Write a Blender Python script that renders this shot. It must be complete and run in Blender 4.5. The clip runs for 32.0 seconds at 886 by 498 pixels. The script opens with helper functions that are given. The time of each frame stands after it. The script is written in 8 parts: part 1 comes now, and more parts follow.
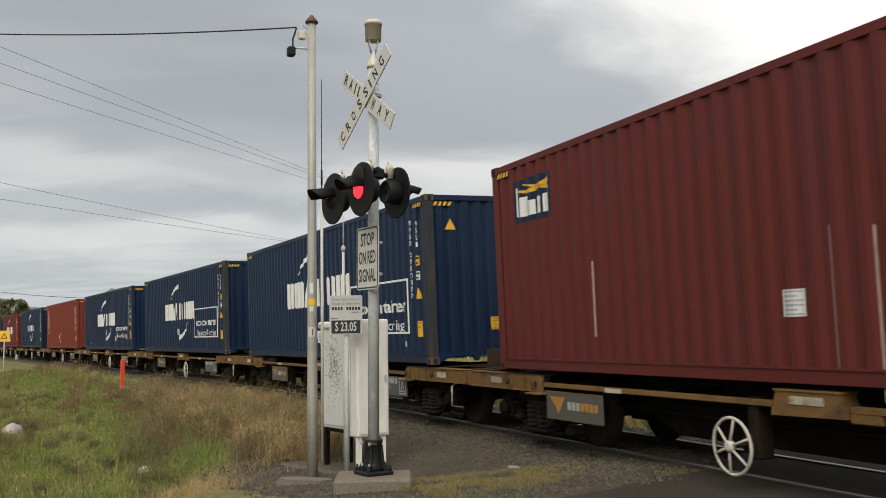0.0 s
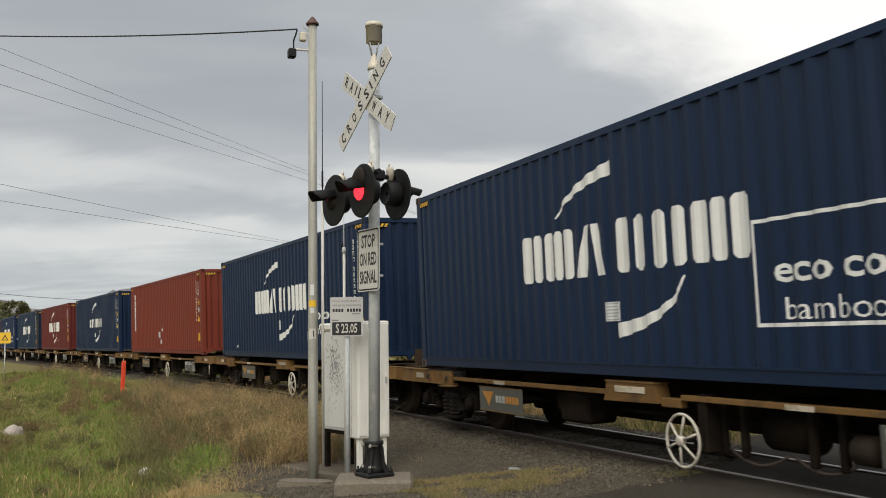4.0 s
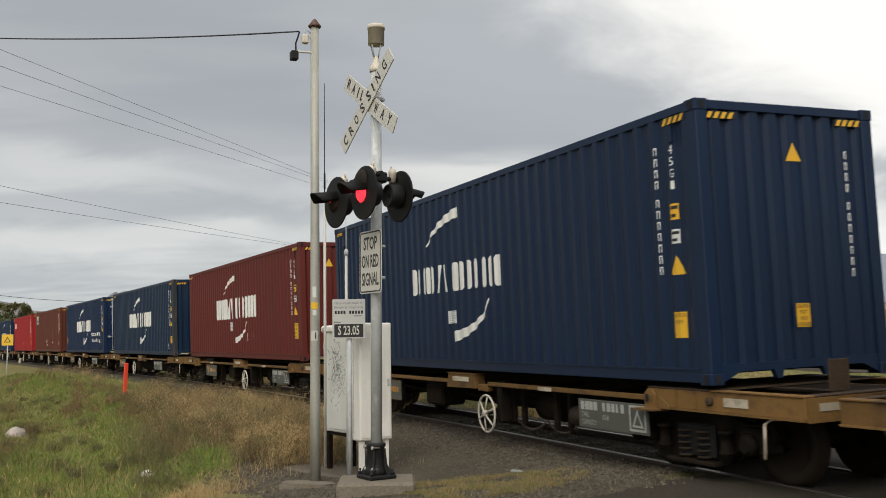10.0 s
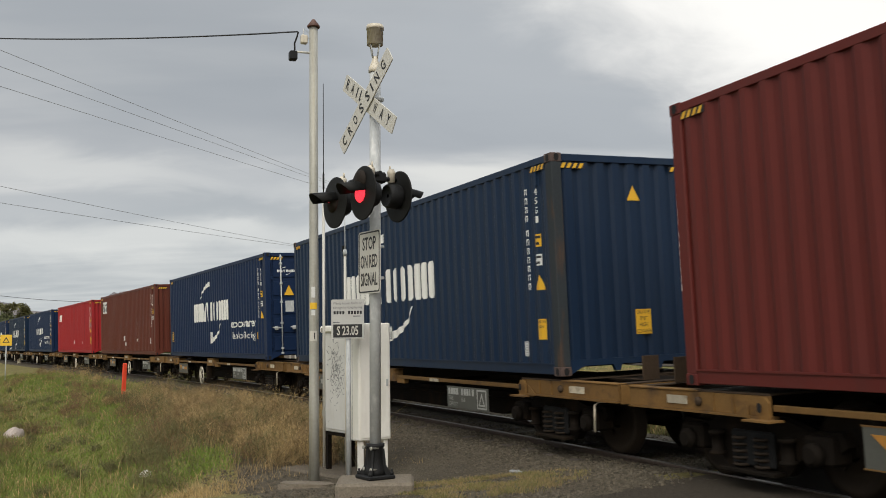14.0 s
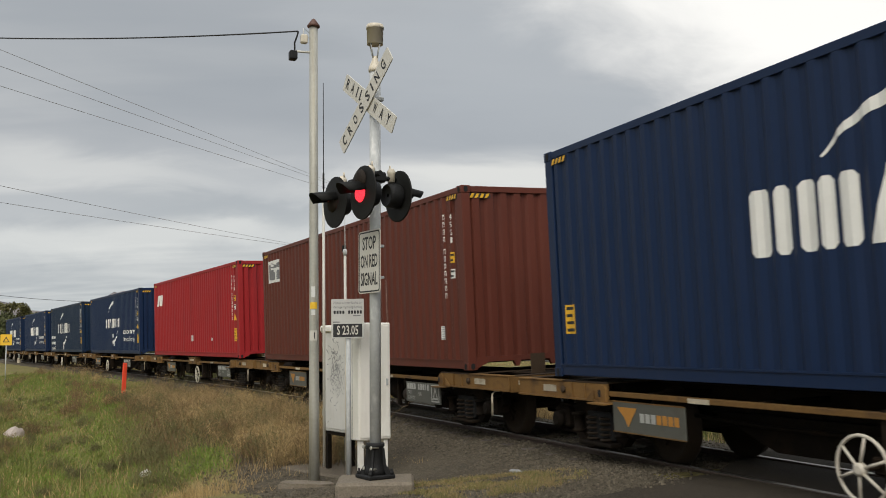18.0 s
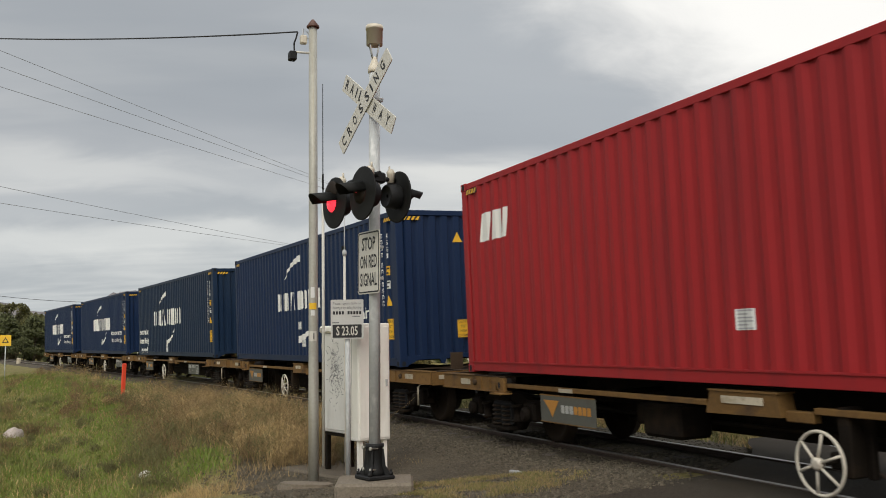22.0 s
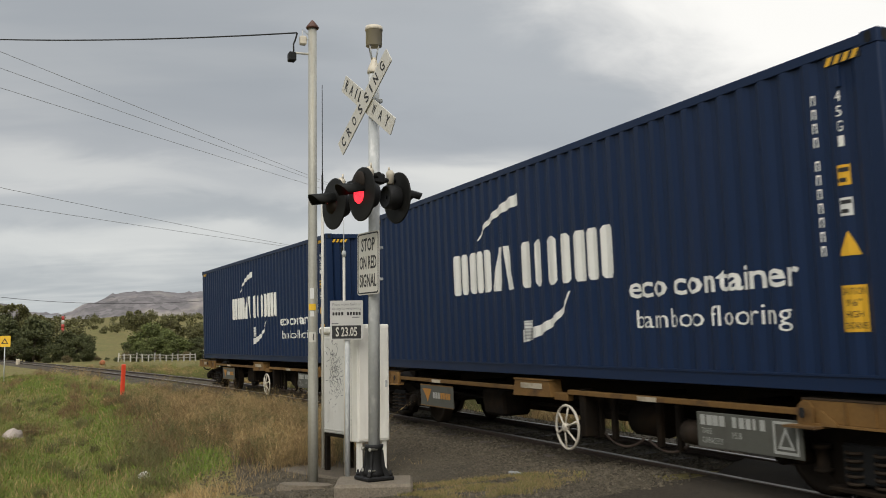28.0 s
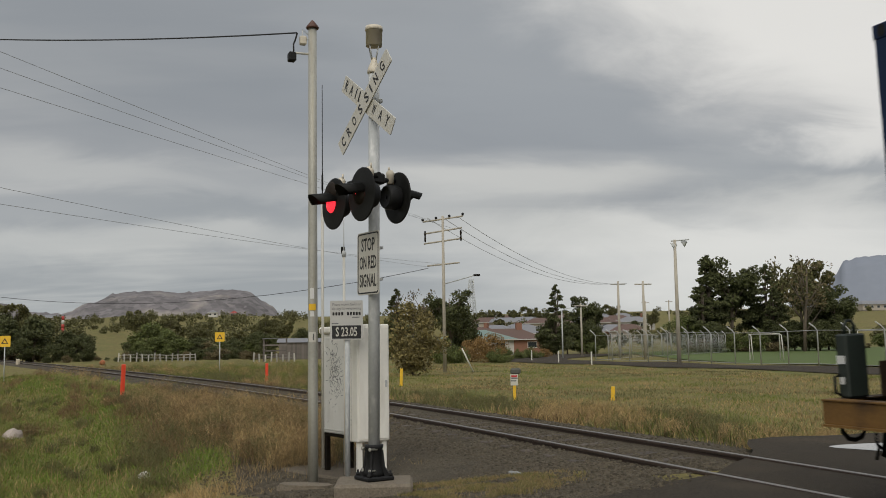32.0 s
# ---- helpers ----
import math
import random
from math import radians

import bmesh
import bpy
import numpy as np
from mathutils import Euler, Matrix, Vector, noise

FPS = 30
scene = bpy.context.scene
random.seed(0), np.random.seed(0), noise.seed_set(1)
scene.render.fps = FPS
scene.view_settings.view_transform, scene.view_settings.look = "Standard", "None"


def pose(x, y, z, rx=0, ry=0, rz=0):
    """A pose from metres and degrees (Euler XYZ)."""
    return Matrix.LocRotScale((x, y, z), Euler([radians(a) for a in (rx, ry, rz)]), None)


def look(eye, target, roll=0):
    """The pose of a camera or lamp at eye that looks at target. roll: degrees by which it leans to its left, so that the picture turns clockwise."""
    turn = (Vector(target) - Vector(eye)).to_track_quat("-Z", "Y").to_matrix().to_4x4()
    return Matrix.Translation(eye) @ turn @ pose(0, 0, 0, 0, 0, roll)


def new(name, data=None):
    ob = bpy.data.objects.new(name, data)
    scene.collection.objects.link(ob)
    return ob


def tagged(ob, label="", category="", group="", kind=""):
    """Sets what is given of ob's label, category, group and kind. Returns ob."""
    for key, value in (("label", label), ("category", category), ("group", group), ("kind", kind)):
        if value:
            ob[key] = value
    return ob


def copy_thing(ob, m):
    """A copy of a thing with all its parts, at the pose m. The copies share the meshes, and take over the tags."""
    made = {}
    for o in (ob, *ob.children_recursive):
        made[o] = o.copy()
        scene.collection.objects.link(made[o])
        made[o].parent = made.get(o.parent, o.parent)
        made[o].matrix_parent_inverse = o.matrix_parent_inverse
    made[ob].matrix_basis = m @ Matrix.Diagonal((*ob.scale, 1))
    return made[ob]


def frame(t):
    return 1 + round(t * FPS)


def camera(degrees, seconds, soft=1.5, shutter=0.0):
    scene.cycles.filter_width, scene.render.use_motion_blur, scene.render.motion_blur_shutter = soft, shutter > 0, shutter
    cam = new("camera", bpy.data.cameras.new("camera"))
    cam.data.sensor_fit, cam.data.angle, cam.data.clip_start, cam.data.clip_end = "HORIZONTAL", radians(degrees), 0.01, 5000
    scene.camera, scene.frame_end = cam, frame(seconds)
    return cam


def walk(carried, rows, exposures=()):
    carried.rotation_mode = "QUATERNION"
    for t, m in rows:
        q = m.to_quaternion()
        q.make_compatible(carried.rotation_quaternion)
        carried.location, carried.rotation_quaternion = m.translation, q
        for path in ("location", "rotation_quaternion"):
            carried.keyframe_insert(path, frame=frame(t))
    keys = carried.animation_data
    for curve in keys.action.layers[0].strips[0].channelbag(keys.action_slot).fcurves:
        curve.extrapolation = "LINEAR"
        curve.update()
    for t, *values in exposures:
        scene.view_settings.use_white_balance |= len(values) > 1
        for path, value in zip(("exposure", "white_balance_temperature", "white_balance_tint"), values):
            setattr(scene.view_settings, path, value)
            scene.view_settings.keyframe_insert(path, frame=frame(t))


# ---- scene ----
from itertools import product

# ---------------------------------------------------------------- camera
EYE = Vector((0.0, -5.992, 1.411))


def view(dx, dy):
    """Camera pose: a hand-steadied view, off its mean aim by a few hundredths of a degree."""
    yaw, pitch = radians(67.765) + dx / 1677, radians(5.767) + dy / 1677
    way = Vector((-math.sin(yaw) * math.cos(pitch), math.cos(yaw) * math.cos(pitch), math.sin(pitch)))
    return look(EYE, EYE + way, -0.87)


cam = camera(50.11, 32.0, soft=0.95, shutter=0.15)
walk(cam, [(t, view(dx, dy)) for t, dx, dy in (
    (0, -1, -9), (0.7, 0, -8), (2, 0, -6), (3.5, 0, -6), (5.5, 2, -6), (7, 2, -4.6), (9, 3, -3), (10, 4, -2.4), (12.5, 3, -2),
    (14, 2, -2), (16.5, 2, -3), (19, 2, -2.4), (22, 1, -1.6), (24, 0, -1), (26, 0, -0.6), (28, 0, 0), (32, 0, 0))],
    exposures=[(0, 0.12), (28, 0.04), (30, -0.02), (31, -0.10), (31.5, -0.12), (32, -0.38)])

# ---------------------------------------------------------------- sky and sun
world = bpy.data.worlds.new("overcast_sky")
scene.world = world
world.use_nodes = True
wt = world.node_tree
wt.nodes.clear()


def wn(kind, **kw):
    n = wt.nodes.new(kind)
    for key, value in kw.items():
        n.inputs[key].default_value = value
    return n


sky = wt.nodes.new("ShaderNodeTexSky")
sky.sky_type, sky.sun_disc = "NISHITA", False
sky.sun_elevation, sky.sun_rotation = radians(44), radians(120)
tc = wt.nodes.new("ShaderNodeTexCoord")
sep = wt.nodes.new("ShaderNodeSeparateXYZ")
wt.links.new(tc.outputs["Generated"], sep.inputs[0])
# a cloud deck seen from below: long streaks near the horizon, broad soft masses above
hgt = wn("ShaderNodeMath")
hgt.operation = "MAXIMUM"
wt.links.new(sep.outputs["Z"], hgt.inputs[0])
hgt.inputs[1].default_value = 0.0
lift = wn("ShaderNodeMath")
lift.operation = "ADD"
lift.inputs[1].default_value = 0.10
wt.links.new(hgt.outputs[0], lift.inputs[0])
div = wt.nodes.new("ShaderNodeVectorMath")
div.operation = "DIVIDE"
comb = wt.nodes.new("ShaderNodeCombineXYZ")
for i in range(3):
    wt.links.new(lift.outputs[0], comb.inputs[i])
wt.links.new(tc.outputs["Generated"], div.inputs[0])
wt.links.new(comb.outputs[0], div.inputs[1])


def deck(scale, detail, rough, turn_z, stretch_by, at, lo, hi):
    """One layer of cloud as a soft mask between the noise values lo and hi."""
    mp = wt.nodes.new("ShaderNodeMapping")
    mp.vector_type = "TEXTURE"
    mp.inputs["Rotation"].default_value = (0, 0, radians(turn_z))
    mp.inputs["Scale"].default_value = stretch_by
    mp.inputs["Location"].default_value = at
    wt.links.new(div.outputs[0], mp.inputs[0])
    n = wn("ShaderNodeTexNoise", Scale=scale, Detail=detail, Roughness=rough, Distortion=0.4)
    wt.links.new(mp.outputs[0], n.inputs["Vector"])
    r = wt.nodes.new("ShaderNodeMapRange")
    r.interpolation_type = "SMOOTHSTEP"
    r.inputs["From Min"].default_value, r.inputs["From Max"].default_value = lo, hi
    wt.links.new(n.outputs["Fac"], r.inputs["Value"])
    return r.outputs[0]


def blend(fac, a, b):
    m = wt.nodes.new("ShaderNodeMix")
    m.data_type = "RGBA"
    for key, v in (("Factor", fac), ("A", a), ("B", b)):
        sock = m.inputs[key] if key == "Factor" else [q for q in m.inputs if q.name == key and q.type == "RGBA"][0]
        if isinstance(v, (tuple, float)):
            sock.default_value = v
        else:
            wt.links.new(v, sock)
    return [q for q in m.outputs if q.type == "RGBA"][0]


PALE, MID, DULL = (0.66, 0.665, 0.66, 1), (0.50, 0.52, 0.54, 1), (0.36, 0.385, 0.42, 1)
broad = deck(0.62, 4.0, 0.45, 74, (1.9, 0.85, 1), (0.6, 2.2, 0), 0.36, 0.64)
fine = deck(1.3, 6.0, 0.5, 70, (2.4, 0.8, 1), (3.1, 0.7, 0), 0.46, 0.74)
base = blend(broad, DULL, MID)
base = blend(fine, base, PALE)


def wmath(op, a, b):
    n = wn("ShaderNodeMath")
    n.operation = op
    for k, v in enumerate((a, b)):
        if isinstance(v, (int, float)):
            n.inputs[k].default_value = v
        else:
            wt.links.new(v, n.inputs[k])
    return n.outputs[0]


def wdot(v):
    n = wt.nodes.new("ShaderNodeVectorMath")
    n.operation = "DOT_PRODUCT"
    n.inputs[1].default_value = v
    wt.links.new(tc.outputs["Generated"], n.inputs[0])
    return n.outputs["Value"]


# single clouds over the western horizon: slopes (across, up), half sizes, tilt, colour, weight
ahead, across = wdot((-0.9257, 0.3784, 0)), wdot((0.3784, 0.9257, 0))
uv = wt.nodes.new("ShaderNodeCombineXYZ")
wt.links.new(wmath("DIVIDE", across, ahead), uv.inputs[0])
wt.links.new(wmath("DIVIDE", sep.outputs["Z"], ahead), uv.inputs[1])
ragged = wt.nodes.new("ShaderNodeMapping")
ragged.inputs["Scale"].default_value = (3.2, 9.0, 1)
wt.links.new(uv.outputs[0], ragged.inputs[0])
rag = wn("ShaderNodeTexNoise", Scale=1.6, Detail=6.0, Roughness=0.55, Distortion=0.5)
wt.links.new(ragged.outputs[0], rag.inputs["Vector"])
rag_c = wt.nodes.new("ShaderNodeVectorMath")
rag_c.operation = "MULTIPLY_ADD"
rag_c.inputs[1].default_value, rag_c.inputs[2].default_value = (0.30, 0.085, 0), (-0.15, -0.0425, 0)
wt.links.new(rag.outputs["Color"], rag_c.inputs[0])
uv_r = wt.nodes.new("ShaderNodeVectorMath")
wt.links.new(uv.outputs[0], uv_r.inputs[0])
wt.links.new(rag_c.outputs[0], uv_r.inputs[1])
DUSK, GREYISH, LIGHT, SHINE = (0.46, 0.49, 0.52, 1), (0.38, 0.41, 0.44, 1), (0.80, 0.80, 0.77, 1), (1.14, 1.12, 1.07, 1)
for u, v, su, sv, tilt, colour, weight in (
        (-0.33, 0.33, 0.42, 0.13, -6, GREYISH, 0.7), (0.05, 0.29, 0.20, 0.12, -18, DUSK, 0.85), (0.28, 0.215, 0.26, 0.050, -12, DUSK, 0.75),
        (0.40, 0.35, 0.38, 0.14, -18, SHINE, 0.9), (0.46, 0.225, 0.10, 0.05, -20, SHINE, 0.7), (0.06, 0.175, 0.22, 0.028, 2, LIGHT, 0.85), (0.16, 0.118, 0.30, 0.034, -3, LIGHT, 0.85),
        (-0.40, 0.20, 0.22, 0.030, -6, LIGHT, 0.5), (-0.34, 0.115, 0.26, 0.030, 2, LIGHT, 0.65), (-0.22, 0.15, 0.20, 0.022, -3, GREYISH, 0.6), (0.29, 0.133, 0.09, 0.018, -3, GREYISH, 0.7),
        (0.40, 0.15, 0.12, 0.03, -6, LIGHT, 0.7), (-0.05, 0.085, 0.35, 0.02, 0, GREYISH, 0.35), (0.36, 0.075, 0.36, 0.085, 0, SHINE, 0.9)):
    mp = wt.nodes.new("ShaderNodeMapping")
    mp.vector_type = "TEXTURE"
    mp.inputs["Location"].default_value = (u, v, 0)
    mp.inputs["Rotation"].default_value = (0, 0, radians(tilt))
    mp.inputs["Scale"].default_value = (su, sv, 1)
    wt.links.new(uv_r.outputs[0], mp.inputs[0])
    ln = wt.nodes.new("ShaderNodeVectorMath")
    ln.operation = "LENGTH"
    wt.links.new(mp.outputs[0], ln.inputs[0])
    r = wt.nodes.new("ShaderNodeMapRange")
    r.interpolation_type = "SMOOTHSTEP"
    r.inputs["From Min"].default_value, r.inputs["From Max"].default_value = 0.25, 1.25
    r.inputs["To Min"].default_value, r.inputs["To Max"].default_value = weight, 0.0
    wt.links.new(ln.outputs["Value"], r.inputs["Value"])
    base = blend(r.outputs[0], base, colour)
# a pale band low over the horizon
pale = wt.nodes.new("ShaderNodeMapRange")
pale.inputs["From Min"].default_value, pale.inputs["From Max"].default_value = 0.0, 0.20
pale.inputs["To Min"].default_value, pale.inputs["To Max"].default_value = 0.45, 0.0
wt.links.new(hgt.outputs[0], pale.inputs["Value"])
base = blend(pale.outputs[0], base, (0.72, 0.77, 0.77, 1))
# an overcast sky is brightest overhead
zen = wt.nodes.new("ShaderNodeMapRange")
zen.interpolation_type = "SMOOTHSTEP"
zen.inputs["From Min"].default_value, zen.inputs["From Max"].default_value = 0.40, 0.85
zen.inputs["To Min"].default_value, zen.inputs["To Max"].default_value = 0.95, 2.0
wt.links.new(hgt.outputs[0], zen.inputs["Value"])
bg1 = wn("ShaderNodeBackground", Strength=0.05)
wt.links.new(sky.outputs[0], bg1.inputs[0])
bg2 = wn("ShaderNodeBackground")
wt.links.new(base, bg2.inputs[0])
wt.links.new(zen.outputs[0], bg2.inputs["Strength"])
ms = wn("ShaderNodeMixShader", Fac=0.94)
wt.links.new(bg1.outputs[0], ms.inputs[1])
wt.links.new(bg2.outputs[0], ms.inputs[2])
wo = wt.nodes.new("ShaderNodeOutputWorld")
wt.links.new(ms.outputs[0], wo.inputs[0])

sun = new("sun", bpy.data.lights.new("sun", "SUN"))
sun.data.energy, sun.data.angle, sun.data.color = 2.5, radians(55), (1.0, 0.95, 0.86)
sun.matrix_world = look((26, -20, 38), (-8, 0, 0))

# ---------------------------------------------------------------- materials
MATS = {}


def mat(name, color, rough=0.6, metal=0.0, vary=0.25, scale=3.0, grain=40.0, bump=0.15, stain=None, stain_amount=0.0,
        stain_scale=(1, 1, 1), random_tone=0.0, island=0.0, spec=0.5, coords="Object", bump_scale=None, streak=0.0, emit=0.0, speck=None):
    """A worn surface: base colour, cloudy variation, fine grain, optional stains and streaks that run down."""
    if name in MATS:
        return MATS[name]
    m = bpy.data.materials.new(name)
    m.use_nodes = True
    nt = m.node_tree
    bs = nt.nodes["Principled BSDF"]
    bs.inputs["Roughness"].default_value = rough
    bs.inputs["Metallic"].default_value = metal
    bs.inputs["Specular IOR Level"].default_value = spec
    co = nt.nodes.new("ShaderNodeTexCoord")

    def noise_node(sc, detail=4, vec=None):
        n = nt.nodes.new("ShaderNodeTexNoise")
        n.inputs["Scale"].default_value, n.inputs["Detail"].default_value = sc, detail
        nt.links.new(vec or co.outputs[coords], n.inputs["Vector"])
        return n.outputs["Fac"]

    def math_node(op, a, b):
        n = nt.nodes.new("ShaderNodeMath")
        n.operation = op
        for i, v in enumerate((a, b)):
            if isinstance(v, (int, float)):
                n.inputs[i].default_value = v
            else:
                nt.links.new(v, n.inputs[i])
        return n.outputs[0]

    big, small = noise_node(scale), noise_node(grain, 3)
    f = math_node("ADD", math_node("MULTIPLY", math_node("SUBTRACT", big, 0.5), 2 * vary),
                  math_node("MULTIPLY", math_node("SUBTRACT", small, 0.5), vary * 1.2))
    if random_tone:
        oi = nt.nodes.new("ShaderNodeObjectInfo")
        f = math_node("ADD", f, math_node("MULTIPLY", math_node("SUBTRACT", oi.outputs["Random"], 0.5), random_tone))
    if island:
        ge = nt.nodes.new("ShaderNodeNewGeometry")
        f = math_node("ADD", f, math_node("MULTIPLY", math_node("SUBTRACT", ge.outputs["Random Per Island"], 0.5), island))
    if speck:
        vo = nt.nodes.new("ShaderNodeTexVoronoi")
        vo.inputs["Scale"].default_value = speck[0]
        nt.links.new(co.outputs[coords], vo.inputs["Vector"])
        sp = nt.nodes.new("ShaderNodeSeparateColor")
        nt.links.new(vo.outputs["Color"], sp.inputs[0])
        f = math_node("ADD", f, math_node("MULTIPLY", math_node("SUBTRACT", sp.outputs[0], 0.5), 2 * speck[1]))
    val = math_node("MAXIMUM", math_node("ADD", f, 1.0), 0.12)
    hs = nt.nodes.new("ShaderNodeHueSaturation")
    hs.inputs["Color"].default_value = (*color, 1)
    nt.links.new(val, hs.inputs["Value"])
    out = hs.outputs[0]
    if stain:
        mp = nt.nodes.new("ShaderNodeMapping")
        mp.inputs["Scale"].default_value = stain_scale
        nt.links.new(co.outputs[coords], mp.inputs[0])
        sn = noise_node(1.0, 6, mp.outputs[0])
        rng = nt.nodes.new("ShaderNodeMapRange")
        rng.inputs["From Min"].default_value, rng.inputs["From Max"].default_value = 0.52, 0.74
        rng.inputs["To Max"].default_value = stain_amount
        nt.links.new(sn, rng.inputs["Value"])
        mx = nt.nodes.new("ShaderNodeMix")
        mx.data_type = "RGBA"
        mx.inputs["B"].default_value = (*stain, 1)
        nt.links.new(rng.outputs[0], mx.inputs["Factor"])
        nt.links.new(out, mx.inputs["A"])
        out = mx.outputs["Result"]
    nt.links.new(out, bs.inputs["Base Color"])
    rr = math_node("ADD", math_node("MULTIPLY", math_node("SUBTRACT", big, 0.5), 0.25), rough)
    nt.links.new(rr, bs.inputs["Roughness"])
    if bump:
        bp = nt.nodes.new("ShaderNodeBump")
        bp.inputs["Strength"].default_value, bp.inputs["Distance"].default_value = bump, 0.02
        nt.links.new(noise_node(bump_scale or grain, 5), bp.inputs["Height"])
        nt.links.new(bp.outputs[0], bs.inputs["Normal"])
    if emit:
        bs.inputs["Emission Color"].default_value = (*color, 1)
        bs.inputs["Emission Strength"].default_value = emit
    MATS[name] = m
    return m


RUST = (0.10, 0.045, 0.022)
M_GROUND = mat("dry_grassy_earth", (0.165, 0.140, 0.050), 0.95, vary=0.5, scale=0.5, grain=9, bump=0.6, spec=0.2, speck=(22, 0.3), stain=(0.100, 0.122, 0.030),
               stain_amount=0.95, stain_scale=(0.16, 0.22, 0.18))
M_GRAVEL = mat("grey_gravel", (0.079, 0.066, 0.046), 0.95, vary=0.4, scale=1.3, grain=55, bump=0.9, bump_scale=45, spec=0.2, speck=(75, 0.55), stain=(0.06, 0.045, 0.03),
               stain_amount=0.6, stain_scale=(0.8, 0.8, 0.8))
M_STONE = mat("ballast_stone", (0.098, 0.083, 0.060), 0.9, spec=0.2, vary=0.2, scale=8, grain=60, island=0.9, bump=0.4)
M_ASPHALT = mat("worn_asphalt", (0.052, 0.043, 0.032), 0.95, spec=0.15, vary=0.3, scale=0.7, grain=120, bump=0.5, bump_scale=150, speck=(75, 0.35), stain=(0.072, 0.058, 0.041),
                stain_amount=0.9, stain_scale=(0.8, 1.1, 0.8))
M_RAIL = mat("rusty_rail_steel", (0.055, 0.036, 0.026), 0.75, vary=0.35, scale=3, grain=60)
M_RAILTOP = mat("polished_rail_head", (0.22, 0.20, 0.18), 0.42, metal=0.9, vary=0.1, scale=2, grain=30, bump=0.05)
M_SLEEPER = mat("weathered_sleeper_timber", (0.075, 0.06, 0.048), 0.9, vary=0.35, scale=4, grain=30, random_tone=0.5, bump=0.5)
M_GALV = mat("galvanised_steel", (0.44, 0.45, 0.44), 0.62, metal=0.0, vary=0.22, scale=6, grain=28, bump=0.08, stain=(0.68, 0.68, 0.65),
             stain_amount=0.75, stain_scale=(14, 14, 7))
M_POLE = mat("aged_galvanised_pole", (0.40, 0.39, 0.34), 0.6, metal=0.3, vary=0.22, scale=4, grain=30, bump=0.1, stain=(0.24, 0.19, 0.10),
             stain_amount=0.6, stain_scale=(9, 9, 0.5))
M_BLACK = mat("black_enamel", (0.012, 0.012, 0.011), 0.55, spec=0.16, vary=0.4, scale=8, grain=40, bump=0.05)
M_BLACKIRON = mat("black_cast_iron", (0.014, 0.014, 0.014), 0.55, spec=0.2, vary=0.5, scale=9, grain=60, bump=0.25)
M_CREAM = mat("cream_enamel", (0.60, 0.54, 0.43), 0.45, vary=0.1, scale=4, grain=30, bump=0.05, stain=(0.36, 0.29, 0.19), stain_amount=0.4,
              stain_scale=(6, 6, 1.5))
M_SIGNWHITE = mat("white_sign_face", (0.56, 0.54, 0.48), 0.5, vary=0.08, scale=5, grain=30, bump=0.03, stain=(0.46, 0.42, 0.34), stain_amount=0.35,
                  stain_scale=(5, 5, 5))
M_CABINET = mat("white_painted_steel", (0.88, 0.85, 0.77), 0.5, vary=0.05, scale=3, grain=25, bump=0.04, stain=(0.55, 0.50, 0.40), stain_amount=0.35,
                stain_scale=(4, 4, 1.2))
M_CONCRETE = mat("weathered_concrete", (0.180, 0.152, 0.116), 0.92, spec=0.2, speck=(60, 0.15), vary=0.3, scale=3, grain=50, bump=0.5, stain=(0.13, 0.105, 0.072), stain_amount=0.7,
                 stain_scale=(3, 3, 3))
M_OLDSLAB = mat("dark_old_concrete", (0.125, 0.104, 0.078), 0.92, spec=0.2, vary=0.35, scale=3, grain=50, bump=0.5, speck=(60, 0.2), stain=(0.085, 0.07, 0.048), stain_amount=0.7, stain_scale=(3, 3, 3))
M_INK = mat("black_lettering", (0.015, 0.015, 0.016), 0.6, vary=0.2, scale=10, grain=50, bump=0)
M_GREYINK = mat("grey_lettering", (0.16, 0.16, 0.16), 0.6, vary=0.2, scale=10, grain=50, bump=0)
M_RED = mat("glowing_red_lens", (1.0, 0.03, 0.05), 0.3, vary=0.3, scale=40, grain=90, bump=0.2, emit=1.6)
M_DARKRED = mat("unlit_red_lens", (0.075, 0.045, 0.025), 0.25, vary=0.3, scale=40, grain=90, bump=0.2)
M_ADDED_VANE = mat("added_dark_amber_vane", (0.020, 0.015, 0.011), 0.7, spec=0.15, vary=0.3, scale=40, grain=90, bump=0.2)
M_ORANGE = mat("orange_plastic", (0.80, 0.075, 0.03), 0.55, vary=0.1, scale=3, grain=20, bump=0.05)
M_YELLOW = mat("yellow_sign_paint", (0.76, 0.46, 0.025), 0.5, vary=0.1, scale=4, grain=30, bump=0.04)
M_OCHRE = mat("ochre_wagon_paint", (0.175, 0.094, 0.028), 0.75, vary=0.35, scale=2.5, grain=30, bump=0.2, stain=(0.05, 0.03, 0.019), stain_amount=0.95,
              stain_scale=(2.6, 2.6, 4.0), random_tone=0.35, spec=0.3)
M_UNDER = mat("grimy_dark_steel", (0.012, 0.009, 0.0065), 0.85, spec=0.1, vary=0.4, scale=3, grain=40, bump=0.25, stain=(0.032, 0.020, 0.011), stain_amount=0.8,
              stain_scale=(3, 3, 3))
M_WHEEL = mat("dark_wheel_steel", (0.030, 0.021, 0.014), 0.7, metal=0.1, spec=0.2, vary=0.35, scale=4, grain=40, bump=0.15)
M_DECK = mat("rusty_deck_plate", (0.06, 0.04, 0.025), 0.85, spec=0.2, vary=0.4, scale=2.5, grain=30, bump=0.3, stain=(0.04, 0.03, 0.024), stain_amount=0.9, stain_scale=(2, 2, 2))
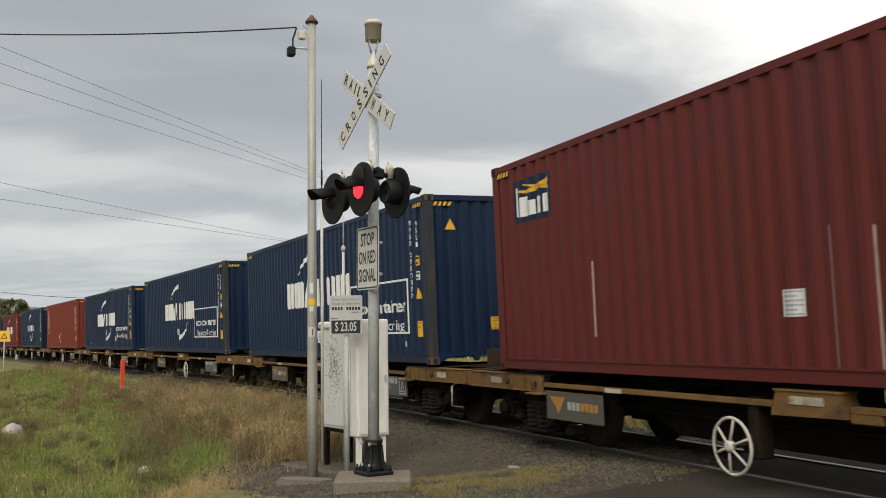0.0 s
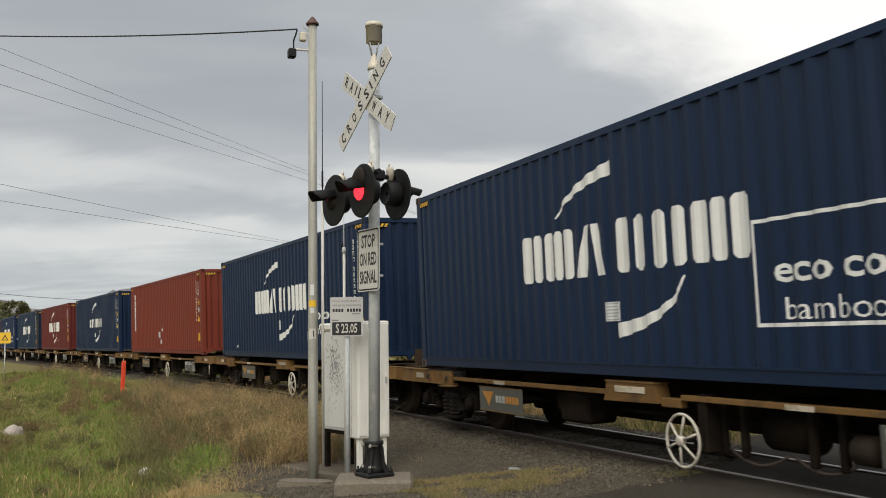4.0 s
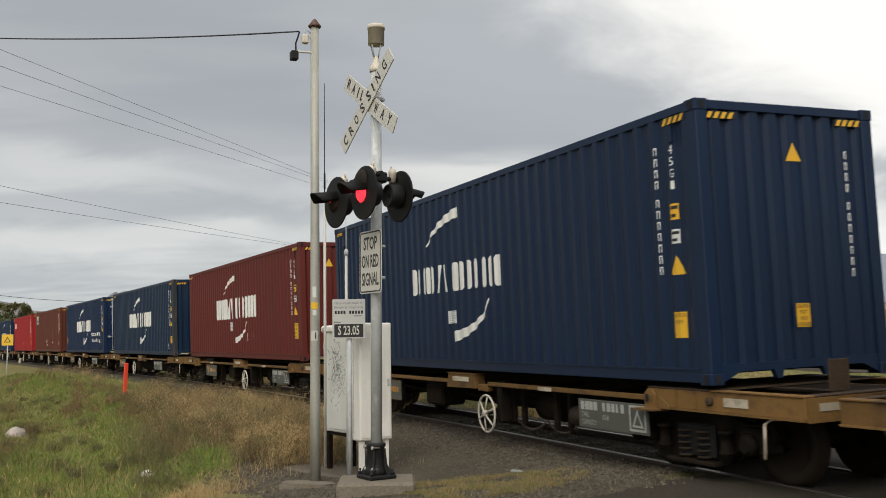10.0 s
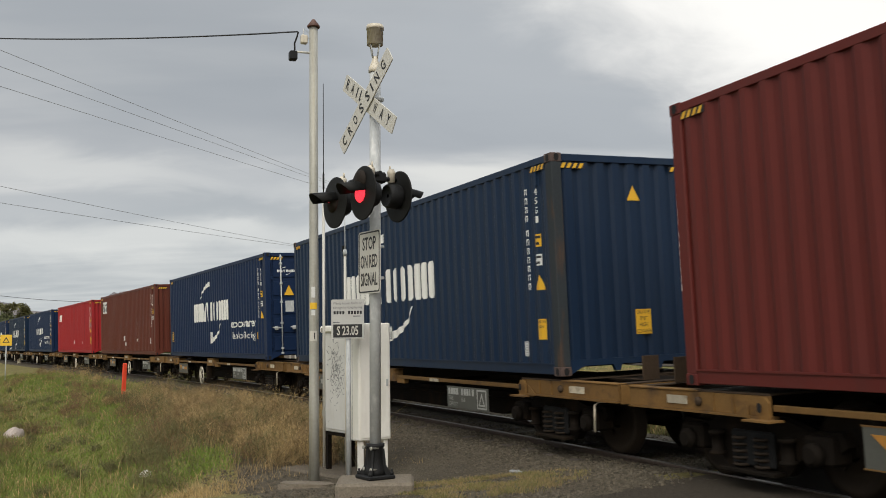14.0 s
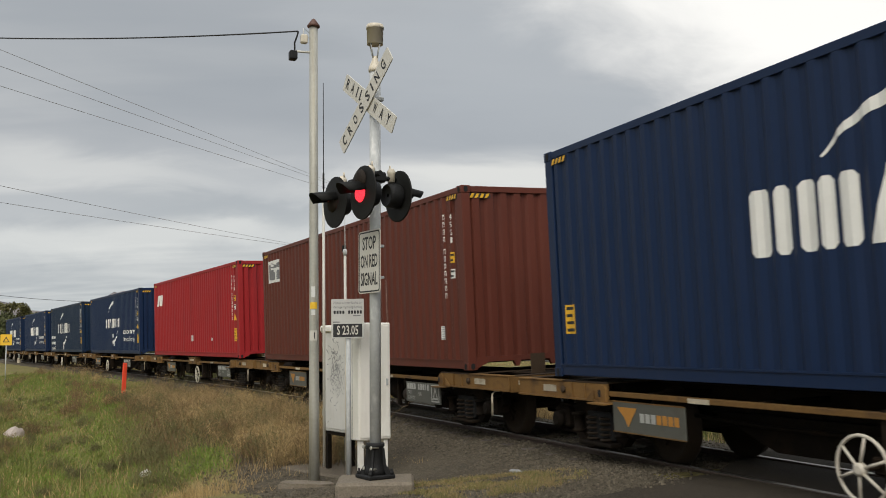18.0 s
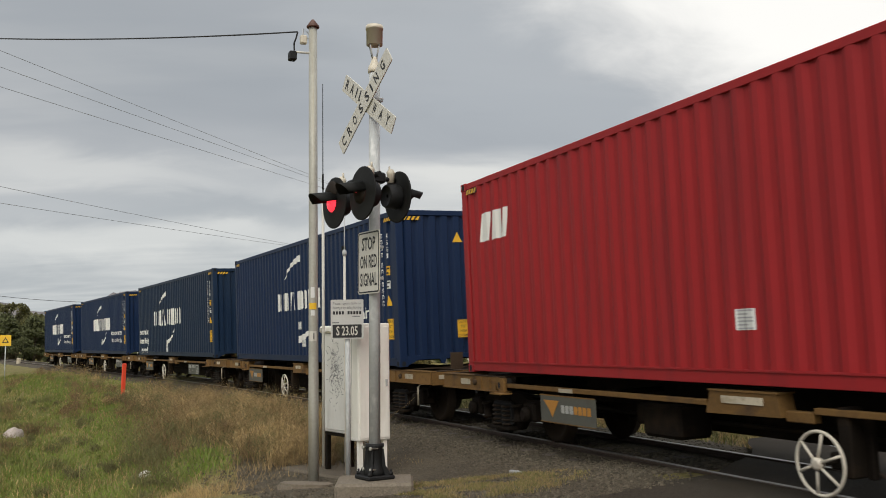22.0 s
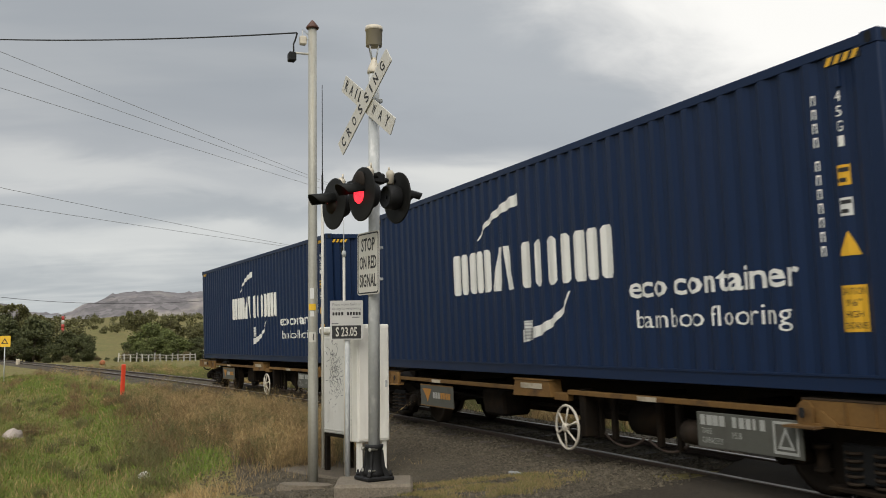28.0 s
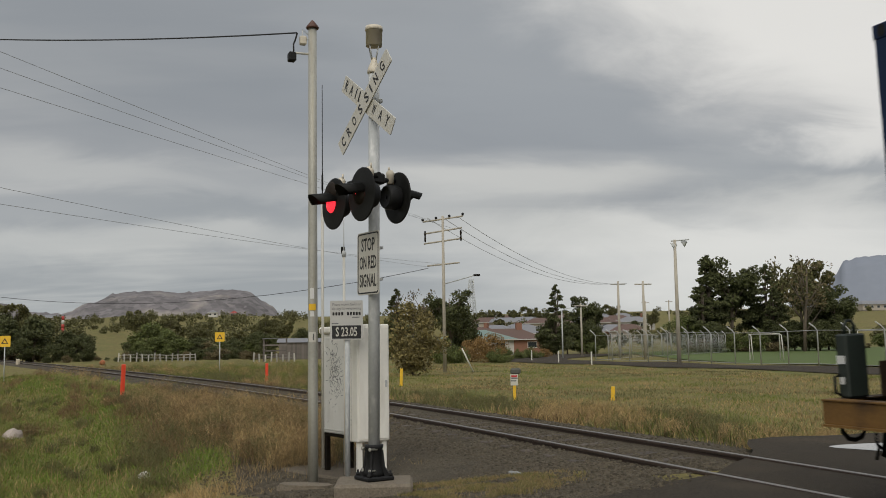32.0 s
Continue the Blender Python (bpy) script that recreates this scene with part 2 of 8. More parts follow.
M_REFL = mat("grimy_reflector", (0.46, 0.40, 0.30), 0.5, vary=0.3, scale=7, grain=30, bump=0.05, stain=(0.20, 0.15, 0.09), stain_amount=0.8, stain_scale=(7, 7, 9), random_tone=0.5)
M_PLATE = mat("olive_grey_board", (0.085, 0.085, 0.07), 0.65, vary=0.2, scale=4, grain=40, bump=0.1, stain=(0.05, 0.045, 0.035), stain_amount=0.5,
              stain_scale=(4, 4, 4))
M_HAND = mat("cream_handwheel_paint", (0.56, 0.51, 0.42), 0.55, vary=0.15, scale=8, grain=40, bump=0.1, stain=RUST, stain_amount=0.5,
             stain_scale=(6, 6, 6))
M_WHITE = mat("white_vinyl", (0.76, 0.75, 0.70), 0.55, vary=0.07, scale=3, grain=40, bump=0.0, stain=(0.5, 0.48, 0.44), stain_amount=0.3,
              stain_scale=(2, 2, 1))
M_CASTING = mat("rusty_corner_casting", (0.085, 0.055, 0.045), 0.75, vary=0.4, scale=8, grain=50, bump=0.25)
CONT = {
    "navy": mat("navy_container_paint", (0.0034, 0.0156, 0.0455), 0.50, spec=0.32, vary=0.12, scale=0.9, grain=18, bump=0.06, stain=(0.009, 0.019, 0.048),
                stain_amount=0.6, stain_scale=(2.5, 2.5, 0.3), random_tone=0.25),
    "midnight": mat("deep_navy_container_paint", (0.0038, 0.0165, 0.054), 0.52, spec=0.30, vary=0.12, scale=0.9, grain=18, bump=0.06, stain=(0.009, 0.020, 0.056),
                    stain_amount=0.6, stain_scale=(2.5, 2.5, 0.3)),
    "slate": mat("faded_navy_container_paint", (0.0050, 0.0185, 0.047), 0.5, spec=0.32, vary=0.14, scale=0.9, grain=18, bump=0.06, stain=(0.013, 0.025, 0.046),
                 stain_amount=0.6, stain_scale=(2.5, 2.5, 0.3), random_tone=0.2),
    "maroon": mat("maroon_container_paint", (0.112, 0.0165, 0.0120), 0.6, spec=0.32, vary=0.14, scale=0.9, grain=18, bump=0.06, stain=(0.085, 0.019, 0.015),
                  stain_amount=0.7, stain_scale=(2.5, 2.5, 0.3)),
    "oxide": mat("red_oxide_container_paint", (0.170, 0.029, 0.0140), 0.6, spec=0.32, vary=0.12, scale=0.9, grain=18, bump=0.06, stain=(0.145, 0.031, 0.018),
                 stain_amount=0.6, stain_scale=(2.5, 2.5, 0.3)),
    "brown": mat("brown_container_paint", (0.104, 0.024, 0.0130), 0.55, spec=0.32, vary=0.16, scale=0.9, grain=18, bump=0.06, stain=(0.08, 0.023, 0.015),
                 stain_amount=0.7, stain_scale=(2.5, 2.5, 0.3)),
    "red": mat("bright_red_container_paint", (0.305, 0.0145, 0.017), 0.6, spec=0.32, vary=0.1, scale=0.9, grain=18, bump=0.06, stain=(0.16, 0.014, 0.018),
               stain_amount=0.6, stain_scale=(2.5, 2.5, 0.3)),
}


# ---------------------------------------------------------------- mesh helpers
def part(name, bm, material, parent=None, label="", m=None):
    """Links a bmesh (or a ready mesh) as one mesh object, under a thing or a part."""
    if isinstance(bm, bmesh.types.BMesh):
        me = bpy.data.meshes.new(name)
        bm.to_mesh(me)
        bm.free()
    else:
        me = bm
    if material and not me.materials:
        me.materials.append(material)
    ob = new(name, me)
    if parent:
        ob.parent = parent
    if m is not None:
        ob.matrix_basis = m
    if label:
        ob["label"] = label
    return ob


def empty(name, label="", category="", group="", kind="", m=None):
    ob = new(name)
    ob.empty_display_size = 0.2
    if m is not None:
        ob.matrix_basis = m
    return tagged(ob, label, category, group, kind)


def block(bm, x0, x1, y0, y1, z0, z1, bevel=0.0):
    """A box between the given limits, its edges rounded by a bevel."""
    v = [bm.verts.new((x, y, z)) for x, y, z in product((x0, x1), (y0, y1), (z0, z1))]
    fs = [bm.faces.new([v[i] for i in q]) for q in ((0, 1, 3, 2), (4, 6, 7, 5), (0, 4, 5, 1), (2, 3, 7, 6), (0, 2, 6, 4), (1, 5, 7, 3))]
    if bevel:
        bmesh.ops.bevel(bm, geom=list({e for f in fs for e in f.edges}), offset=bevel, segments=1, affect="EDGES", profile=0.5)
    return bm


def box(x0, x1, y0, y1, z0, z1, bevel=0.0):
    return block(bmesh.new(), x0, x1, y0, y1, z0, z1, bevel)


def lathe(bm, rings, n=16, m=None, cap=True):
    """Surface of revolution about z from (radius, height) rings."""
    m = m or Matrix()
    loops = []
    for r, z in rings:
        loops.append([bm.verts.new(m @ Vector((r * math.cos(2 * math.pi * i / n), r * math.sin(2 * math.pi * i / n), z))) for i in range(n)])
    for a, b in zip(loops, loops[1:]):
        for i in range(n):
            f = bm.faces.new((a[i], a[(i + 1) % n], b[(i + 1) % n], b[i]))
            f.smooth = True
    if cap:
        bm.faces.new(loops[0][::-1])
        bm.faces.new(loops[-1])
    return bm


def tube(bm, points, r, n=8, r2=None):
    """A round bar along points, tapering from r to r2."""
    pts = [Vector(q) for q in points]
    loops = []
    up = Vector((0, 0, 1))
    for i, q in enumerate(pts):
        d = (pts[min(i + 1, len(pts) - 1)] - pts[max(i - 1, 0)]).normalized()
        side = d.cross(up if abs(d.z) < 0.9 else Vector((1, 0, 0))).normalized()
        other = side.cross(d)
        rr = r + ((r2 if r2 is not None else r) - r) * i / max(1, len(pts) - 1)
        loops.append([bm.verts.new(q + rr * (side * math.cos(2 * math.pi * k / n) + other * math.sin(2 * math.pi * k / n))) for k in range(n)])
    for a, b in zip(loops, loops[1:]):
        for k in range(n):
            f = bm.faces.new((a[k], b[k], b[(k + 1) % n], a[(k + 1) % n]))
            f.smooth = True
    bm.faces.new(loops[0])
    bm.faces.new(loops[-1][::-1])
    return bm


def prism(bm, outline, m, depth):
    """A plate: the outline (x, y) extruded by depth along the pose's z."""
    a = [bm.verts.new(m @ Vector((x, y, 0))) for x, y in outline]
    b = [bm.verts.new(m @ Vector((x, y, depth))) for x, y in outline]
    n = len(a)
    bm.faces.new(a[::-1])
    bm.faces.new(b)
    for i in range(n):
        bm.faces.new((a[i], a[(i + 1) % n], b[(i + 1) % n], b[i]))
    return bm


def rounded(w, h, r, n=4):
    """Outline of a rectangle with round corners, centred."""
    out = []
    for cx, cy, a0 in ((w / 2 - r, h / 2 - r, 0), (-w / 2 + r, h / 2 - r, 90), (-w / 2 + r, -h / 2 + r, 180), (w / 2 - r, -h / 2 + r, 270)):
        out += [(cx + r * math.cos(radians(a0 + 90 * k / n)), cy + r * math.sin(radians(a0 + 90 * k / n))) for k in range(n + 1)]
    return out


def letters(text, size, width=None, bold=0.0, align="CENTER"):
    """Flat mesh data of a line of writing with the built-in font, squeezed to a width."""
    cu = bpy.data.curves.new("writing", "FONT")
    cu.body, cu.size, cu.align_x, cu.align_y, cu.resolution_u, cu.offset = text, size, align, "CENTER", 2, bold
    ob = bpy.data.objects.new("writing", cu)
    scene.collection.objects.link(ob)
    bpy.context.view_layer.update()
    me = bpy.data.meshes.new_from_object(ob.evaluated_get(bpy.context.evaluated_depsgraph_get()))
    bpy.data.objects.remove(ob)
    bpy.data.curves.remove(cu)
    if width and len(me.vertices):
        xs = [v.co.x for v in me.vertices]
        k = width / (max(xs) - min(xs))
        for v in me.vertices:
            v.co.x *= k
    me.materials.clear()
    return me


def smooth(a, b, x):
    t = min(1.0, max(0.0, (x - a) / (b - a)))
    return t * t * (3 - 2 * t)


# ---------------------------------------------------------------- the line of the track
K1, K2, S0, CANT = 0.0053648, -0.0000518727, -7.865, 0.030373
DMAX = -K1 / (2 * K2)


def heading(s):
    d = min(DMAX, max(0.0, S0 - s))
    return K1 * d + K2 * d * d


STEP = 0.5
TRACK = [(5.0, 1.22)]
while len(TRACK) < 700:
    s = 5.0 - (len(TRACK) - 0.5) * STEP
    x, y = TRACK[-1]
    TRACK.append((x - STEP * math.cos(heading(s)), y - STEP * math.sin(heading(s))))


def rise(s):
    e = max(0.0, -8.0 - s)
    return 0.0052123 * e - 0.0000102726 * e * e if e < 120 else 0.4776 + 0.002747 * (e - 120)


def on_track(s):
    """Centre of the track, rail-head level, at s metres along it."""
    if s >= 5.0:
        return Vector((s, 1.22, 0.0))
    i = min((5.0 - s) / STEP, len(TRACK) - 1.001)
    a, b = TRACK[int(i)], TRACK[int(i) + 1]
    k = i - int(i)
    return Vector((a[0] + (b[0] - a[0]) * k, a[1] + (b[1] - a[1]) * k, rise(s)))


def track_y(x):
    """Where the track's centre lies, across, at x."""
    if x >= 5:
        return 1.22
    lo, hi = 0, len(TRACK) - 1
    while hi - lo > 1:
        mid = (lo + hi) // 2
        lo, hi = (mid, hi) if TRACK[mid][0] > x else (lo, mid)
    return TRACK[lo][1]


def riding(s_front, s_back, s_mid):
    """Pose of a vehicle whose bogies stand at s_front and s_back; its middle is at s_mid, on rail level, canted with the track."""
    a, b = on_track(s_front), on_track(s_back)
    d = (a - b).normalized()
    n = Vector((-d.y, d.x, 0)).normalized()
    u = d.cross(n)
    n2, u2 = n * math.cos(CANT) + u * math.sin(CANT), u * math.cos(CANT) - n * math.sin(CANT)
    o = b + d * ((a - b).length * (s_mid - s_back) / (s_front - s_back))
    return Matrix(((d.x, n2.x, u2.x, o.x), (d.y, n2.y, u2.y, o.y), (d.z, n2.z, u2.z, o.z), (0, 0, 0, 1)))


# ---------------------------------------------------------------- ground
def ground_z(x, y):
    """Height of the open ground."""
    xx = max(-170.0, x)
    base = rise(xx)
    d = y - track_y(max(-300, x))
    n = noise.noise(Vector((x * 0.16, y * 0.16, 0.3))) * 0.10 + noise.noise(Vector((x * 0.7, y * 0.7, 2.0))) * 0.035
    crossing = smooth(-12.5, -8.5, x)
    if d < 0:
        z = -0.20 - 0.16 * smooth(1.6, 3.4, -d) - 0.55 * smooth(4.0, 6.6, -d) * smooth(-11.0, -14.5, x) + 0.85 * smooth(7.5, 16, -d) * smooth(-11, -15, x)
        z = z * (1 - crossing) + (-0.06 - 0.035 * max(0, -d - 1.3)) * crossing if crossing < 1 else -0.06 - 0.035 * max(0, -d - 1.3)
        n *= smooth(1.7, 4, -d) * (1 - 0.9 * crossing)
    else:
        z = -0.20 - 0.20 * smooth(1.6, 3.2, d) - 0.10 * smooth(6, 20, d)
        z = z * (1 - crossing) + (-0.06 - 0.014 * max(0, d - 1.3)) * crossing if d < 33 else z
        n *= smooth(1.7, 4, d)
    far = math.hypot(x, y)
    n += 4.0 * smooth(170, 330, far) * smooth(20, 90, y)
    hill = 3.0 * smooth(110, 260, far) * smooth(60, -60, y + 0.25 * x + 55) + 16.0 * smooth(180, 700, far) + 25 * smooth(600, 1500, far)
    return base + z + n + hill


def grid_sheet(xs, ys, height):
    bm = bmesh.new()
    rows = [[bm.verts.new((x, y, height(x, y))) for y in ys] for x in xs]
    for a, b in zip(rows, rows[1:]):
        for i in range(len(ys) - 1):
            f = bm.faces.new((a[i], b[i], b[i + 1], a[i + 1]))
            f.smooth = True
    return bm


def axis(fine0, fine1, step, far0, far1, grow=1.16):
    out = [fine0 + step * i for i in range(int((fine1 - fine0) / step) + 1)]
    w = step
    while out[-1] < far1:
        w *= grow
        out.append(out[-1] + w)
    w = step
    while out[0] > far0:
        w *= grow
        out.insert(0, out[0] - w)
    return out


part("ground", grid_sheet(axis(-46, 6, 0.4, -3200, 3200), axis(-14, 12, 0.4, -3200, 3200), ground_z), M_GROUND)
tagged(bpy.data.objects["ground"], "uneven verge of green and dry yellow grass on earth", "ground", kind="structure")

# ---------------------------------------------------------------- containers
LEN, HIGH, WIDE = 12.192, 2.896, 2.438
Z_BED = 0.99
PITCH, DEEP = 0.2785, 0.030


def corrugation(x):
    """How far the side wall's outer face lies behind its outermost plane at x."""
    u = (x % PITCH) / PITCH
    if u < 0.26:
        return 0.0
    if u < 0.50:
        return DEEP * (u - 0.26) / 0.24
    if u < 0.76:
        return DEEP
    return DEEP * (1 - (u - 0.76) / 0.24)


def breaks(x0, x1, pitch=PITCH, marks=(0.0, 0.26, 0.50, 0.76)):
    out = [x0]
    i = math.floor(x0 / pitch)
    while i * pitch < x1:
        out += [(i + q) * pitch for q in marks if x0 + 1e-4 < (i + q) * pitch < x1 - 1e-4]
        i += 1
    return out + [x1]


def side_wall(y_sign):
    bm = bmesh.new()
    xs = breaks(-LEN / 2 + 0.16, LEN / 2 - 0.16)
    z0, z1 = 0.16, HIGH - 0.09
    a = [bm.verts.new((x, y_sign * (WIDE / 2 - 0.012 - corrugation(x)), z0)) for x in xs]
    b = [bm.verts.new((x, y_sign * (WIDE / 2 - 0.012 - corrugation(x)), z1)) for x in xs]
    for i in range(len(xs) - 1):
        bm.faces.new((a[i], a[i + 1], b[i + 1], b[i]) if y_sign < 0 else (a[i], b[i], b[i + 1], a[i + 1]))
    return bm


def end_wall(x_sign):
    bm = bmesh.new()
    ys = breaks(-WIDE / 2 + 0.13, WIDE / 2 - 0.13, 0.25, (0.0, 0.44, 0.56, 0.84))
    prof = lambda y: (lambda u: 0 if u < 0.44 else (u - 0.44) / 0.12 if u < 0.56 else 1.0 if u < 0.84 else 1 - (u - 0.84) / 0.16)((y % 0.25) / 0.25) * 0.045
    a = [bm.verts.new((x_sign * (LEN / 2 - 0.03 - prof(y)), y, 0.2)) for y in ys]
    b = [bm.verts.new((x_sign * (LEN / 2 - 0.03 - prof(y)), y, HIGH - 0.09)) for y in ys]
    for i in range(len(ys) - 1):
        bm.faces.new((a[i], a[i + 1], b[i + 1], b[i]) if x_sign > 0 else (a[i], b[i], b[i + 1], a[i + 1]))
    return bm


def casting_mesh():
    """Corner casting: a plain block; its oval holes are dark plates laid on two faces."""
    bm = box(-0.089, 0.089, -0.081, 0.081, -0.059, 0.059, 0.006)
    return bm


def roof():
    bm = bmesh.new()
    block(bm, -LEN / 2 + 0.03, LEN / 2 - 0.03, -WIDE / 2 + 0.03, WIDE / 2 - 0.03, HIGH - 0.05, HIGH - 0.012, 0)
    x = -LEN / 2 + 0.3
    while x < LEN / 2 - 0.3:
        block(bm, x, x + 0.12, -WIDE / 2 + 0.15, WIDE / 2 - 0.15, HIGH - 0.02, HIGH - 0.004, 0)
        x += 0.21
    return bm


def drape(me, x, z, depth=0.0035):
    """Lays flat writing or a flat shape on the near side wall, following its ribs. x, z: centre on the wall."""
    bm = bmesh.new()
    bm.from_mesh(me)
    for v in bm.verts:
        v.co = Vector((v.co.x + x, 0, v.co.y + z))
    if bm.verts:
        lo, hi = min(v.co.x for v in bm.verts), max(v.co.x for v in bm.verts)
        for q in breaks(lo, hi)[1:-1]:
            bmesh.ops.bisect_plane(bm, geom=bm.verts[:] + bm.edges[:] + bm.faces[:], plane_co=(q, 0, 0), plane_no=(1, 0, 0), dist=1e-5)
    for v in bm.verts:
        v.co.y = -(WIDE / 2 - 0.012 - corrugation(v.co.x) + depth)
    out = bpy.data.meshes.new("drawing")
    bm.to_mesh(out)
    bm.free()
    return out


def flat(polys):
    """Flat mesh of several outlines, each a list of (x, y)."""
    bm = bmesh.new()
    for poly in polys:
        bm.faces.new([bm.verts.new((x, y, 0)) for x, y in poly])
    bmesh.ops.triangulate(bm, faces=bm.faces[:])
    me = bpy.data.meshes.new("drawing")
    bm.to_mesh(me)
    bm.free()
    return me


def rect(x0, x1, y0, y1):
    return [(x0, y0), (x1, y0), (x1, y1), (x0, y1)]


def swoosh(p0, p1, p2, w0, w1, n=9):
    """A curved stroke through three points whose breadth goes from w0 to w1."""
    a, b, c = (Vector(q) for q in (p0, p1, p2))
    left, right = [], []
    for i in range(n + 1):
        t = i / n
        q = a * (1 - t) ** 2 + b * 2 * t * (1 - t) + c * t * t
        d = ((b - a) * (1 - t) + (c - b) * t).normalized()
        w = (w0 + (w1 - w0) * t) / 2
        left.append((q.x - d.y * w, q.y + d.x * w))
        right.append((q.x + d.y * w, q.y - d.x * w))
    return [[left[i], left[i + 1], right[i + 1], right[i]] for i in range(n)]


def bar_mark(x0, w, h, c):
    """An upright bar with cut corners."""
    return [(x0 + c, 0), (x0 + w - c, 0), (x0 + w, c), (x0 + w, h - c), (x0 + w - c, h), (x0 + c, h), (x0, h - c), (x0, c)]


def logo_blocks(small=False):
    """Two groups of upright pale bars between two curved strokes, each a list of outlines; origin at the right foot of the bars."""
    h = 0.62
    out = [bar_mark(x, w, h, 0.05) for x, w in ((-4.48, 0.24), (-4.16, 0.17), (-3.86, 0.19), (-3.62, 0.16), (-3.40, 0.20), (-2.20, 0.24), (-1.86, 0.19), (-1.54, 0.24), (-1.20, 0.22), (-0.84, 0.24), (-0.54, 0.20), (-0.24, 0.24))]
    out += [[(-3.10, 0), (-2.90, 0), (-2.78, h), (-2.92, h)], [(-2.66, 0), (-2.46, 0), (-2.62, h), (-2.74, h)]]
    up, on = 0.0, 0.0
    if small:
        out = [[(x * 0.75 - 0.60, y * 0.72 + 0.07) for x, y in q] for q in out]
        up, on = 0.08, 0.28
    return [[q] for q in out] + [swoosh((-3.56 + on, 0.78 + up), (-3.24 + on, 1.14 + up), (-2.26 + on, 1.23 + up), 0.02, 0.17),
                                 swoosh((-1.02, -0.10), (-1.2, -0.52), (-2.27, -0.65), 0.02, 0.17)]


MARKS = {}


def marking(key, x, z, maker):
    """A drawing on the near wall, made once for each place on the wall."""
    k = (key, round(x, 3), round(z, 3))
    if k not in MARKS:
        MARKS[k] = drape(maker(), x, z)
    return MARKS[k]


def fresh(me, material):
    """The mesh with this material in its slot, one copy for each colour."""
    k = (me.name, material.name)
    if k not in MARKS:
        c = me.copy()
        c.materials.clear()
        c.materials.append(material)
        MARKS[k] = c
    return MARKS[k]


def mesh_of(bm, name):
    me = bpy.data.meshes.new(name)
    bm.to_mesh(me)
    bm.free()
    return me


SHAPES = {}


def container_shapes():
    S = SHAPES
    S["near"], S["far"] = mesh_of(side_wall(-1), "side_wall"), mesh_of(side_wall(1), "side_wall")
    S["front"], S["back"], S["roof"] = mesh_of(end_wall(1), "end_wall"), mesh_of(end_wall(-1), "end_wall"), mesh_of(roof(), "roof")
    S["post"] = mesh_of(box(-0.085, 0.085, -0.075, 0.075, 0.11, HIGH - 0.11, 0.012), "corner_post")
    S["casting"] = mesh_of(casting_mesh(), "corner_casting")
    S["top"] = mesh_of(box(-LEN / 2 + 0.17, LEN / 2 - 0.17, -0.03, 0.03, HIGH - 0.10, HIGH - 0.01, 0.006), "top_rail")
    bm = box(-LEN / 2 + 0.17, LEN / 2 - 0.17, -0.022, 0.022, 0.02, 0.165, 0.006)
    block(bm, -LEN / 2 + 0.17, LEN / 2 - 0.17, -0.034, -0.0225, 0.145, 0.165)
    S["bottom"] = mesh_of(bm, "bottom_rail")
    S["head"] = mesh_of(box(-0.035, 0.035, -WIDE / 2 + 0.17, WIDE / 2 - 0.17, HIGH - 0.105, HIGH - 0.008, 0.006), "end_header")
    bm = bmesh.new()
    prism(bm, [(-1.06, 0.20), (-1.06, 0.02), (-0.84, 0.12), (-0.40, 0.12), (-0.36, 0.03), (-0.30, 0.03), (-0.26, 0.12), (0.26, 0.12), (0.30, 0.03), (0.36, 0.03),
               (0.40, 0.12), (0.84, 0.12), (1.06, 0.02), (1.06, 0.20)], Matrix(((0, 0, 1, 0), (1, 0, 0, 0), (0, 1, 0, 0), (0, 0, 0, 1))), 0.06)
    S["sill"] = mesh_of(bm, "end_sill")
    S["floor"] = mesh_of(box(-LEN / 2 + 0.15, LEN / 2 - 0.15, -WIDE / 2 + 0.1, WIDE / 2 - 0.1, 0.10, 0.16), "floor")
    # thin plates, coloured near-black for the shade inside the casting holes
    bm = bmesh.new()
    prism(bm, rounded(0.07, 0.095, 0.033), pose(0, -0.083, 0, 90), 0.003)
    S["hole_shade_side"] = mesh_of(bm, "hole_shade")
    bm = bmesh.new()
    prism(bm, rounded(0.07, 0.095, 0.033), pose(0.089, 0, 0, 90, 0, 90), 0.003)
    S["hole_shade_end"] = mesh_of(bm, "hole_shade")
    # hazard stripes on the top rails
    bm = bmesh.new()
    for i in range(4):
        x = -0.185 + 0.09 * i
        prism(bm, [(x, -0.034), (x + 0.05, -0.034), (x + 0.09, 0.034), (x + 0.04, 0.034)], pose(0, 0, 0, 90), 0.004)
    S["hazard"] = mesh_of(bm, "hazard_stripes")
    # black patch behind the hazard stripes
    S["patch"] = mesh_of(box(-0.19, 0.19, -0.002, 0.002, -0.038, 0.038), "hazard_patch")


M_POST = mat("rust_streaked_post_paint", (0.030, 0.036, 0.040), 0.7, spec=0.25, vary=0.3, scale=3, grain=25, bump=0.1, stain=(0.11, 0.055, 0.025), stain_amount=0.9, stain_scale=(9, 9, 1.6))
# near-black colour standing in for shade in holes and recesses not cut
M_HOLE_SHADE = mat("painted_hole_shade", (0.006, 0.006, 0.006), 0.9, vary=0.2, bump=0)
M_STRIPE = mat("yellow_vinyl", (0.72, 0.40, 0.02), 0.5, vary=0.08, scale=4, grain=30, bump=0)
M_RUN = mat("bare_scraped_steel", (0.34, 0.24, 0.20), 0.7, vary=0.4, scale=9, grain=50, bump=0)
M_LABEL = mat("white_paper_label", (0.66, 0.66, 0.63), 0.6, vary=0.08, scale=6, grain=40, bump=0)


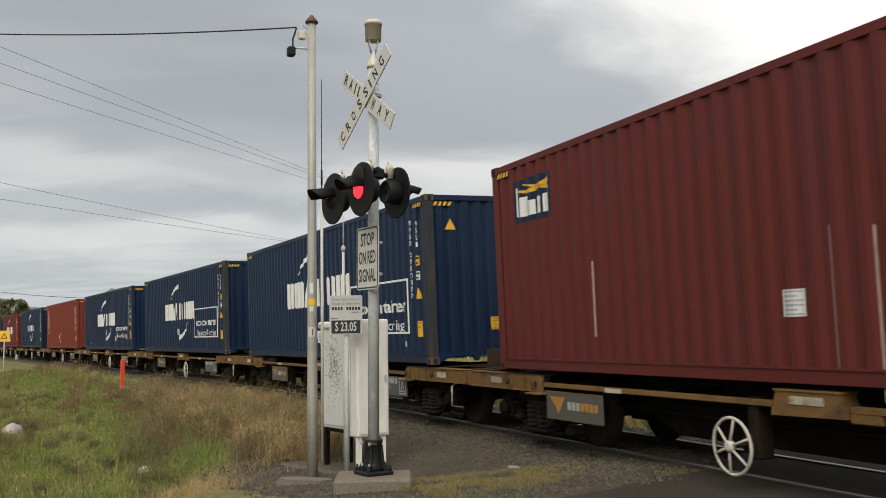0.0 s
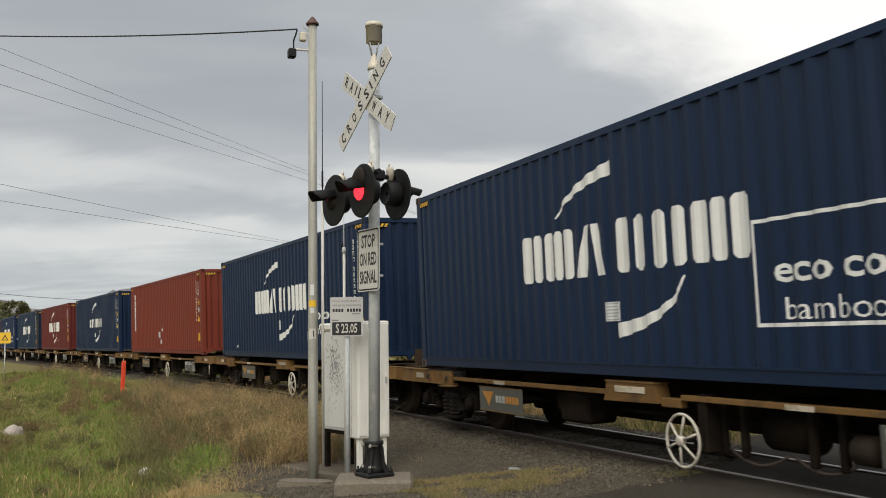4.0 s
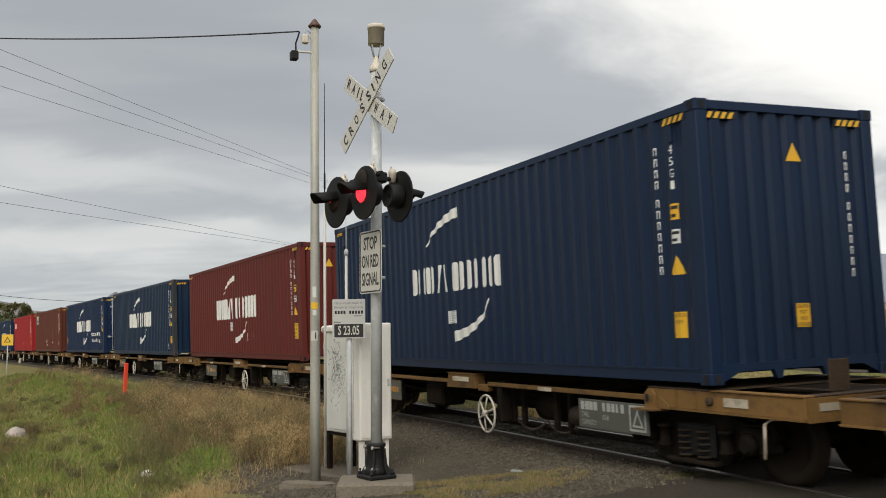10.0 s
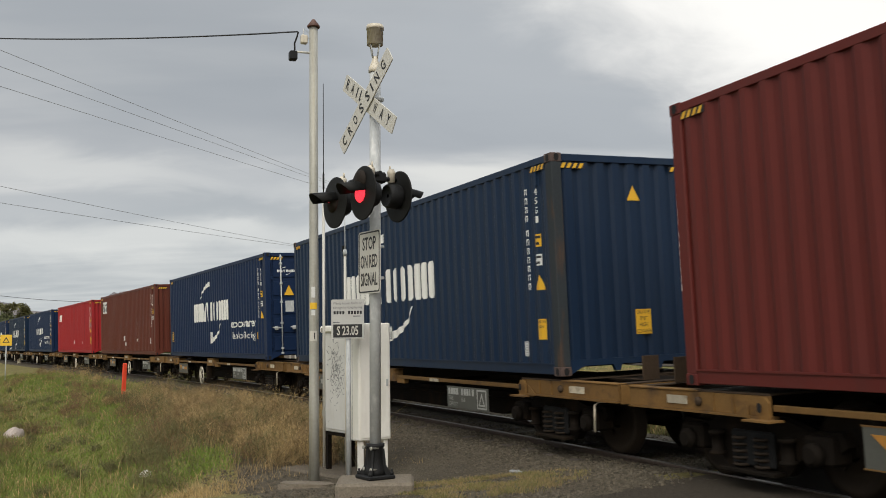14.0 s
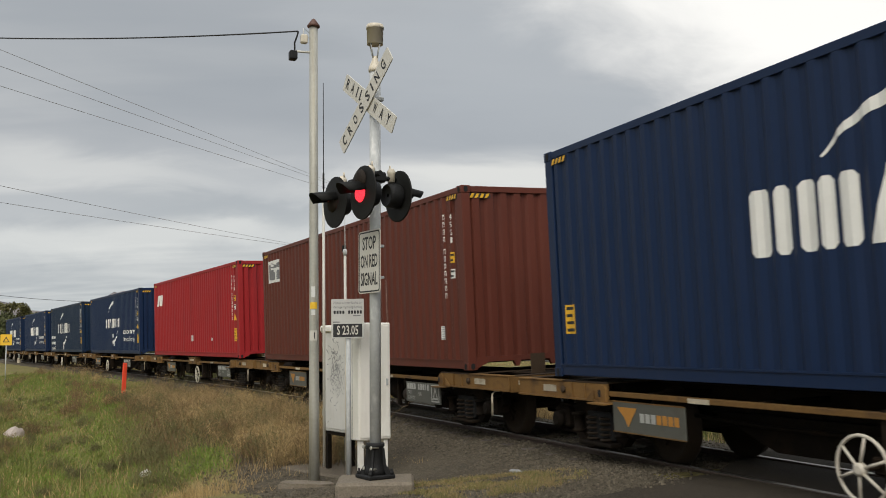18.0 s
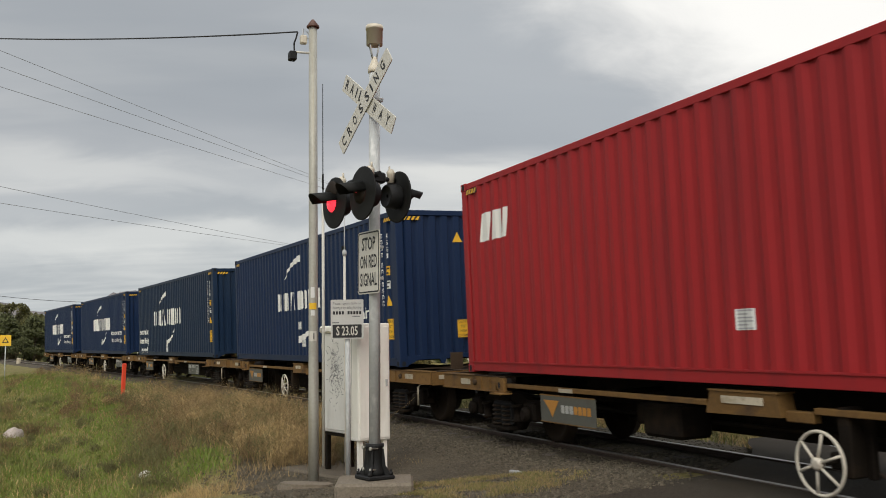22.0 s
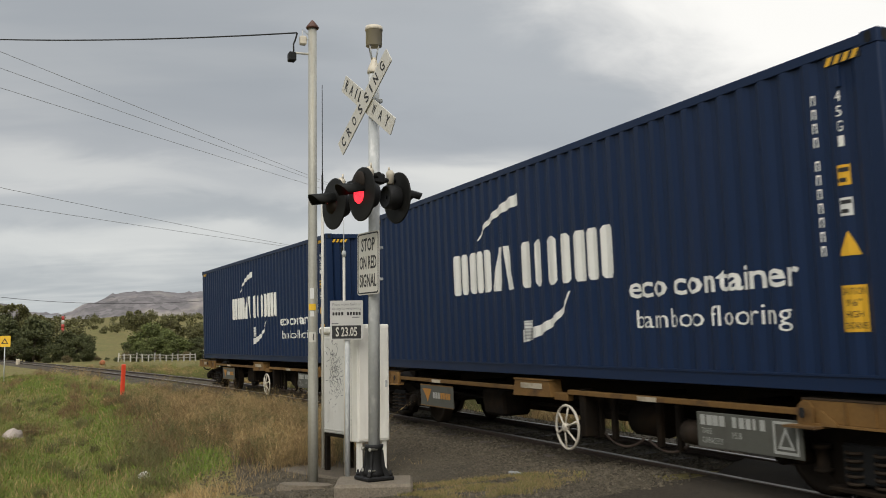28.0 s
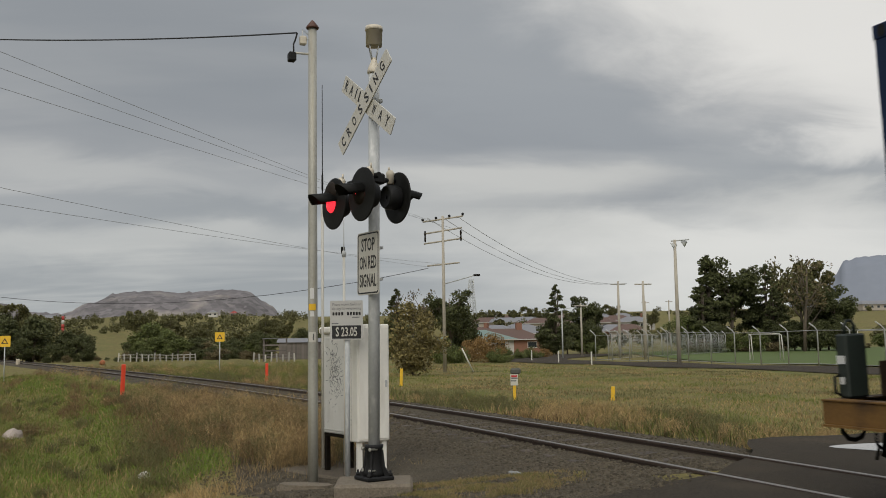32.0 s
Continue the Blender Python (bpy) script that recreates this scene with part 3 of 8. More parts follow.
def small_bars(w, h, rows):
    """Lines of a label too small to read, as bars."""
    out = []
    for i in range(rows):
        y = h / 2 - h * (i + 0.7) / rows
        out.append(rect(-w * 0.42, w * (0.42 - 0.22 * (i % 3 == 1)), y, y + h * 0.42 / rows))
    return out


def id_bars(n):
    """A column of characters that cannot be told, one bar each."""
    out = []
    for i in range(n):
        g = 0.12 * i + 0.08 * (i > 3)
        out += [rect(-0.020, -0.008, -g - 0.085, -g), rect(0.010, 0.019, -g - 0.085, -g), rect(-0.008, 0.010, -g - 0.014, -g)]
    return out


def code_column():
    me = bpy.data.meshes.new("code")
    bm = bmesh.new()
    for i, ch in enumerate("45G1"):
        c = letters(ch, 0.13, 0.05)
        for v in c.vertices:
            v.co.y -= 0.125 * i
        bm.from_mesh(c)
    bm.to_mesh(me)
    bm.free()
    return me


def lines_of(rows, h, w, gap, align="CENTER", bold=0.0):
    bm = bmesh.new()
    for i, text in enumerate(rows):
        c = letters(text, h, None if w is None else w[i] if isinstance(w, (list, tuple)) else w, bold, align)
        for v in c.vertices:
            v.co.y -= gap * i
        bm.from_mesh(c)
    me = bpy.data.meshes.new("lines")
    bm.to_mesh(me)
    bm.free()
    return me


def freight_container(colour, label, look_of, front="wall"):
    """A 40-foot high-cube container; x forward, z up from its bottom castings, near side at -y."""
    S, paint = SHAPES, CONT[colour]
    top = empty("shipping_container", label, "container", "containers on the train")

    def add(name, key, m=None, material=paint, lab="", parent=top):
        return part(name, fresh(S[key], material), None, parent, lab, m)
    near_w = add("side_panel", "near")
    add("side_panel", "far")
    add("roof", "roof")
    add("floor_frame", "floor", material=M_UNDER)
    add("end_panel", "back")
    for sx in (1, -1):
        for sy in (1, -1):
            m = pose(sx * (LEN / 2 - 0.089), sy * (WIDE / 2 - 0.081), 0)
            add("corner_post", "post", m, M_POST if look_of.get("rusty") and sx > 0 else paint)
            for z in (0.059, HIGH - 0.059):
                c = add("corner_casting", "casting", m @ pose(0, 0, z), M_CASTING if look_of.get("rusty") else paint)
                if sy < 0:
                    add("opening", "hole_shade_side", None, M_HOLE_SHADE, parent=c)
                if sx > 0:
                    add("opening", "hole_shade_end", None, M_HOLE_SHADE, parent=c)
        add("end_header", "head", pose(sx * (LEN / 2 - 0.05), 0, 0))
        add("end_sill", "sill", pose(sx * (LEN / 2 - 0.05) - 0.03, 0, 0))
    for sy in (1, -1):
        add("top_rail", "top", pose(0, sy * (WIDE / 2 - 0.04), 0))
        add("bottom_rail", "bottom", pose(0, sy * (WIDE / 2 - 0.035), 0, 0, 0, 0 if sy < 0 else 180))
    for sx in (1, -1):
        add("hazard_patch", "patch", pose(sx * (LEN / 2 - 0.37), -WIDE / 2 + 0.007, HIGH - 0.15), M_INK)
        add("hazard_stripes", "hazard", pose(sx * (LEN / 2 - 0.37), -WIDE / 2 + 0.006, HIGH - 0.15), M_STRIPE)
    for y in (-0.88, 0.88):
        add("hazard_patch", "patch", pose(LEN / 2 - 0.026, y, HIGH - 0.16, 0, 0, 90), M_INK)
        add("hazard_stripes", "hazard", pose(LEN / 2 - 0.025, y, HIGH - 0.16, 0, 0, 90), M_STRIPE)

    def draw(name, key, u, z, maker, material, lab=""):
        return part(name, fresh(marking(key, LEN / 2 - u, z, maker), material), None, top, lab)

    def sticker(name, u, z, w, h, material, rows, lab="", ink=M_INK):
        p = draw(name, "plain%.2f,%.2f" % (w, h), u, z, lambda: flat([rect(-w / 2, w / 2, -h / 2, h / 2)]), material, lab)
        if rows:
            b = draw("small_print", "bars%.2f,%.2f,%d" % (w, h, rows), u, z, lambda: flat(small_bars(w, h, rows)), ink)
            b.location.y = -0.002
            b.parent = p
            b["kind"] = "stuff"
        return p
    c = look_of
    if "logo" in c:
        u, z, k = c["logo"]
        for i, piece in enumerate(logo_blocks(c.get("thin", 0))):
            draw("logo_stroke" if i > 13 else "logo_bar", "logo%d,%d" % (i, c.get("thin", 0)), u, z, lambda: flat([[(x * k, y * k) for x, y in q] for q in piece]), M_WHITE, "white painted stroke" if i > 13 else "white painted bar")
    if "eco" in c:
        du = c["eco"]
        for word, x0, w, z, h, b in (("eco", 3.57, 0.66, 1.03, 0.34, 0.006), ("container", 2.79, 1.77, 1.03, 0.34, 0.006), ("bamboo", 3.48, 1.13, 0.68, 0.29, -0.001), ("flooring", 2.22, 1.06, 0.68, 0.29, -0.001)):
            draw("lettering", word, du + x0 - w / 2, z, lambda: letters(word, h, w, b), M_WHITE, "white painted word")
    if c.get("box"):
        w, h, t = 2.89, 0.98, 0.035
        draw("frame_line", "frame", 2.385, 1.02, lambda: flat([rect(-w / 2, w / 2, h / 2 - t, h / 2), rect(-w / 2, w / 2, -h / 2, -h / 2 + t),
             rect(-w / 2, -w / 2 + t, -h / 2 + t, h / 2 - t), rect(w / 2 - t, w / 2, -h / 2 + t, h / 2 - t)]), M_WHITE)
    if c.get("lines"):
        draw("lettering", "threelines", LEN - 1.1, 0.98, lambda: lines_of(("eco container", "bamboo flooring", "light steel"), 0.34, (1.75, 1.75, 1.3), 0.38, bold=0.01), M_WHITE)
    # column of characters, code, small plates
    if c.get("ids", True):
        tagged(draw("serial_column", "ids", 0.72, 2.51, lambda: flat(id_bars(11)), M_WHITE), kind="stuff")
        draw("size_code", "code", 0.45, 2.44, code_column, M_WHITE)
        sticker("height_plate", 0.45, 1.79, 0.11, 0.17, M_STRIPE, 2)
        sticker("approval_plate", 0.45, 1.53, 0.11, 0.15, M_LABEL, 2)
    if c.get("tri", True):
        draw("warning_triangle", "tri", 0.45, 1.22, lambda: flat([[(-0.105, -0.09), (0.105, -0.09), (0, 0.11)]]), M_STRIPE, "yellow warning triangle")
    if c.get("caution"):
        u, z, h = c["caution"]
        sticker("caution_sign", u, z, min(0.26, h * 0.75), h, M_STRIPE, 0, "yellow caution sticker")
        words = ("CAUTION", "9'6\"", "HIGH", "CONTAINER") if h > 0.3 else ("CAUTION", "HIGH")
        for i, word in enumerate(words):
            t = draw("caution_word", "cw%.2f%s" % (h, word), u, z + h * (0.36 - 0.245 * i), lambda: letters(word, h * 0.21, (0.22, 0.13, 0.14, 0.23)[i] * min(1.0, h * 2.8)), M_INK)
            t.location.y = -0.002
    if c.get("rear_caution"):
        sticker("caution_sign", LEN - 0.45, 0.72, 0.24, 0.36, M_STRIPE, 4, "yellow caution sticker")
    for u, z, w, h in c.get("labels", ()):
        sticker("paper_label", u, z, w, h, M_LABEL, 6, "", M_PRINT)
    if c.get("badge"):
        u = c["badge"]
        sticker("badge", u, 2.31, 1.06, 0.58, CONT["navy"] if c.get("badge_dark") else M_LABEL, 0, "maker's badge in blue, white and yellow" if c.get("badge_dark") else "faded maker's badge")
        b = draw("badge_print", "badge", u, 2.31, lambda: flat([rect(-0.48, -0.40, -0.2, 0.2), rect(-0.34, -0.12, -0.22, 0.05), rect(-0.08, 0.08, -0.22, -0.02),
                 rect(0.12, 0.26, -0.22, 0.0), rect(0.3, 0.46, -0.22, 0.02)]), M_WHITE if c.get("badge_dark") else M_GREYINK)
        b.location.y = -0.002
        b = draw("badge_wave", "waves", u, 2.31, lambda: flat(swoosh((-0.35, 0.14), (0.0, 0.06), (0.48, 0.2), 0.03, 0.09) + swoosh((-0.25, 0.22), (0.05, 0.16), (0.48, 0.09), 0.02, 0.05)), M_STRIPE if c.get("badge_dark") else M_GREYINK)
        b.location.y = -0.002
    if c.get("column"):
        u, n = c["column"]
        for i in range(n):
            draw("name_block", "block%d" % i, u, 2.40 - 0.27 * i, lambda: flat([rect(-0.10, 0.10, 0.045, 0.105), rect(-0.035, 0.035, -0.035, 0.025), rect(-0.10, 0.10, -0.105, -0.055)]), M_WHITE, "white painted mark")
    if c.get("word"):
        u, z = c["word"]
        for d, w in ((-0.32, 0.3), (0.06, 0.34), (0.34, 0.1)):
            draw("name_block", "word%.2f" % d, u - d, z, lambda: flat([[(-w / 2 - 0.03, -0.21), (w / 2 - 0.03, -0.21), (w / 2 + 0.03, 0.21), (-w / 2 + 0.03, 0.21)]]), M_WHITE, "white painted block")
    for u, z in c.get("scratches", ()):
        draw("scraped_patch", "scrape%.2f" % u, u, z, lambda: flat([rect(-0.012, 0.012, -0.11, 0.11)]), M_LABEL)
    for u, z, h in c.get("runs", ()):
        draw("rust_run", "run%.2f,%.2f" % (u, z), u, z, lambda: flat([[(-0.012, -h / 2), (0.014, -h / 2), (0.022, h / 2), (-0.008, h / 2)]]), M_RUN, "pale scrape running down")
    # locking lug below the top rail
    part("pull_lug", box(LEN / 2 - 0.45, LEN / 2 - 0.41, -WIDE / 2 - 0.004, -WIDE / 2 + 0.03, HIGH - 0.38, HIGH - 0.20, 0.004), paint, top)
    # the forward end
    if front == "wall":
        add("end_panel", "front")
        if c.get("tri", True):
            p = flat([[(-0.105, -0.09), (0.105, -0.09), (0, 0.11)]])
            part("warning_triangle", fresh(p, M_STRIPE), None, top, "yellow warning triangle", pose(LEN / 2 - 0.026, c.get("etri", 0.06), 2.38, 90, 0, 90))
        if c.get("end_caution", True):
            y, k = c.get("ecaution", (0.12, 1.0))
            part("caution_sign", fresh(flat([rect(-0.125 * k, 0.125 * k, -0.165 * k, 0.165 * k)]), M_STRIPE), None, top, "yellow caution sticker", pose(LEN / 2 - 0.026, y, 0.66, 90, 0, 90))
            for i, word in enumerate(("CAUTION", "9'6\"", "HIGH", "CONTAINER")):
                part("caution_word", fresh(END_WORDS[i], M_INK), None, top, "", pose(LEN / 2 - 0.023, y, 0.66 + k * (0.125 - 0.085 * i), 90, 0, 90) @ Matrix.Scale(k, 4))
        tagged(part("serial_column", fresh(flat(id_bars(11)), M_WHITE), None, top, "", pose(LEN / 2 - 0.024, 0.80, 2.42, 90, 0, 90)), kind="stuff")
    else:
        door_end(top, paint)
    return top


def door_end(top, paint):
    """Two doors with recessed panels, hinges, lock rods, cams and handles."""
    x = LEN / 2 - 0.06
    for sy in (-1, 1):
        y0, y1 = (-1.07, -0.008) if sy < 0 else (0.008, 1.07)
        bm = bmesh.new()
        block(bm, x - 0.03, x, y0, y1, 0.17, HIGH - 0.11)
        d = part("door", bm, paint, top)
        for z0, z1 in ((0.23, 0.62), (0.72, 1.12), (1.22, 1.62), (1.72, 2.12), (2.22, 2.72)):
            part("door_panel", box(x + 0.0005, x + 0.022, y0 + 0.08, y1 - 0.06, z0, z1, 0.014), paint, d)
        part("door_seal", box(x - 0.005, x + 0.006, -0.012 if sy < 0 else 0.0125, -0.0125 + 0.006 if sy < 0 else 0.019, 0.17, HIGH - 0.11), M_BLACK, d)
        for z in (0.35, 0.95, 1.55, 2.2, 2.65):
            bm = box(x, x + 0.05, sy * 1.075 - 0.05, sy * 1.075 + 0.05, z - 0.045, z + 0.045, 0.006)
            part("hinge", bm, paint, d)
        for q in (0.28, 0.78):
            y = sy * q
            bm = bmesh.new()
            lathe(bm, [(0.017, 0.14), (0.017, HIGH - 0.06)], 8, pose(x + 0.055, y, 0))
            rod = part("lock_rod", bm, M_GALV, d, "galvanised lock rod")
            for z in (0.17, 0.30, 0.98, 1.55, 2.05, HIGH - 0.12, HIGH - 0.3):
                part("rod_bracket", box(x + 0.023, x + 0.085, y - 0.035, y + 0.035, z - 0.025, z + 0.025, 0.005), M_GALV, d, "galvanised bracket")
            bm = bmesh.new()
            tube(bm, [(x + 0.08, y + 0.02, 0.86), (x + 0.10, y - 0.15, 0.84), (x + 0.085, y - 0.27, 0.87)], 0.014, 6)
            block(bm, x + 0.03, x + 0.1, y - 0.20, y - 0.12, 0.80, 0.90, 0.006)
            part("door_handle", bm, M_GALV, d, "galvanised door handle")
        if sy < 0:
            part("warning_triangle", fresh(flat([[(-0.14, -0.13), (0.14, -0.13), (0, 0.15)]]), M_STRIPE), None, d, "", pose(x + 0.025, -0.55, 1.86, 90, 0, 90))
            part("data_plate", box(x + 0.0225, x + 0.027, -0.66, -0.42, 1.28, 1.58), M_GALV, d)
            part("logo_strip", fresh(flat([[(a * 0.11, b * 0.11) for a, b in q] for piece in logo_blocks() for q in piece]), M_WHITE), None, d, "", pose(x + 0.025, -0.38, 2.36, 90, 0, 90))
        else:
            tagged(part("weight_table", fresh(flat([r for z in range(6) for r in (rect(-0.35, -0.13, -0.11 * z - (0.22 if z > 2 else 0), -0.11 * z - (0.22 if z > 2 else 0) + 0.05),
                                                                          rect(0.08, 0.32, -0.11 * z - (0.22 if z > 2 else 0), -0.11 * z - (0.22 if z > 2 else 0) + 0.05))]), M_WHITE), None, d, "", pose(x + 0.025, 0.55, 1.95, 90, 0, 90)), kind="stuff")
            tagged(part("serial_column", fresh(flat([rect(-0.33 + 0.075 * i, -0.28 + 0.075 * i, 0, 0.09) for i in range(10)] + [rect(0.0 + 0.075 * i, 0.05 + 0.075 * i, -0.16, -0.07) for i in range(4)]), M_WHITE), None, d, "", pose(x + 0.025, 0.55, 2.5, 90, 0, 90)), kind="stuff")


M_PRINT = mat("pale_grey_print", (0.38, 0.38, 0.38), 0.6, vary=0.3, scale=10, grain=50, bump=0)
container_shapes()
END_WORDS = [letters(word, 0.075, w) for word, w in (("CAUTION", 0.22), ("9'6\"", 0.12), ("HIGH", 0.13), ("CONTAINER", 0.24))]
CAUTION_BIG, CAUTION_SMALL = (0.45, 0.70, 0.38), (0.47, 0.61, 0.27)
LOGO = (3.85, 1.18, 1)
CARGO = (
    ("maroon", "maroon corrugated shipping container with scraped side and badge", dict(badge=LEN - 1.17, badge_dark=True, labels=((LEN - 5.87, 0.72, 0.27, 0.24),),
     runs=((9.6, 0.9, 0.9), (5.85, 0.7, 1.3), (5.4, 0.6, 1.4))), "wall"),
    ("navy", "navy corrugated shipping container with framed white lettering", dict(logo=LOGO, eco=0, box=True, caution=CAUTION_SMALL, rusty=True, etri=-0.75, ecaution=(0.05, 0.68), labels=((1.06, 0.35, 0.1, 0.09), (5.85, 0.46, 0.34, 0.20))), "wall"),
    ("navy", "navy corrugated shipping container with framed white lettering", dict(logo=LOGO, eco=0, box=True, caution=CAUTION_SMALL, rusty=True, ecaution=(0.05, 0.68), labels=((6.2, 0.75, 0.3, 0.22),)), "wall"),
    ("navy", "navy corrugated shipping container with white lettering", dict(logo=LOGO, eco=0, caution=CAUTION_BIG, labels=((6.1, 0.85, 0.2, 0.24), (3.75, 0.55, 0.15, 0.22), (10.4, 0.3, 0.12, 0.07))), "wall"),
    ("oxide", "red oxide corrugated shipping container", dict(column=(LEN - 0.91, 6), caution=CAUTION_SMALL, ecaution=(0.06, 0.66), labels=((LEN - 5.71, 0.73, 0.3, 0.24), (LEN - 6.15, 0.92, 0.12, 0.12), (LEN - 5.95, 0.46, 0.12, 0.16))), "wall"),
    ("navy", "navy corrugated shipping container with white blocks", dict(logo=LOGO, thin=1, caution=CAUTION_SMALL, ecaution=(0.05, 0.75), labels=((6.16, 0.84, 0.30, 0.20),)), "wall"),
    ("maroon", "maroon corrugated shipping container with white blocks", dict(logo=LOGO, caution=(0.45, 0.74, 0.38), etri=-0.45, ecaution=(0.82, 1.0), labels=((6.55, 0.95, 0.2, 0.26),), scratches=((4.85, 0.62), (4.5, 0.62), (4.15, 0.62))), "wall"),
    ("slate", "faded navy shipping container with white blocks", dict(logo=LOGO, caution=CAUTION_SMALL, rusty=True, labels=((6.0, 0.62, 0.2, 0.24), (0.9, 0.35, 0.12, 0.2))), "wall"),
    ("midnight", "navy shipping container with closed double doors forward", dict(logo=LOGO, eco=0, rear_caution=True, caution=(0.88, 0.66, 0.20), labels=((6.05, 0.72, 0.26, 0.2), (0.9, 0.1, 0.14, 0.06))), "doors"),
    ("brown", "brown weathered corrugated shipping container", dict(badge=LEN - 1.1, tri=False, end_caution=False, labels=((6.30, 0.74, 0.33, 0.22), (5.97, 0.47, 0.22, 0.15), (0.9, 0.59, 0.16, 0.22), (3.5, 0.64, 0.14, 0.11)),
     runs=((3.6, 1.15, 0.9), (3.3, 1.2, 0.8))), "wall"),
    ("red", "bright red corrugated shipping container", dict(word=(LEN - 1.1, 2.15), caution=CAUTION_BIG, labels=((5.85, 0.63, 0.28, 0.20), (3.2, 0.58, 0.06, 0.1))), "wall"),
    ("midnight", "navy corrugated shipping container with thin white lettering", dict(logo=LOGO, thin=1, eco=0, caution=CAUTION_BIG, labels=((6.05, 0.87, 0.22, 0.18), (5.75, 0.45, 0.24, 0.17))), "wall"),
    ("slate", "faded navy shipping container with three white text lines", dict(logo=(4.6, 1.18, 1), lines=True, caution=CAUTION_BIG, labels=((6.8, 0.3, 0.3, 0.3),)), "wall"),
    ("midnight", "navy corrugated shipping container with white lettering", dict(logo=LOGO, eco=0, caution=CAUTION_BIG, labels=((5.95, 0.61, 0.22, 0.26),)), "wall"),
    ("midnight", "navy corrugated shipping container with white lettering", dict(logo=LOGO, eco=0, caution=CAUTION_BIG, labels=((5.95, 0.80, 0.2, 0.26), (0.2, 0.6, 0.1, 0.12))), "wall"),
)
CARS = [freight_container(*spec) for spec in CARGO]


# ---------------------------------------------------------------- track and road
def rail(off):
    """One flat-bottomed rail along the track; returns the foot-and-web mesh and the polished head."""
    foot, head = bmesh.new(), bmesh.new()
    prof = [(-0.062, -0.140), (0.062, -0.140), (0.062, -0.128), (0.012, -0.112), (0.010, -0.042), (0.034, -0.034), (0.034, -0.004), (-0.034, -0.004), (-0.034, -0.034), (-0.010, -0.042), (-0.012, -0.112), (-0.062, -0.128)]
    stations = [40 - 3 * i for i in range(12)] + [5 - 1.5 * i for i in range(120)]
    last = lastt = None
    for s in stations:
        c = on_track(s)
        a = heading(s)
        n = Vector((-math.sin(a) * math.cos(CANT), math.cos(a) * math.cos(CANT), math.sin(CANT)))
        u = Vector((0, 0, 1))
        o = c + n * off
        row = [foot.verts.new(o + n * y + u * z) for y, z in prof]
        top = [head.verts.new(o + n * y + u * z) for y, z in ((-0.0345, -0.010), (-0.030, 0.0), (0.030, 0.0), (0.0345, -0.010))]
        if last:
            for i in range(len(prof)):
                foot.faces.new((last[i], row[i], row[(i + 1) % len(prof)], last[(i + 1) % len(prof)]))
            for i in range(3):
                head.faces.new((lastt[i], top[i], top[i + 1], lastt[i + 1]))
        last, lastt = row, top
    bmesh.ops.recalc_face_normals(foot, faces=foot.faces[:])
    bmesh.ops.recalc_face_normals(head, faces=head.faces[:])
    return foot, head


track = empty("railway_track", "single railway track with rusty rails and polished heads", "track", kind="structure")
for off in (-0.568, 0.568):
    foot, head = rail(off)
    r_ = part("rail", foot, M_RAIL, track)
    part("rail_head", head, M_RAILTOP, r_, "polished running surface")

# ballast bed under the sleepers
bm = bmesh.new()
last = None
for i in range(151):
    s = -7.8 - 1.2 * i
    c, a = on_track(s), heading(s)
    n = Vector((-math.sin(a), math.cos(a), 0))
    row = [bm.verts.new(c + n * y + Vector((0, 0, z + CANT * y + noise.noise(Vector((s, y, 0))) * 0.02))) for y, z in ((-2.9, -0.50), (-1.75, -0.17), (-0.66, -0.075), (0, -0.105), (0.66, -0.075), (1.75, -0.17), (2.9, -0.50))]
    if last:
        for k in range(6):
            bm.faces.new((last[k], last[k + 1], row[k + 1], row[k])).smooth = True
    last = row
bmesh.ops.recalc_face_normals(bm, faces=bm.faces[:])
part("ballast_bed", bm, M_GRAVEL, track)
sleeper_mesh = mesh_of(box(-0.11, 0.11, -1.0, 1.0, -0.26, -0.092, 0.012), "sleeper")
for i in range(110):
    s = -9.6 - 0.66 * i
    c, a = on_track(s), heading(s)
    rnd = random.random()
    part("sleeper", sleeper_mesh, M_SLEEPER, track, "", pose(c.x, c.y, c.z + 0.004, math.degrees(CANT), 0, math.degrees(a) + (rnd - 0.5) * 1.2))


def road_sheet(x0, x1, y0, y1, step, edge, height):
    """A paved sheet whose left edge wanders."""
    bm = bmesh.new()
    ny, nx = int((y1 - y0) / step) + 1, int((x1 - x0) / step) + 1
    rows = []
    for j in range(ny):
        y = y0 + (y1 - y0) * j / (ny - 1)
        xa = x0 + edge(y)
        rows.append([bm.verts.new((xa + (x1 - xa) * i / (nx - 1), y, height(xa + (x1 - xa) * i / (nx - 1), y))) for i in range(nx)])
    for a, b in zip(rows, rows[1:]):
        for i in range(nx - 1):
            bm.faces.new((a[i], a[i + 1], b[i + 1], b[i])).smooth = True
    return bm


def crossing_z(x, y):
    d = y - 1.22
    if abs(d) < 0.85:
        return CANT * d - 0.012
    if d < 0:
        return CANT * -0.85 - 0.012 + 0.033 * (d + 0.85)
    return CANT * 0.85 - 0.012 - 0.012 * (d - 0.85)


# near part, between the rails, far part: joints along the rails
edge = lambda y: 0.55 * noise.noise(Vector((0, y * 0.8, 5))) - 1.1 * smooth(0.4, 2.2, y) - 1.6 * smooth(1.9, 3.4, y) * smooth(9, 4, y) + 0.25 * smooth(-1.0, -6.0, y)
for y0, y1 in ((-40.0, 0.61), (0.73, 1.71), (1.83, 40.0)):
    ob = part("road", road_sheet(-8.55, 3.0, y0, y1, 0.45, edge, crossing_z), M_ASPHALT)
    tagged(ob, "worn grey asphalt level crossing road", "road", kind="structure")
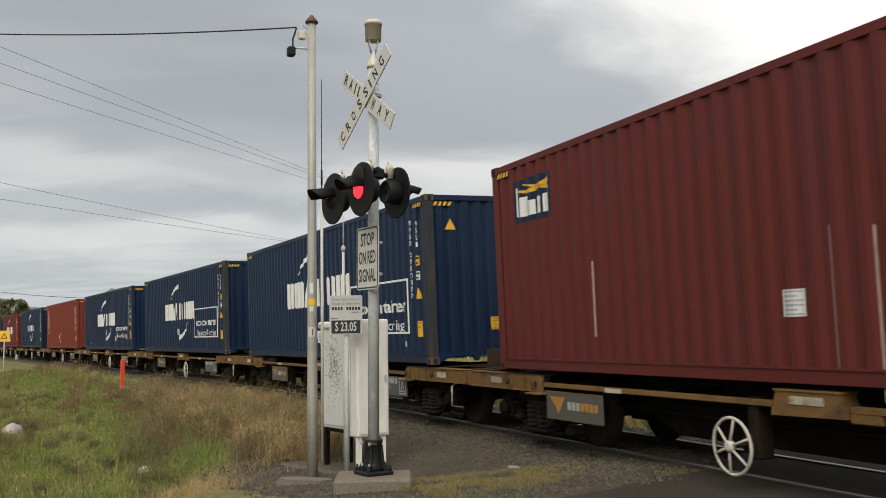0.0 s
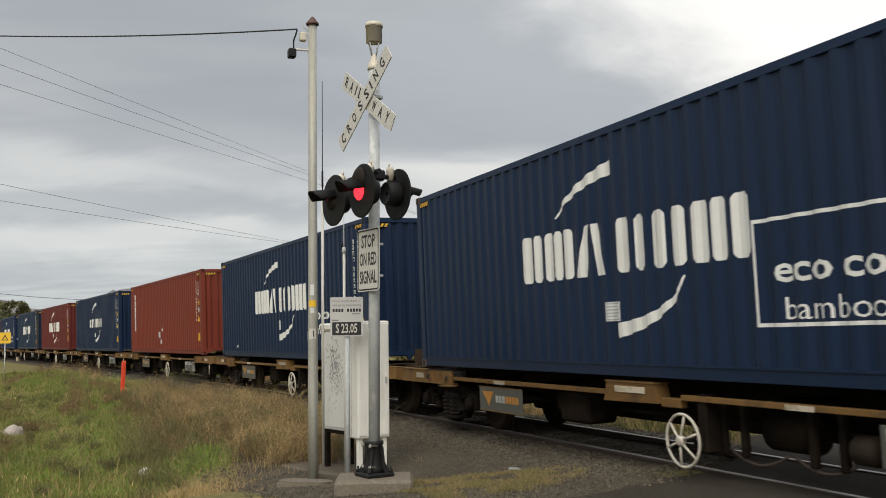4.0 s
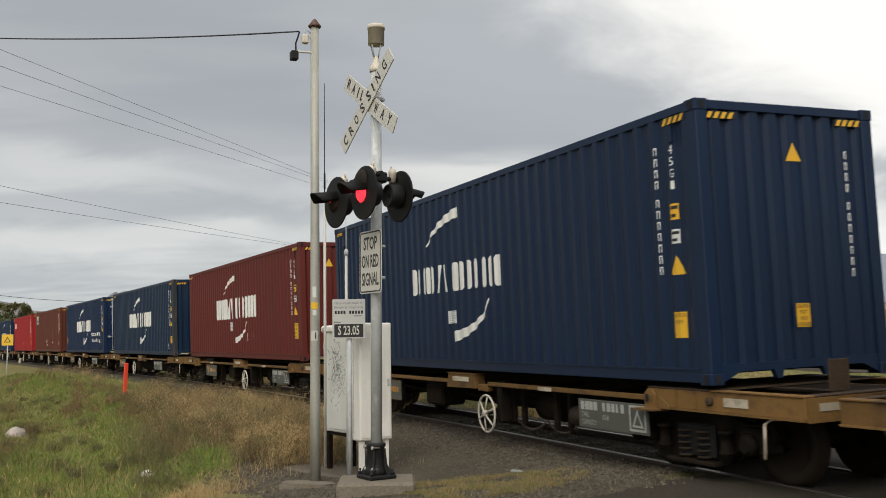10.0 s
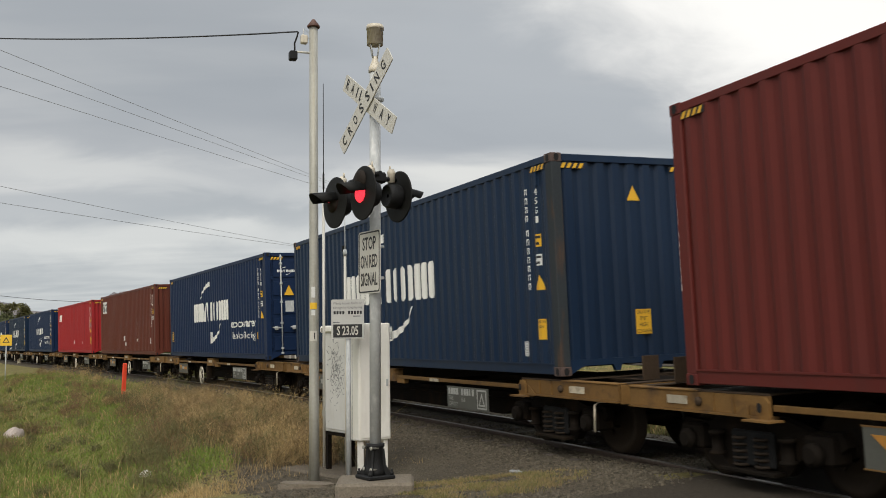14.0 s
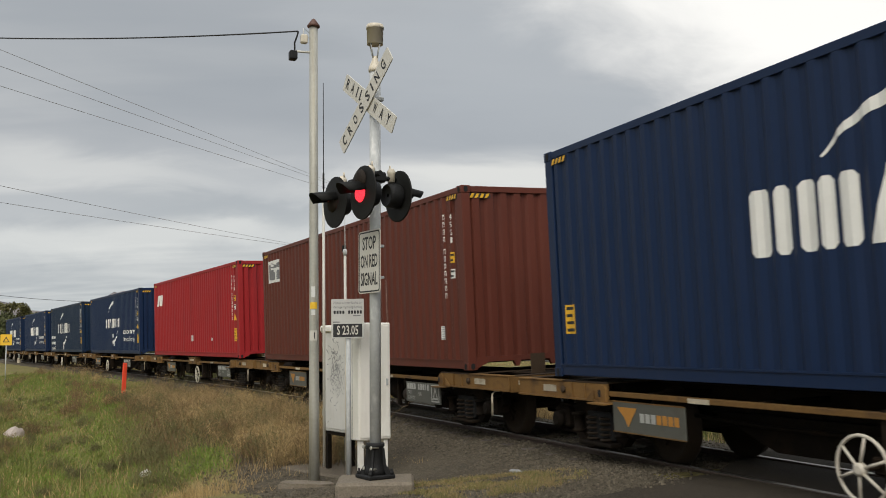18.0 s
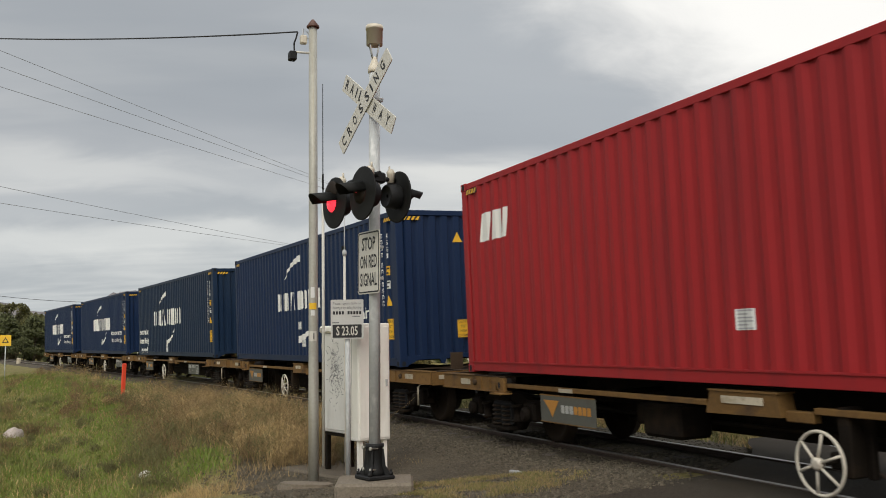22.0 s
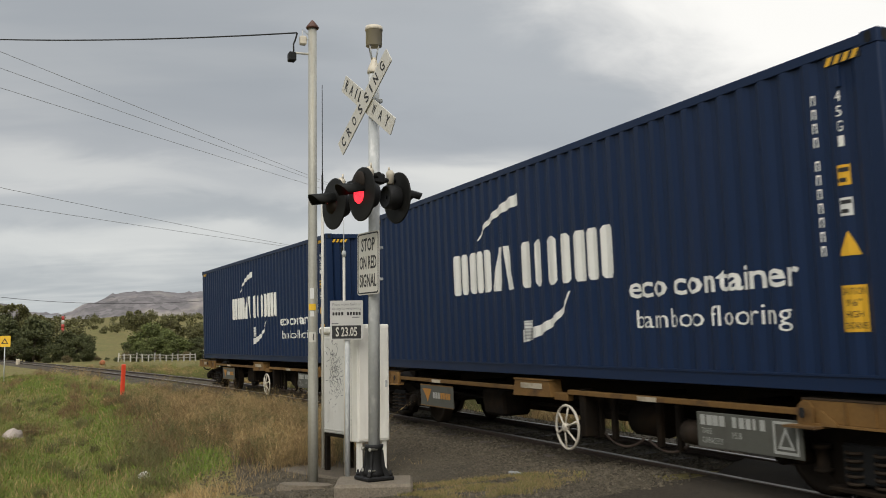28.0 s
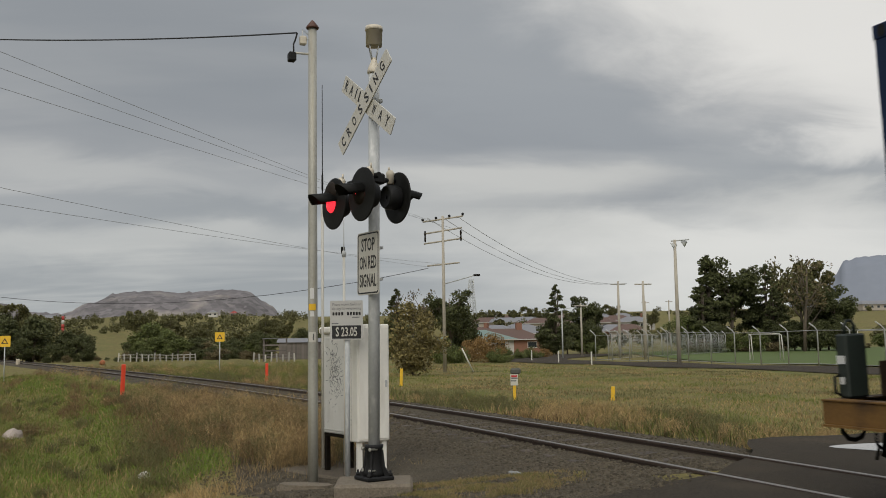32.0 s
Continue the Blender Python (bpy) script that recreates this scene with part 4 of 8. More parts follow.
# the road behind the verge
bm = bmesh.new()
last = None
for i in range(70):
    x = 60 - 2.4 * i
    y = 31.5 + 0.02 * (x + 35) - 0.0
    bend = max(0.0, -72 - x)
    y += 0.02 * bend ** 2
    row = [bm.verts.new((x + 0.3 * bend * (q > 3), y + q, max(ground_z(x, y + q), ground_z(x, y)) + 0.05)) for q in (0, 1.5, 3, 4.5, 6.2)]
    if last:
        for k in range(4):
            bm.faces.new((last[k], row[k], row[k + 1], last[k + 1])).smooth = True
    last = row
bmesh.ops.recalc_face_normals(bm, faces=bm.faces[:])
tagged(part("road", bm, M_ASPHALT), "grey asphalt side road beyond the grassy verge", "road", kind="structure")
# gravel pad round the signal
bm = bmesh.new()
n_r, n_a = 9, 40
rows = []
for i in range(n_r):
    row = []
    for k in range(n_a):
        a = 2 * math.pi * k / n_a
        q = (i + 0.3) / n_r * (1 + 0.22 * noise.noise(Vector((math.cos(a) * 2, math.sin(a) * 2, 1.5))))
        ca, sa = math.cos(a), math.sin(a)
        sq = 0.6 if ca > 0 else 1.0
        x = -12.2 + (5.0 if ca > 0 else 7.4) * q * math.copysign(abs(ca) ** sq, ca)
        y = -1.75 + 2.15 * q * math.copysign(abs(sa) ** sq, sa)
        row.append(bm.verts.new((x, y, ground_z(x, y) + 0.03 * (1 - q * 0.9))))
    rows.append(row)
bm.faces.new(rows[0])
for a, b in zip(rows, rows[1:]):
    for k in range(n_a):
        bm.faces.new((a[k], a[(k + 1) % n_a], b[(k + 1) % n_a], b[k])).smooth = True
bmesh.ops.recalc_face_normals(bm, faces=bm.faces[:])
tagged(part("pavement", bm, M_GRAVEL), "dark gravel patch beside the track", "gravel", kind="structure")
# gravel shoulder beyond the line, up to the road
bm = bmesh.new()
last = None
for i in range(22):
    x = -18.0 + 0.5 * i
    wide = 1.2 + 2.3 * smooth(-18.0, -12.5, x) + 0.3 * noise.noise(Vector((x, 0, 8)))
    row = [bm.verts.new((x, track_y(x) + 1.2 + wide * q, ground_z(x, track_y(x) + 1.2 + wide * q) + 0.03 * (1 - q))) for q in (0, 0.25, 0.5, 0.75, 1.0)]
    if last:
        for k in range(4):
            bm.faces.new((last[k], row[k], row[k + 1], last[k + 1])).smooth = True
    last = row
bmesh.ops.recalc_face_normals(bm, faces=bm.faces[:])
tagged(part("pavement", bm, M_GRAVEL), "dark gravel shoulder beyond the track", "gravel", kind="structure")
# wet puddle beside the far road edge
bm = prism(bmesh.new(), [(0.85 * math.cos(a) * (1 + 0.2 * math.sin(3 * a)), 0.55 * math.sin(a)) for a in [2 * math.pi * i / 22 for i in range(22)]], pose(-9.3, 4.25, crossing_z(-9.3, 4.25) - 0.006, 0, 0, 68), 0.02)
tagged(part("puddle", bm, mat("still_water", (0.02, 0.02, 0.02), 0.04, vary=0.0, bump=0, spec=1.0)), "shallow rain puddle at the asphalt edge", "puddle")


def gz(x, y):
    return ground_z(x, y)


def by_ray(px, dist):
    """A spot on the ground at a bearing across the view (0 left edge, 1568 right edge) and a distance."""
    a = radians(67.765) - math.atan((px - 784) / 1677)
    return EYE.x - dist * math.sin(a), EYE.y + dist * math.cos(a)


# ---------------------------------------------------------------- level crossing signal
MAST = Vector((-10.073, -2.728, 0.0))
FACE = Matrix(((0.982, -0.19, 0, MAST.x), (0.19, 0.982, 0, MAST.y), (0, 0, 1, 0), (0, 0, 0, 1)))   # x along the boards, -y towards the traffic
FACE = Matrix.Translation(MAST) @ Matrix.Rotation(radians(0.42), 4, Vector((-0.9257, 0.3784, 0))) @ Matrix.Translation(-MAST) @ FACE   # the mast leans a little


ADDED_VANES = []


def crossing_signal():
    top = empty("crossing_signal", "galvanised railway crossing signal mast with red flashing lamps", "signal", m=FACE)
    bm = lathe(bmesh.new(), [(0.063, 0.0), (0.063, 4.52)], 20)
    part("mast", bm, M_GALV, top, "mottled galvanised steel tube")
    # cast foot
    bm = box(-0.165, 0.165, -0.165, 0.165, -0.045, 0.0, 0.012)
    lathe(bm, [(0.125, 0.0), (0.105, 0.05), (0.088, 0.12), (0.086, 0.28), (0.102, 0.30), (0.102, 0.335)], 16)
    for i in range(4):
        a = radians(90 * i + 45)
        prism(bm, [(0.08, 0.0), (0.19, 0.0), (0.12, 0.10), (0.10, 0.28), (0.08, 0.28)], pose(0, 0, 0, 90, 0, 90 * i + 45) @ pose(0, 0, -0.012), 0.024)
    foot = part("mast_foot", bm, M_BLACKIRON, top, "black cast iron foot")
    for i in range(4):
        a = radians(90 * i + 45)
        bm = lathe(bmesh.new(), [(0.024, 0.0), (0.024, 0.03), (0.012, 0.031), (0.012, 0.06)], 6, pose(0.185 * math.cos(a), 0.185 * math.sin(a), 0))
        part("anchor_bolt", bm, M_BLACKIRON, foot)
    for z in (0.06, 0.29):
        for sx in (-1, 1):
            bm = lathe(bmesh.new(), [(0.012, -0.05), (0.012, 0.03), (0.021, 0.031), (0.021, 0.048)], 6, pose(sx * 0.085, -0.06, z, 90))
            part("clamp_bolt", bm, M_POLE, foot)
    # bell on top
    bm = lathe(bmesh.new(), [(0.063, 4.50), (0.075, 4.50), (0.075, 4.53), (0.07, 4.56), (0.035, 4.64), (0.035, 4.68)], 18)
    part("mast_cap", bm, M_CREAM, top, "cream mast cap")
    bm = bmesh.new()
    for i in range(4):
        a = radians(90 * i + 20)
        tube(bm, [(0.03 * math.cos(a), 0.03 * math.sin(a), 4.66), (0.075 * math.cos(a), 0.075 * math.sin(a), 4.83)], 0.009, 5)
    part("bell_stay", bm, M_GALV, top)
    bm = lathe(bmesh.new(), [(0.088, 4.82), (0.092, 4.82), (0.094, 5.0), (0.101, 5.0), (0.101, 5.025), (0.096, 5.05), (0.05, 5.065), (0.005, 5.07)], 24)
    part("bell_housing", bm, M_CREAM, top, "cream warning bell housing")
    # crossbuck boards
    def board(name, text, length, angle, cx, cz, dy, h):
        m = pose(cx, dy, cz, 90, 0, 0) @ pose(0, 0, 0, 0, 0, angle)
        bm = prism(bmesh.new(), rounded(length, 0.20, 0.015, 2), m @ pose(0, 0, -0.006), 0.012)
        b = part(name, bm, M_SIGNWHITE, top, "off-white crossbuck board")
        return b, m
    b, m = board("crossbuck_board", "", 1.43, 36.5, -0.045, 4.145, -0.105, 0)
    xs = (-0.60, -0.44, -0.27, -0.09, 0.09, 0.22, 0.36, 0.54)
    for ch, x in zip("CROSSING", xs):
        part("letter", letters(ch, 0.17, 0.028 if ch == "I" else 0.085, 0.004), M_INK, b, "", m @ pose(x, 0, 0.0075))
    b, m = board("crossbuck_board", "", 1.38, -33.0, 0.0, 4.135, -0.085, 0)
    for ch, x in zip("RAILWAY", (-0.59, -0.44, -0.315, -0.20, 0.19, 0.37, 0.54)):
        part("letter", letters(ch, 0.17, 0.025 if ch == "I" else 0.08, 0.004), M_INK, b, "", m @ pose(x, 0, 0.0075))
    part("board_clamp", box(-0.09, 0.09, -0.08, 0.07, 4.15, 4.20, 0.01), M_GALV, top)
    # stop sign
    m = pose(0.022, -0.085, 2.325, 90)
    sg = part("stop_sign", prism(bmesh.new(), rounded(0.50, 0.70, 0.04), m @ pose(0, 0, -0.004), 0.008), M_SIGNWHITE, top, "white sign with black border")
    bm = bmesh.new()
    a, b2 = rounded(0.475, 0.675, 0.035), rounded(0.445, 0.645, 0.025)
    for k in range(len(a)):
        q = (k + 1) % len(a)
        prism(bm, [a[k], a[q], b2[q], b2[k]], m @ pose(0, 0, 0.0045), 0.0015)
    part("sign_border", bm, M_INK, sg)
    for text, z, w in (("STOP", 0.20, 0.31), ("ON RED", 0.0, 0.385), ("SIGNAL", -0.20, 0.385)):
        part("lettering", letters(text, 0.20, w, 0.004), M_INK, sg, "", m @ pose(0, z, 0.006))
    for z in (2.15, 2.5):
        part("sign_clamp", box(-0.08, 0.08, -0.08, 0.075, z - 0.015, z + 0.015, 0.005), M_GALV, top)
    # cross arms and lamps
    bm = lathe(bmesh.new(), [(0.030, -0.42), (0.030, 0.30)], 10, pose(0, -0.10, 3.28, 0, 90))
    block(bm, -0.10, 0.10, -0.14, 0.10, 3.22, 3.34, 0.02)
    part("cross_arm", bm, M_BLACKIRON, top)
    bm = lathe(bmesh.new(), [(0.028, 0.0), (0.028, 0.24)], 10, pose(0, 0.03, 3.28, 90, 0, 180))
    part("rear_arm", bm, M_BLACKIRON, top)

    def lamp(x, y, z, way, flashing):
        """Round black target board with a lens under a long hood; way -1 faces the traffic."""
        mm = pose(x, y, z, 0, 0, 0 if way < 0 else 180)
        bm = bmesh.new()
        lathe(bm, [(0.005, 0.028), (0.10, 0.028), (0.28, 0.0), (0.295, 0.0), (0.295, -0.012), (0.28, -0.014), (0.10, 0.012)], 36, mm @ pose(0, 0, 0, 90), cap=False)
        d = part("lamp_target", bm, M_BLACK, top, "round black target board")
        bm = bmesh.new()
        lathe(bm, [(0.135, 0.0), (0.145, -0.03), (0.142, -0.13), (0.125, -0.16), (0.118, -0.16), (0.110, -0.14), (0.02, -0.135)], 22, mm @ pose(0, 0.01, 0, 90), cap=False)
        part("lamp_housing", bm, M_BLACKIRON, d)
        bm = lathe(bmesh.new(), [(0.108, 0.03), (0.095, 0.048), (0.06, 0.062), (0.005, 0.068)], 22, mm @ pose(0, 0, 0, 90), cap=False)
        part("lens", bm, M_RED if flashing else M_DARKRED, d, "glowing red lens" if flashing else "unlit dark red lens")
        if flashing:
            # the lens always glows; an added vane hides it between flashes
            bm = lathe(bmesh.new(), [(0.118, 0.026), (0.104, 0.054), (0.068, 0.069), (0.005, 0.075)], 22, pose(0, 0, 0, 90), cap=False)
            ADDED_VANES.append((part("lamp_vane", bm, M_ADDED_VANE, top, "dark amber vane added to cover the glowing lens"), mm, flashing))
        bm = bmesh.new()
        n, rows_ = 16, []
        for i in range(n + 1):
            a = radians(8 + 164 * i / n)
            ca, sa = math.cos(a), math.sin(a)
            reach = 0.20 + 0.11 * max(0, sa)
            rows_.append([bm.verts.new(mm @ Vector((r * ca, -yy, r * sa + dz))) for r, yy, dz in ((0.125, 0.02, 0), (0.115, reach, -0.035), (0.119, reach, -0.035), (0.130, 0.02, 0))])
        for a, b3 in zip(rows_, rows_[1:]):
            for k in range(4):
                bm.faces.new((a[k], a[(k + 1) % 4], b3[(k + 1) % 4], b3[k])).smooth = True
        bm.faces.new(rows_[0])
        bm.faces.new(rows_[-1][::-1])
        bmesh.ops.recalc_face_normals(bm, faces=bm.faces[:])
        part("lamp_hood", bm, M_BLACK, d, "long black hood")
        bm = bmesh.new()
        lathe(bm, [(0.042, 0.0), (0.046, 0.10), (0.052, 0.12), (0.03, 0.16)], 10, mm @ pose(0, 0.10, 0.15))
        lathe(bm, [(0.011, 0.14), (0.011, 0.20)], 6, mm @ pose(0.03, 0.10, 0.15))
        part("lamp_bracket", bm, M_CREAM, d, "cream lamp bracket")
    lamp(-0.41, -0.30, 3.03, -1, 1)
    lamp(0.265, -0.30, 3.05, -1, 2)
    lamp(0.0, 0.31, 3.09, 1, 0)
    return top


crossing_signal()
# footing of the mast
bm = box(-0.42, 0.42, -0.36, 0.36, -0.45, 0.0, 0.03)
for v in bm.verts:
    v.co += Vector((noise.noise(v.co * 3), noise.noise(v.co * 3 + Vector((5, 0, 0))), 0)) * 0.02
tagged(part("concrete_footing", bm, M_CONCRETE, None, "", pose(-10.05, -2.73, -0.046, 0, 0, 70)), "weathered grey concrete footing block in gravel", "footing")
bm = box(-0.95, 0.95, -0.75, 0.75, -0.25, 0.0, 0.03)
tagged(part("concrete_slab", bm, M_OLDSLAB, None, "", pose(-13.0, -1.98, -0.305, 0, 0, 18)), "low weathered concrete slab under the cabinet", "slab")
bm = prism(bmesh.new(), [(-0.36, -0.08), (-0.2, -0.2), (0.2, -0.18), (0.36, -0.02), (0.3, 0.17), (-0.08, 0.2), (-0.3, 0.1)], pose(0, 0, -0.15), 0.15)
bmesh.ops.bevel(bm, geom=bm.edges[:], offset=0.03, segments=2, affect="EDGES")
tagged(part("concrete_lump", bm, M_CONCRETE, None, "", pose(-11.55, -3.12, gz(-11.55, -3.12) + 0.07, 0, 4, 75)), "broken flat lump of old concrete", "rubble")

# ---------------------------------------------------------------- power pole with its cable
PP = Vector((-12.07, -2.90, -0.30))


def power_pole():
    top = empty("power_pole", "slender galvanised service pole with brown cap", "pole", m=Matrix.Translation(PP))
    bm = lathe(bmesh.new(), [(0.068, -0.1), (0.066, 1.0), (0.058, 3.6), (0.056, 5.95)], 16)
    part("pole_shaft", bm, M_POLE, top)
    bm = lathe(bmesh.new(), [(0.082, 5.95), (0.088, 5.97), (0.02, 6.06), (0.004, 6.07)], 14)
    part("pole_cap", bm, mat("brown_cap", (0.10, 0.045, 0.03), 0.6, vary=0.2), top, "brown pointed cap")
    bm = tube(bmesh.new(), [(0, -0.03, 5.6), (-0.05, -0.26, 5.61)], 0.015, 6)
    part("bracket_arm", bm, M_SIGNWHITE, top, "white bracket arm")
    part("junction_box", box(-0.14, -0.02, -0.31, -0.21, 5.50, 5.62, 0.012), M_BLACKIRON, top, "small black junction box")
    part("insulator", box(-0.06, 0.02, -0.17, -0.08, 5.72, 5.84, 0.015), M_CREAM, top, "cream insulator block")
    bm = tube(bmesh.new(), [(0, -0.05, 5.86), (-0.02, -0.13, 5.93), (-0.02, -0.13, 5.72)], 0.008, 5)
    tube(bm, [(0, -0.05, 5.80), (-0.03, -0.16, 5.82)], 0.008, 5)
    part("hook", bm, M_GALV, top)
    pts = [(-0.03, -0.20, 5.88), (-0.04, -0.22, 5.80), (-0.03, -0.25, 5.72), (-0.06, -0.24, 5.64), (-0.08, -0.26, 5.60)]
    part("service_drop", tube(bmesh.new(), pts, 0.011, 6), M_BLACK, top)
    for z, h, mm, lab in ((2.18, 0.085, M_YELLOW, "yellow tag"), (2.33, 0.14, M_LABEL, ""), (2.10, 0.07, M_LABEL, ""), (1.77, 0.13, M_SIGNWHITE, "number tag")):
        w = 0.05 if mm is M_YELLOW else 0.035 if lab else 0.018
        outer = lathe(bmesh.new(), [(0.0655, z), (0.0655, z + h)], 16, cap=False)
        # a tag wraps the side that faces the road
        bmesh.ops.delete(outer, geom=[f for f in outer.faces if (f.calc_center_median().x - 0.03 < 0 or abs(f.calc_center_median().y + 0.02) > w)], context="FACES")
        tag = part("tag", outer, mm, top, lab)
        if lab == "number tag":
            part("numeral", letters("1", 0.12), M_INK, tag, "", pose(0.0685, -0.012, z + 0.06, 90, 0, 78))
    return top


power_pole()
M_WIRE = mat("black_cable", (0.012, 0.012, 0.012), 0.6, vary=0.2, bump=0)
M_THINWIRE = mat("weathered_wire", (0.24, 0.24, 0.24), 0.5, vary=0.2, bump=0)


def cable(name, a, b, sag, r, label, material=M_WIRE, n=26, group=""):
    a, b = Vector(a), Vector(b)
    pts = [a.lerp(b, i / n) - Vector((0, 0, sag * 4 * (i / n) * (1 - i / n))) for i in range(n + 1)]
    return tagged(part(name, tube(bmesh.new(), pts, r, 6), material), label, "cable", group)


cable("service_cable", (-12.12, -3.10, 5.59), (-19.83, -10.73, 7.32), 0.18, 0.010, "black twisted service cable strung to the pole")

# ---------------------------------------------------------------- equipment cabinet, report sign, aerials
def relay_cabinet():
    """A long scribbled cabinet with a white front case, on legs over the slab."""
    top = empty("relay_cabinet", "white steel trackside relay cabinet with scribbled side on legs", "cabinet", m=pose(-12.70, -2.15, 0.0, 0, 0, 12))
    w, x0, x1, x2 = 0.235, -0.525, 0.25, 0.525
    body = part("cabinet_body", box(x0, x1, -w, w, 0.22, 1.585, 0.012), M_GREYCAB, top, "grey-white scribbled body")
    part("cabinet_roof", box(x0 - 0.04, x1 - 0.002, -w - 0.035, w + 0.035, 1.586, 1.685, 0.022), M_CABINET, top)
    case = part("front_case", box(x1 + 0.001, x2, -w - 0.012, w + 0.012, 0.145, 1.70, 0.014), M_CABINET, top, "white front case")
    part("case_seam", box(x1 + 0.10, x1 + 0.106, -w - 0.0135, -w - 0.0121, 0.16, 1.69), M_SEAM, case)
    part("case_door", box(x2 + 0.001, x2 + 0.012, -w + 0.015, w - 0.015, 0.18, 1.66, 0.004), M_CABINET, case)
    part("case_lock", box(x2 + 0.0125, x2 + 0.03, w - 0.07, w - 0.04, 0.86, 0.95, 0.005), M_GALV, case)
    for z in (0.27, 0.36):
        part("rivet", lathe(bmesh.new(), [(0.009, 0.0), (0.009, 0.006), (0.004, 0.009)], 8, pose(x1 + 0.04, -w - 0.0125, z, 90)), M_SEAM, case)
    door = part("door_panel", box(x0 + 0.035, x1 - 0.075, -w - 0.014, -w - 0.001, 0.26, 1.54, 0.005), M_GREYCAB, body, "scribbled side door")
    bm = bmesh.new()
    rnd = random.Random(4)
    for i in range(190):
        x, z = rnd.gauss(-0.12, 0.11), rnd.gauss(1.05, 0.20)
        if x0 + 0.06 < x < x1 - 0.10 and z < 1.5:
            l = 0.010 + 0.026 * rnd.random()
            prism(bm, [(-l, -0.0035), (l, -0.0035), (l, 0.0035), (-l, 0.0035)], pose(x, -w - 0.0145, z, 90) @ pose(0, 0, 0, 0, 0, rnd.uniform(0, 180)), 0.001)
    tagged(part("scribble", bm, M_GREYINK, door, "dark pen scribbles"), kind="stuff")
    for z in (0.42, 1.36):
        part("hinge", box(x0 + 0.008, x0 + 0.034, -w - 0.022, -w - 0.001, z, z + 0.09, 0.004), M_POLE, body)
    part("latch", box(x1 - 0.070, x1 - 0.045, -w - 0.034, -w - 0.001, 0.80, 0.92, 0.005), M_POLE, body)
    part("roof_latch", box(x0 + 0.03, x0 + 0.07, -w - 0.05, -w - 0.036, 1.60, 1.66, 0.004), M_POLE, body)
    part("conduit", lathe(bmesh.new(), [(0.022, -0.30), (0.022, 1.56)], 10, pose(x1 - 0.028, -w - 0.026, 0)), M_CREAM, top, "cream conduit pipe")
    part("under_tray", box(x0 + 0.03, x1 - 0.03, -w + 0.02, w - 0.02, 0.17, 0.219, 0.005), M_UNDER, top)
    for x, y, mm in ((x2 - 0.07, -w + 0.05, M_CABINET), (x2 - 0.07, w - 0.05, M_CABINET), (x0 + 0.07, -w + 0.05, M_UNDER), (x0 + 0.07, w - 0.05, M_UNDER)):
        part("leg", box(x - 0.032, x + 0.032, y - 0.032, y + 0.032, -0.31, 0.144 if x > 0 else 0.169, 0.004), mm, top)
    return top


M_SEAM = mat("grey_seam", (0.25, 0.24, 0.22), 0.7, vary=0.2, bump=0)
M_GREYCAB = mat("scribbled_grey_paint", (0.70, 0.685, 0.64), 0.55, vary=0.08, scale=3, grain=25, bump=0.05, stain=(0.52, 0.49, 0.43), stain_amount=0.5, stain_scale=(4, 4, 1.5))
relay_cabinet()


def report_sign():
    top = empty("report_sign", "white fault report sign on a thin galvanised post", "sign", m=pose(-12.0, -2.46, -0.30, 0, 0, 66))
    part("post", lathe(bmesh.new(), [(0.034, -0.1), (0.034, 1.86)], 12), M_GALV, top)
    m = pose(0.0, -0.045, 2.05, 90)
    p = part("plate", prism(bmesh.new(), rounded(0.43, 0.51, 0.012, 2), m, 0.006), M_SIGNGREY, top, "pale grey plate")
    b = part("number_strip", prism(bmesh.new(), rounded(0.38, 0.17, 0.004, 1), m @ pose(0, -0.155, 0.0065), 0.002), M_INK, p, "black strip")
    part("lettering", letters("S 23.05", 0.165, 0.28, 0.003), M_SIGNWHITE, b, "", m @ pose(0, -0.158, 0.010))
    for text, z, w in (("Please report faults or", 0.205, 0.37), ("damage by telephoning", 0.15, 0.38)):
        part("lettering", letters(text, 0.048, w), M_GREYINK, p, "", m @ pose(0, z, 0.0075))
    for i in range(10):
        if i != 4:
            part("print_bar", prism(bmesh.new(), rounded(0.027, 0.042, 0.004, 1), m @ pose(-0.17 + 0.038 * i, 0.083, 0.0065), 0.001), M_INK, p)
    part("print_bar", prism(bmesh.new(), rounded(0.10, 0.012, 0.003, 1), m @ pose(0.12, 0.035, 0.0065), 0.001), M_GREYINK, p)
    part("print_bar", prism(bmesh.new(), rounded(0.09, 0.014, 0.003, 1), m @ pose(-0.15, -0.045, 0.0065), 0.001), M_GREYINK, p)


M_SIGNGREY = mat("pale_grey_sign_face", (0.52, 0.51, 0.48), 0.55, vary=0.08, scale=5, grain=40, bump=0)
report_sign()


def aerial(x, y, z0, mid, tip, label, fitting):
    top = empty("aerial", label, "aerial", m=pose(x, y, 0))
    part("aerial_pole", lathe(bmesh.new(), [(0.020, z0), (0.020, mid)], 10), M_SIGNWHITE, top)
    part("whip", lathe(bmesh.new(), [(0.010, mid + 0.001), (0.007, mid + (tip - mid) * 0.25), (0.0045, tip)], 6), M_BLACK if not fitting else M_GALV, top, "thin black whip" if not fitting else "thin wire whip")
    if fitting:
        part("aerial_mount", lathe(bmesh.new(), [(0.028, mid - 0.05), (0.034, mid), (0.022, mid + 0.04)], 10), M_GALV, top)
        part("aerial_clip", box(-0.06, -0.025, -0.03, 0.03, mid, mid + 0.10, 0.008), M_BLACK, top)
    else:
        part("whip_joint", lathe(bmesh.new(), [(0.014, mid + 0.10), (0.014, mid + 0.32)], 8), M_BLACK, top)
    return top


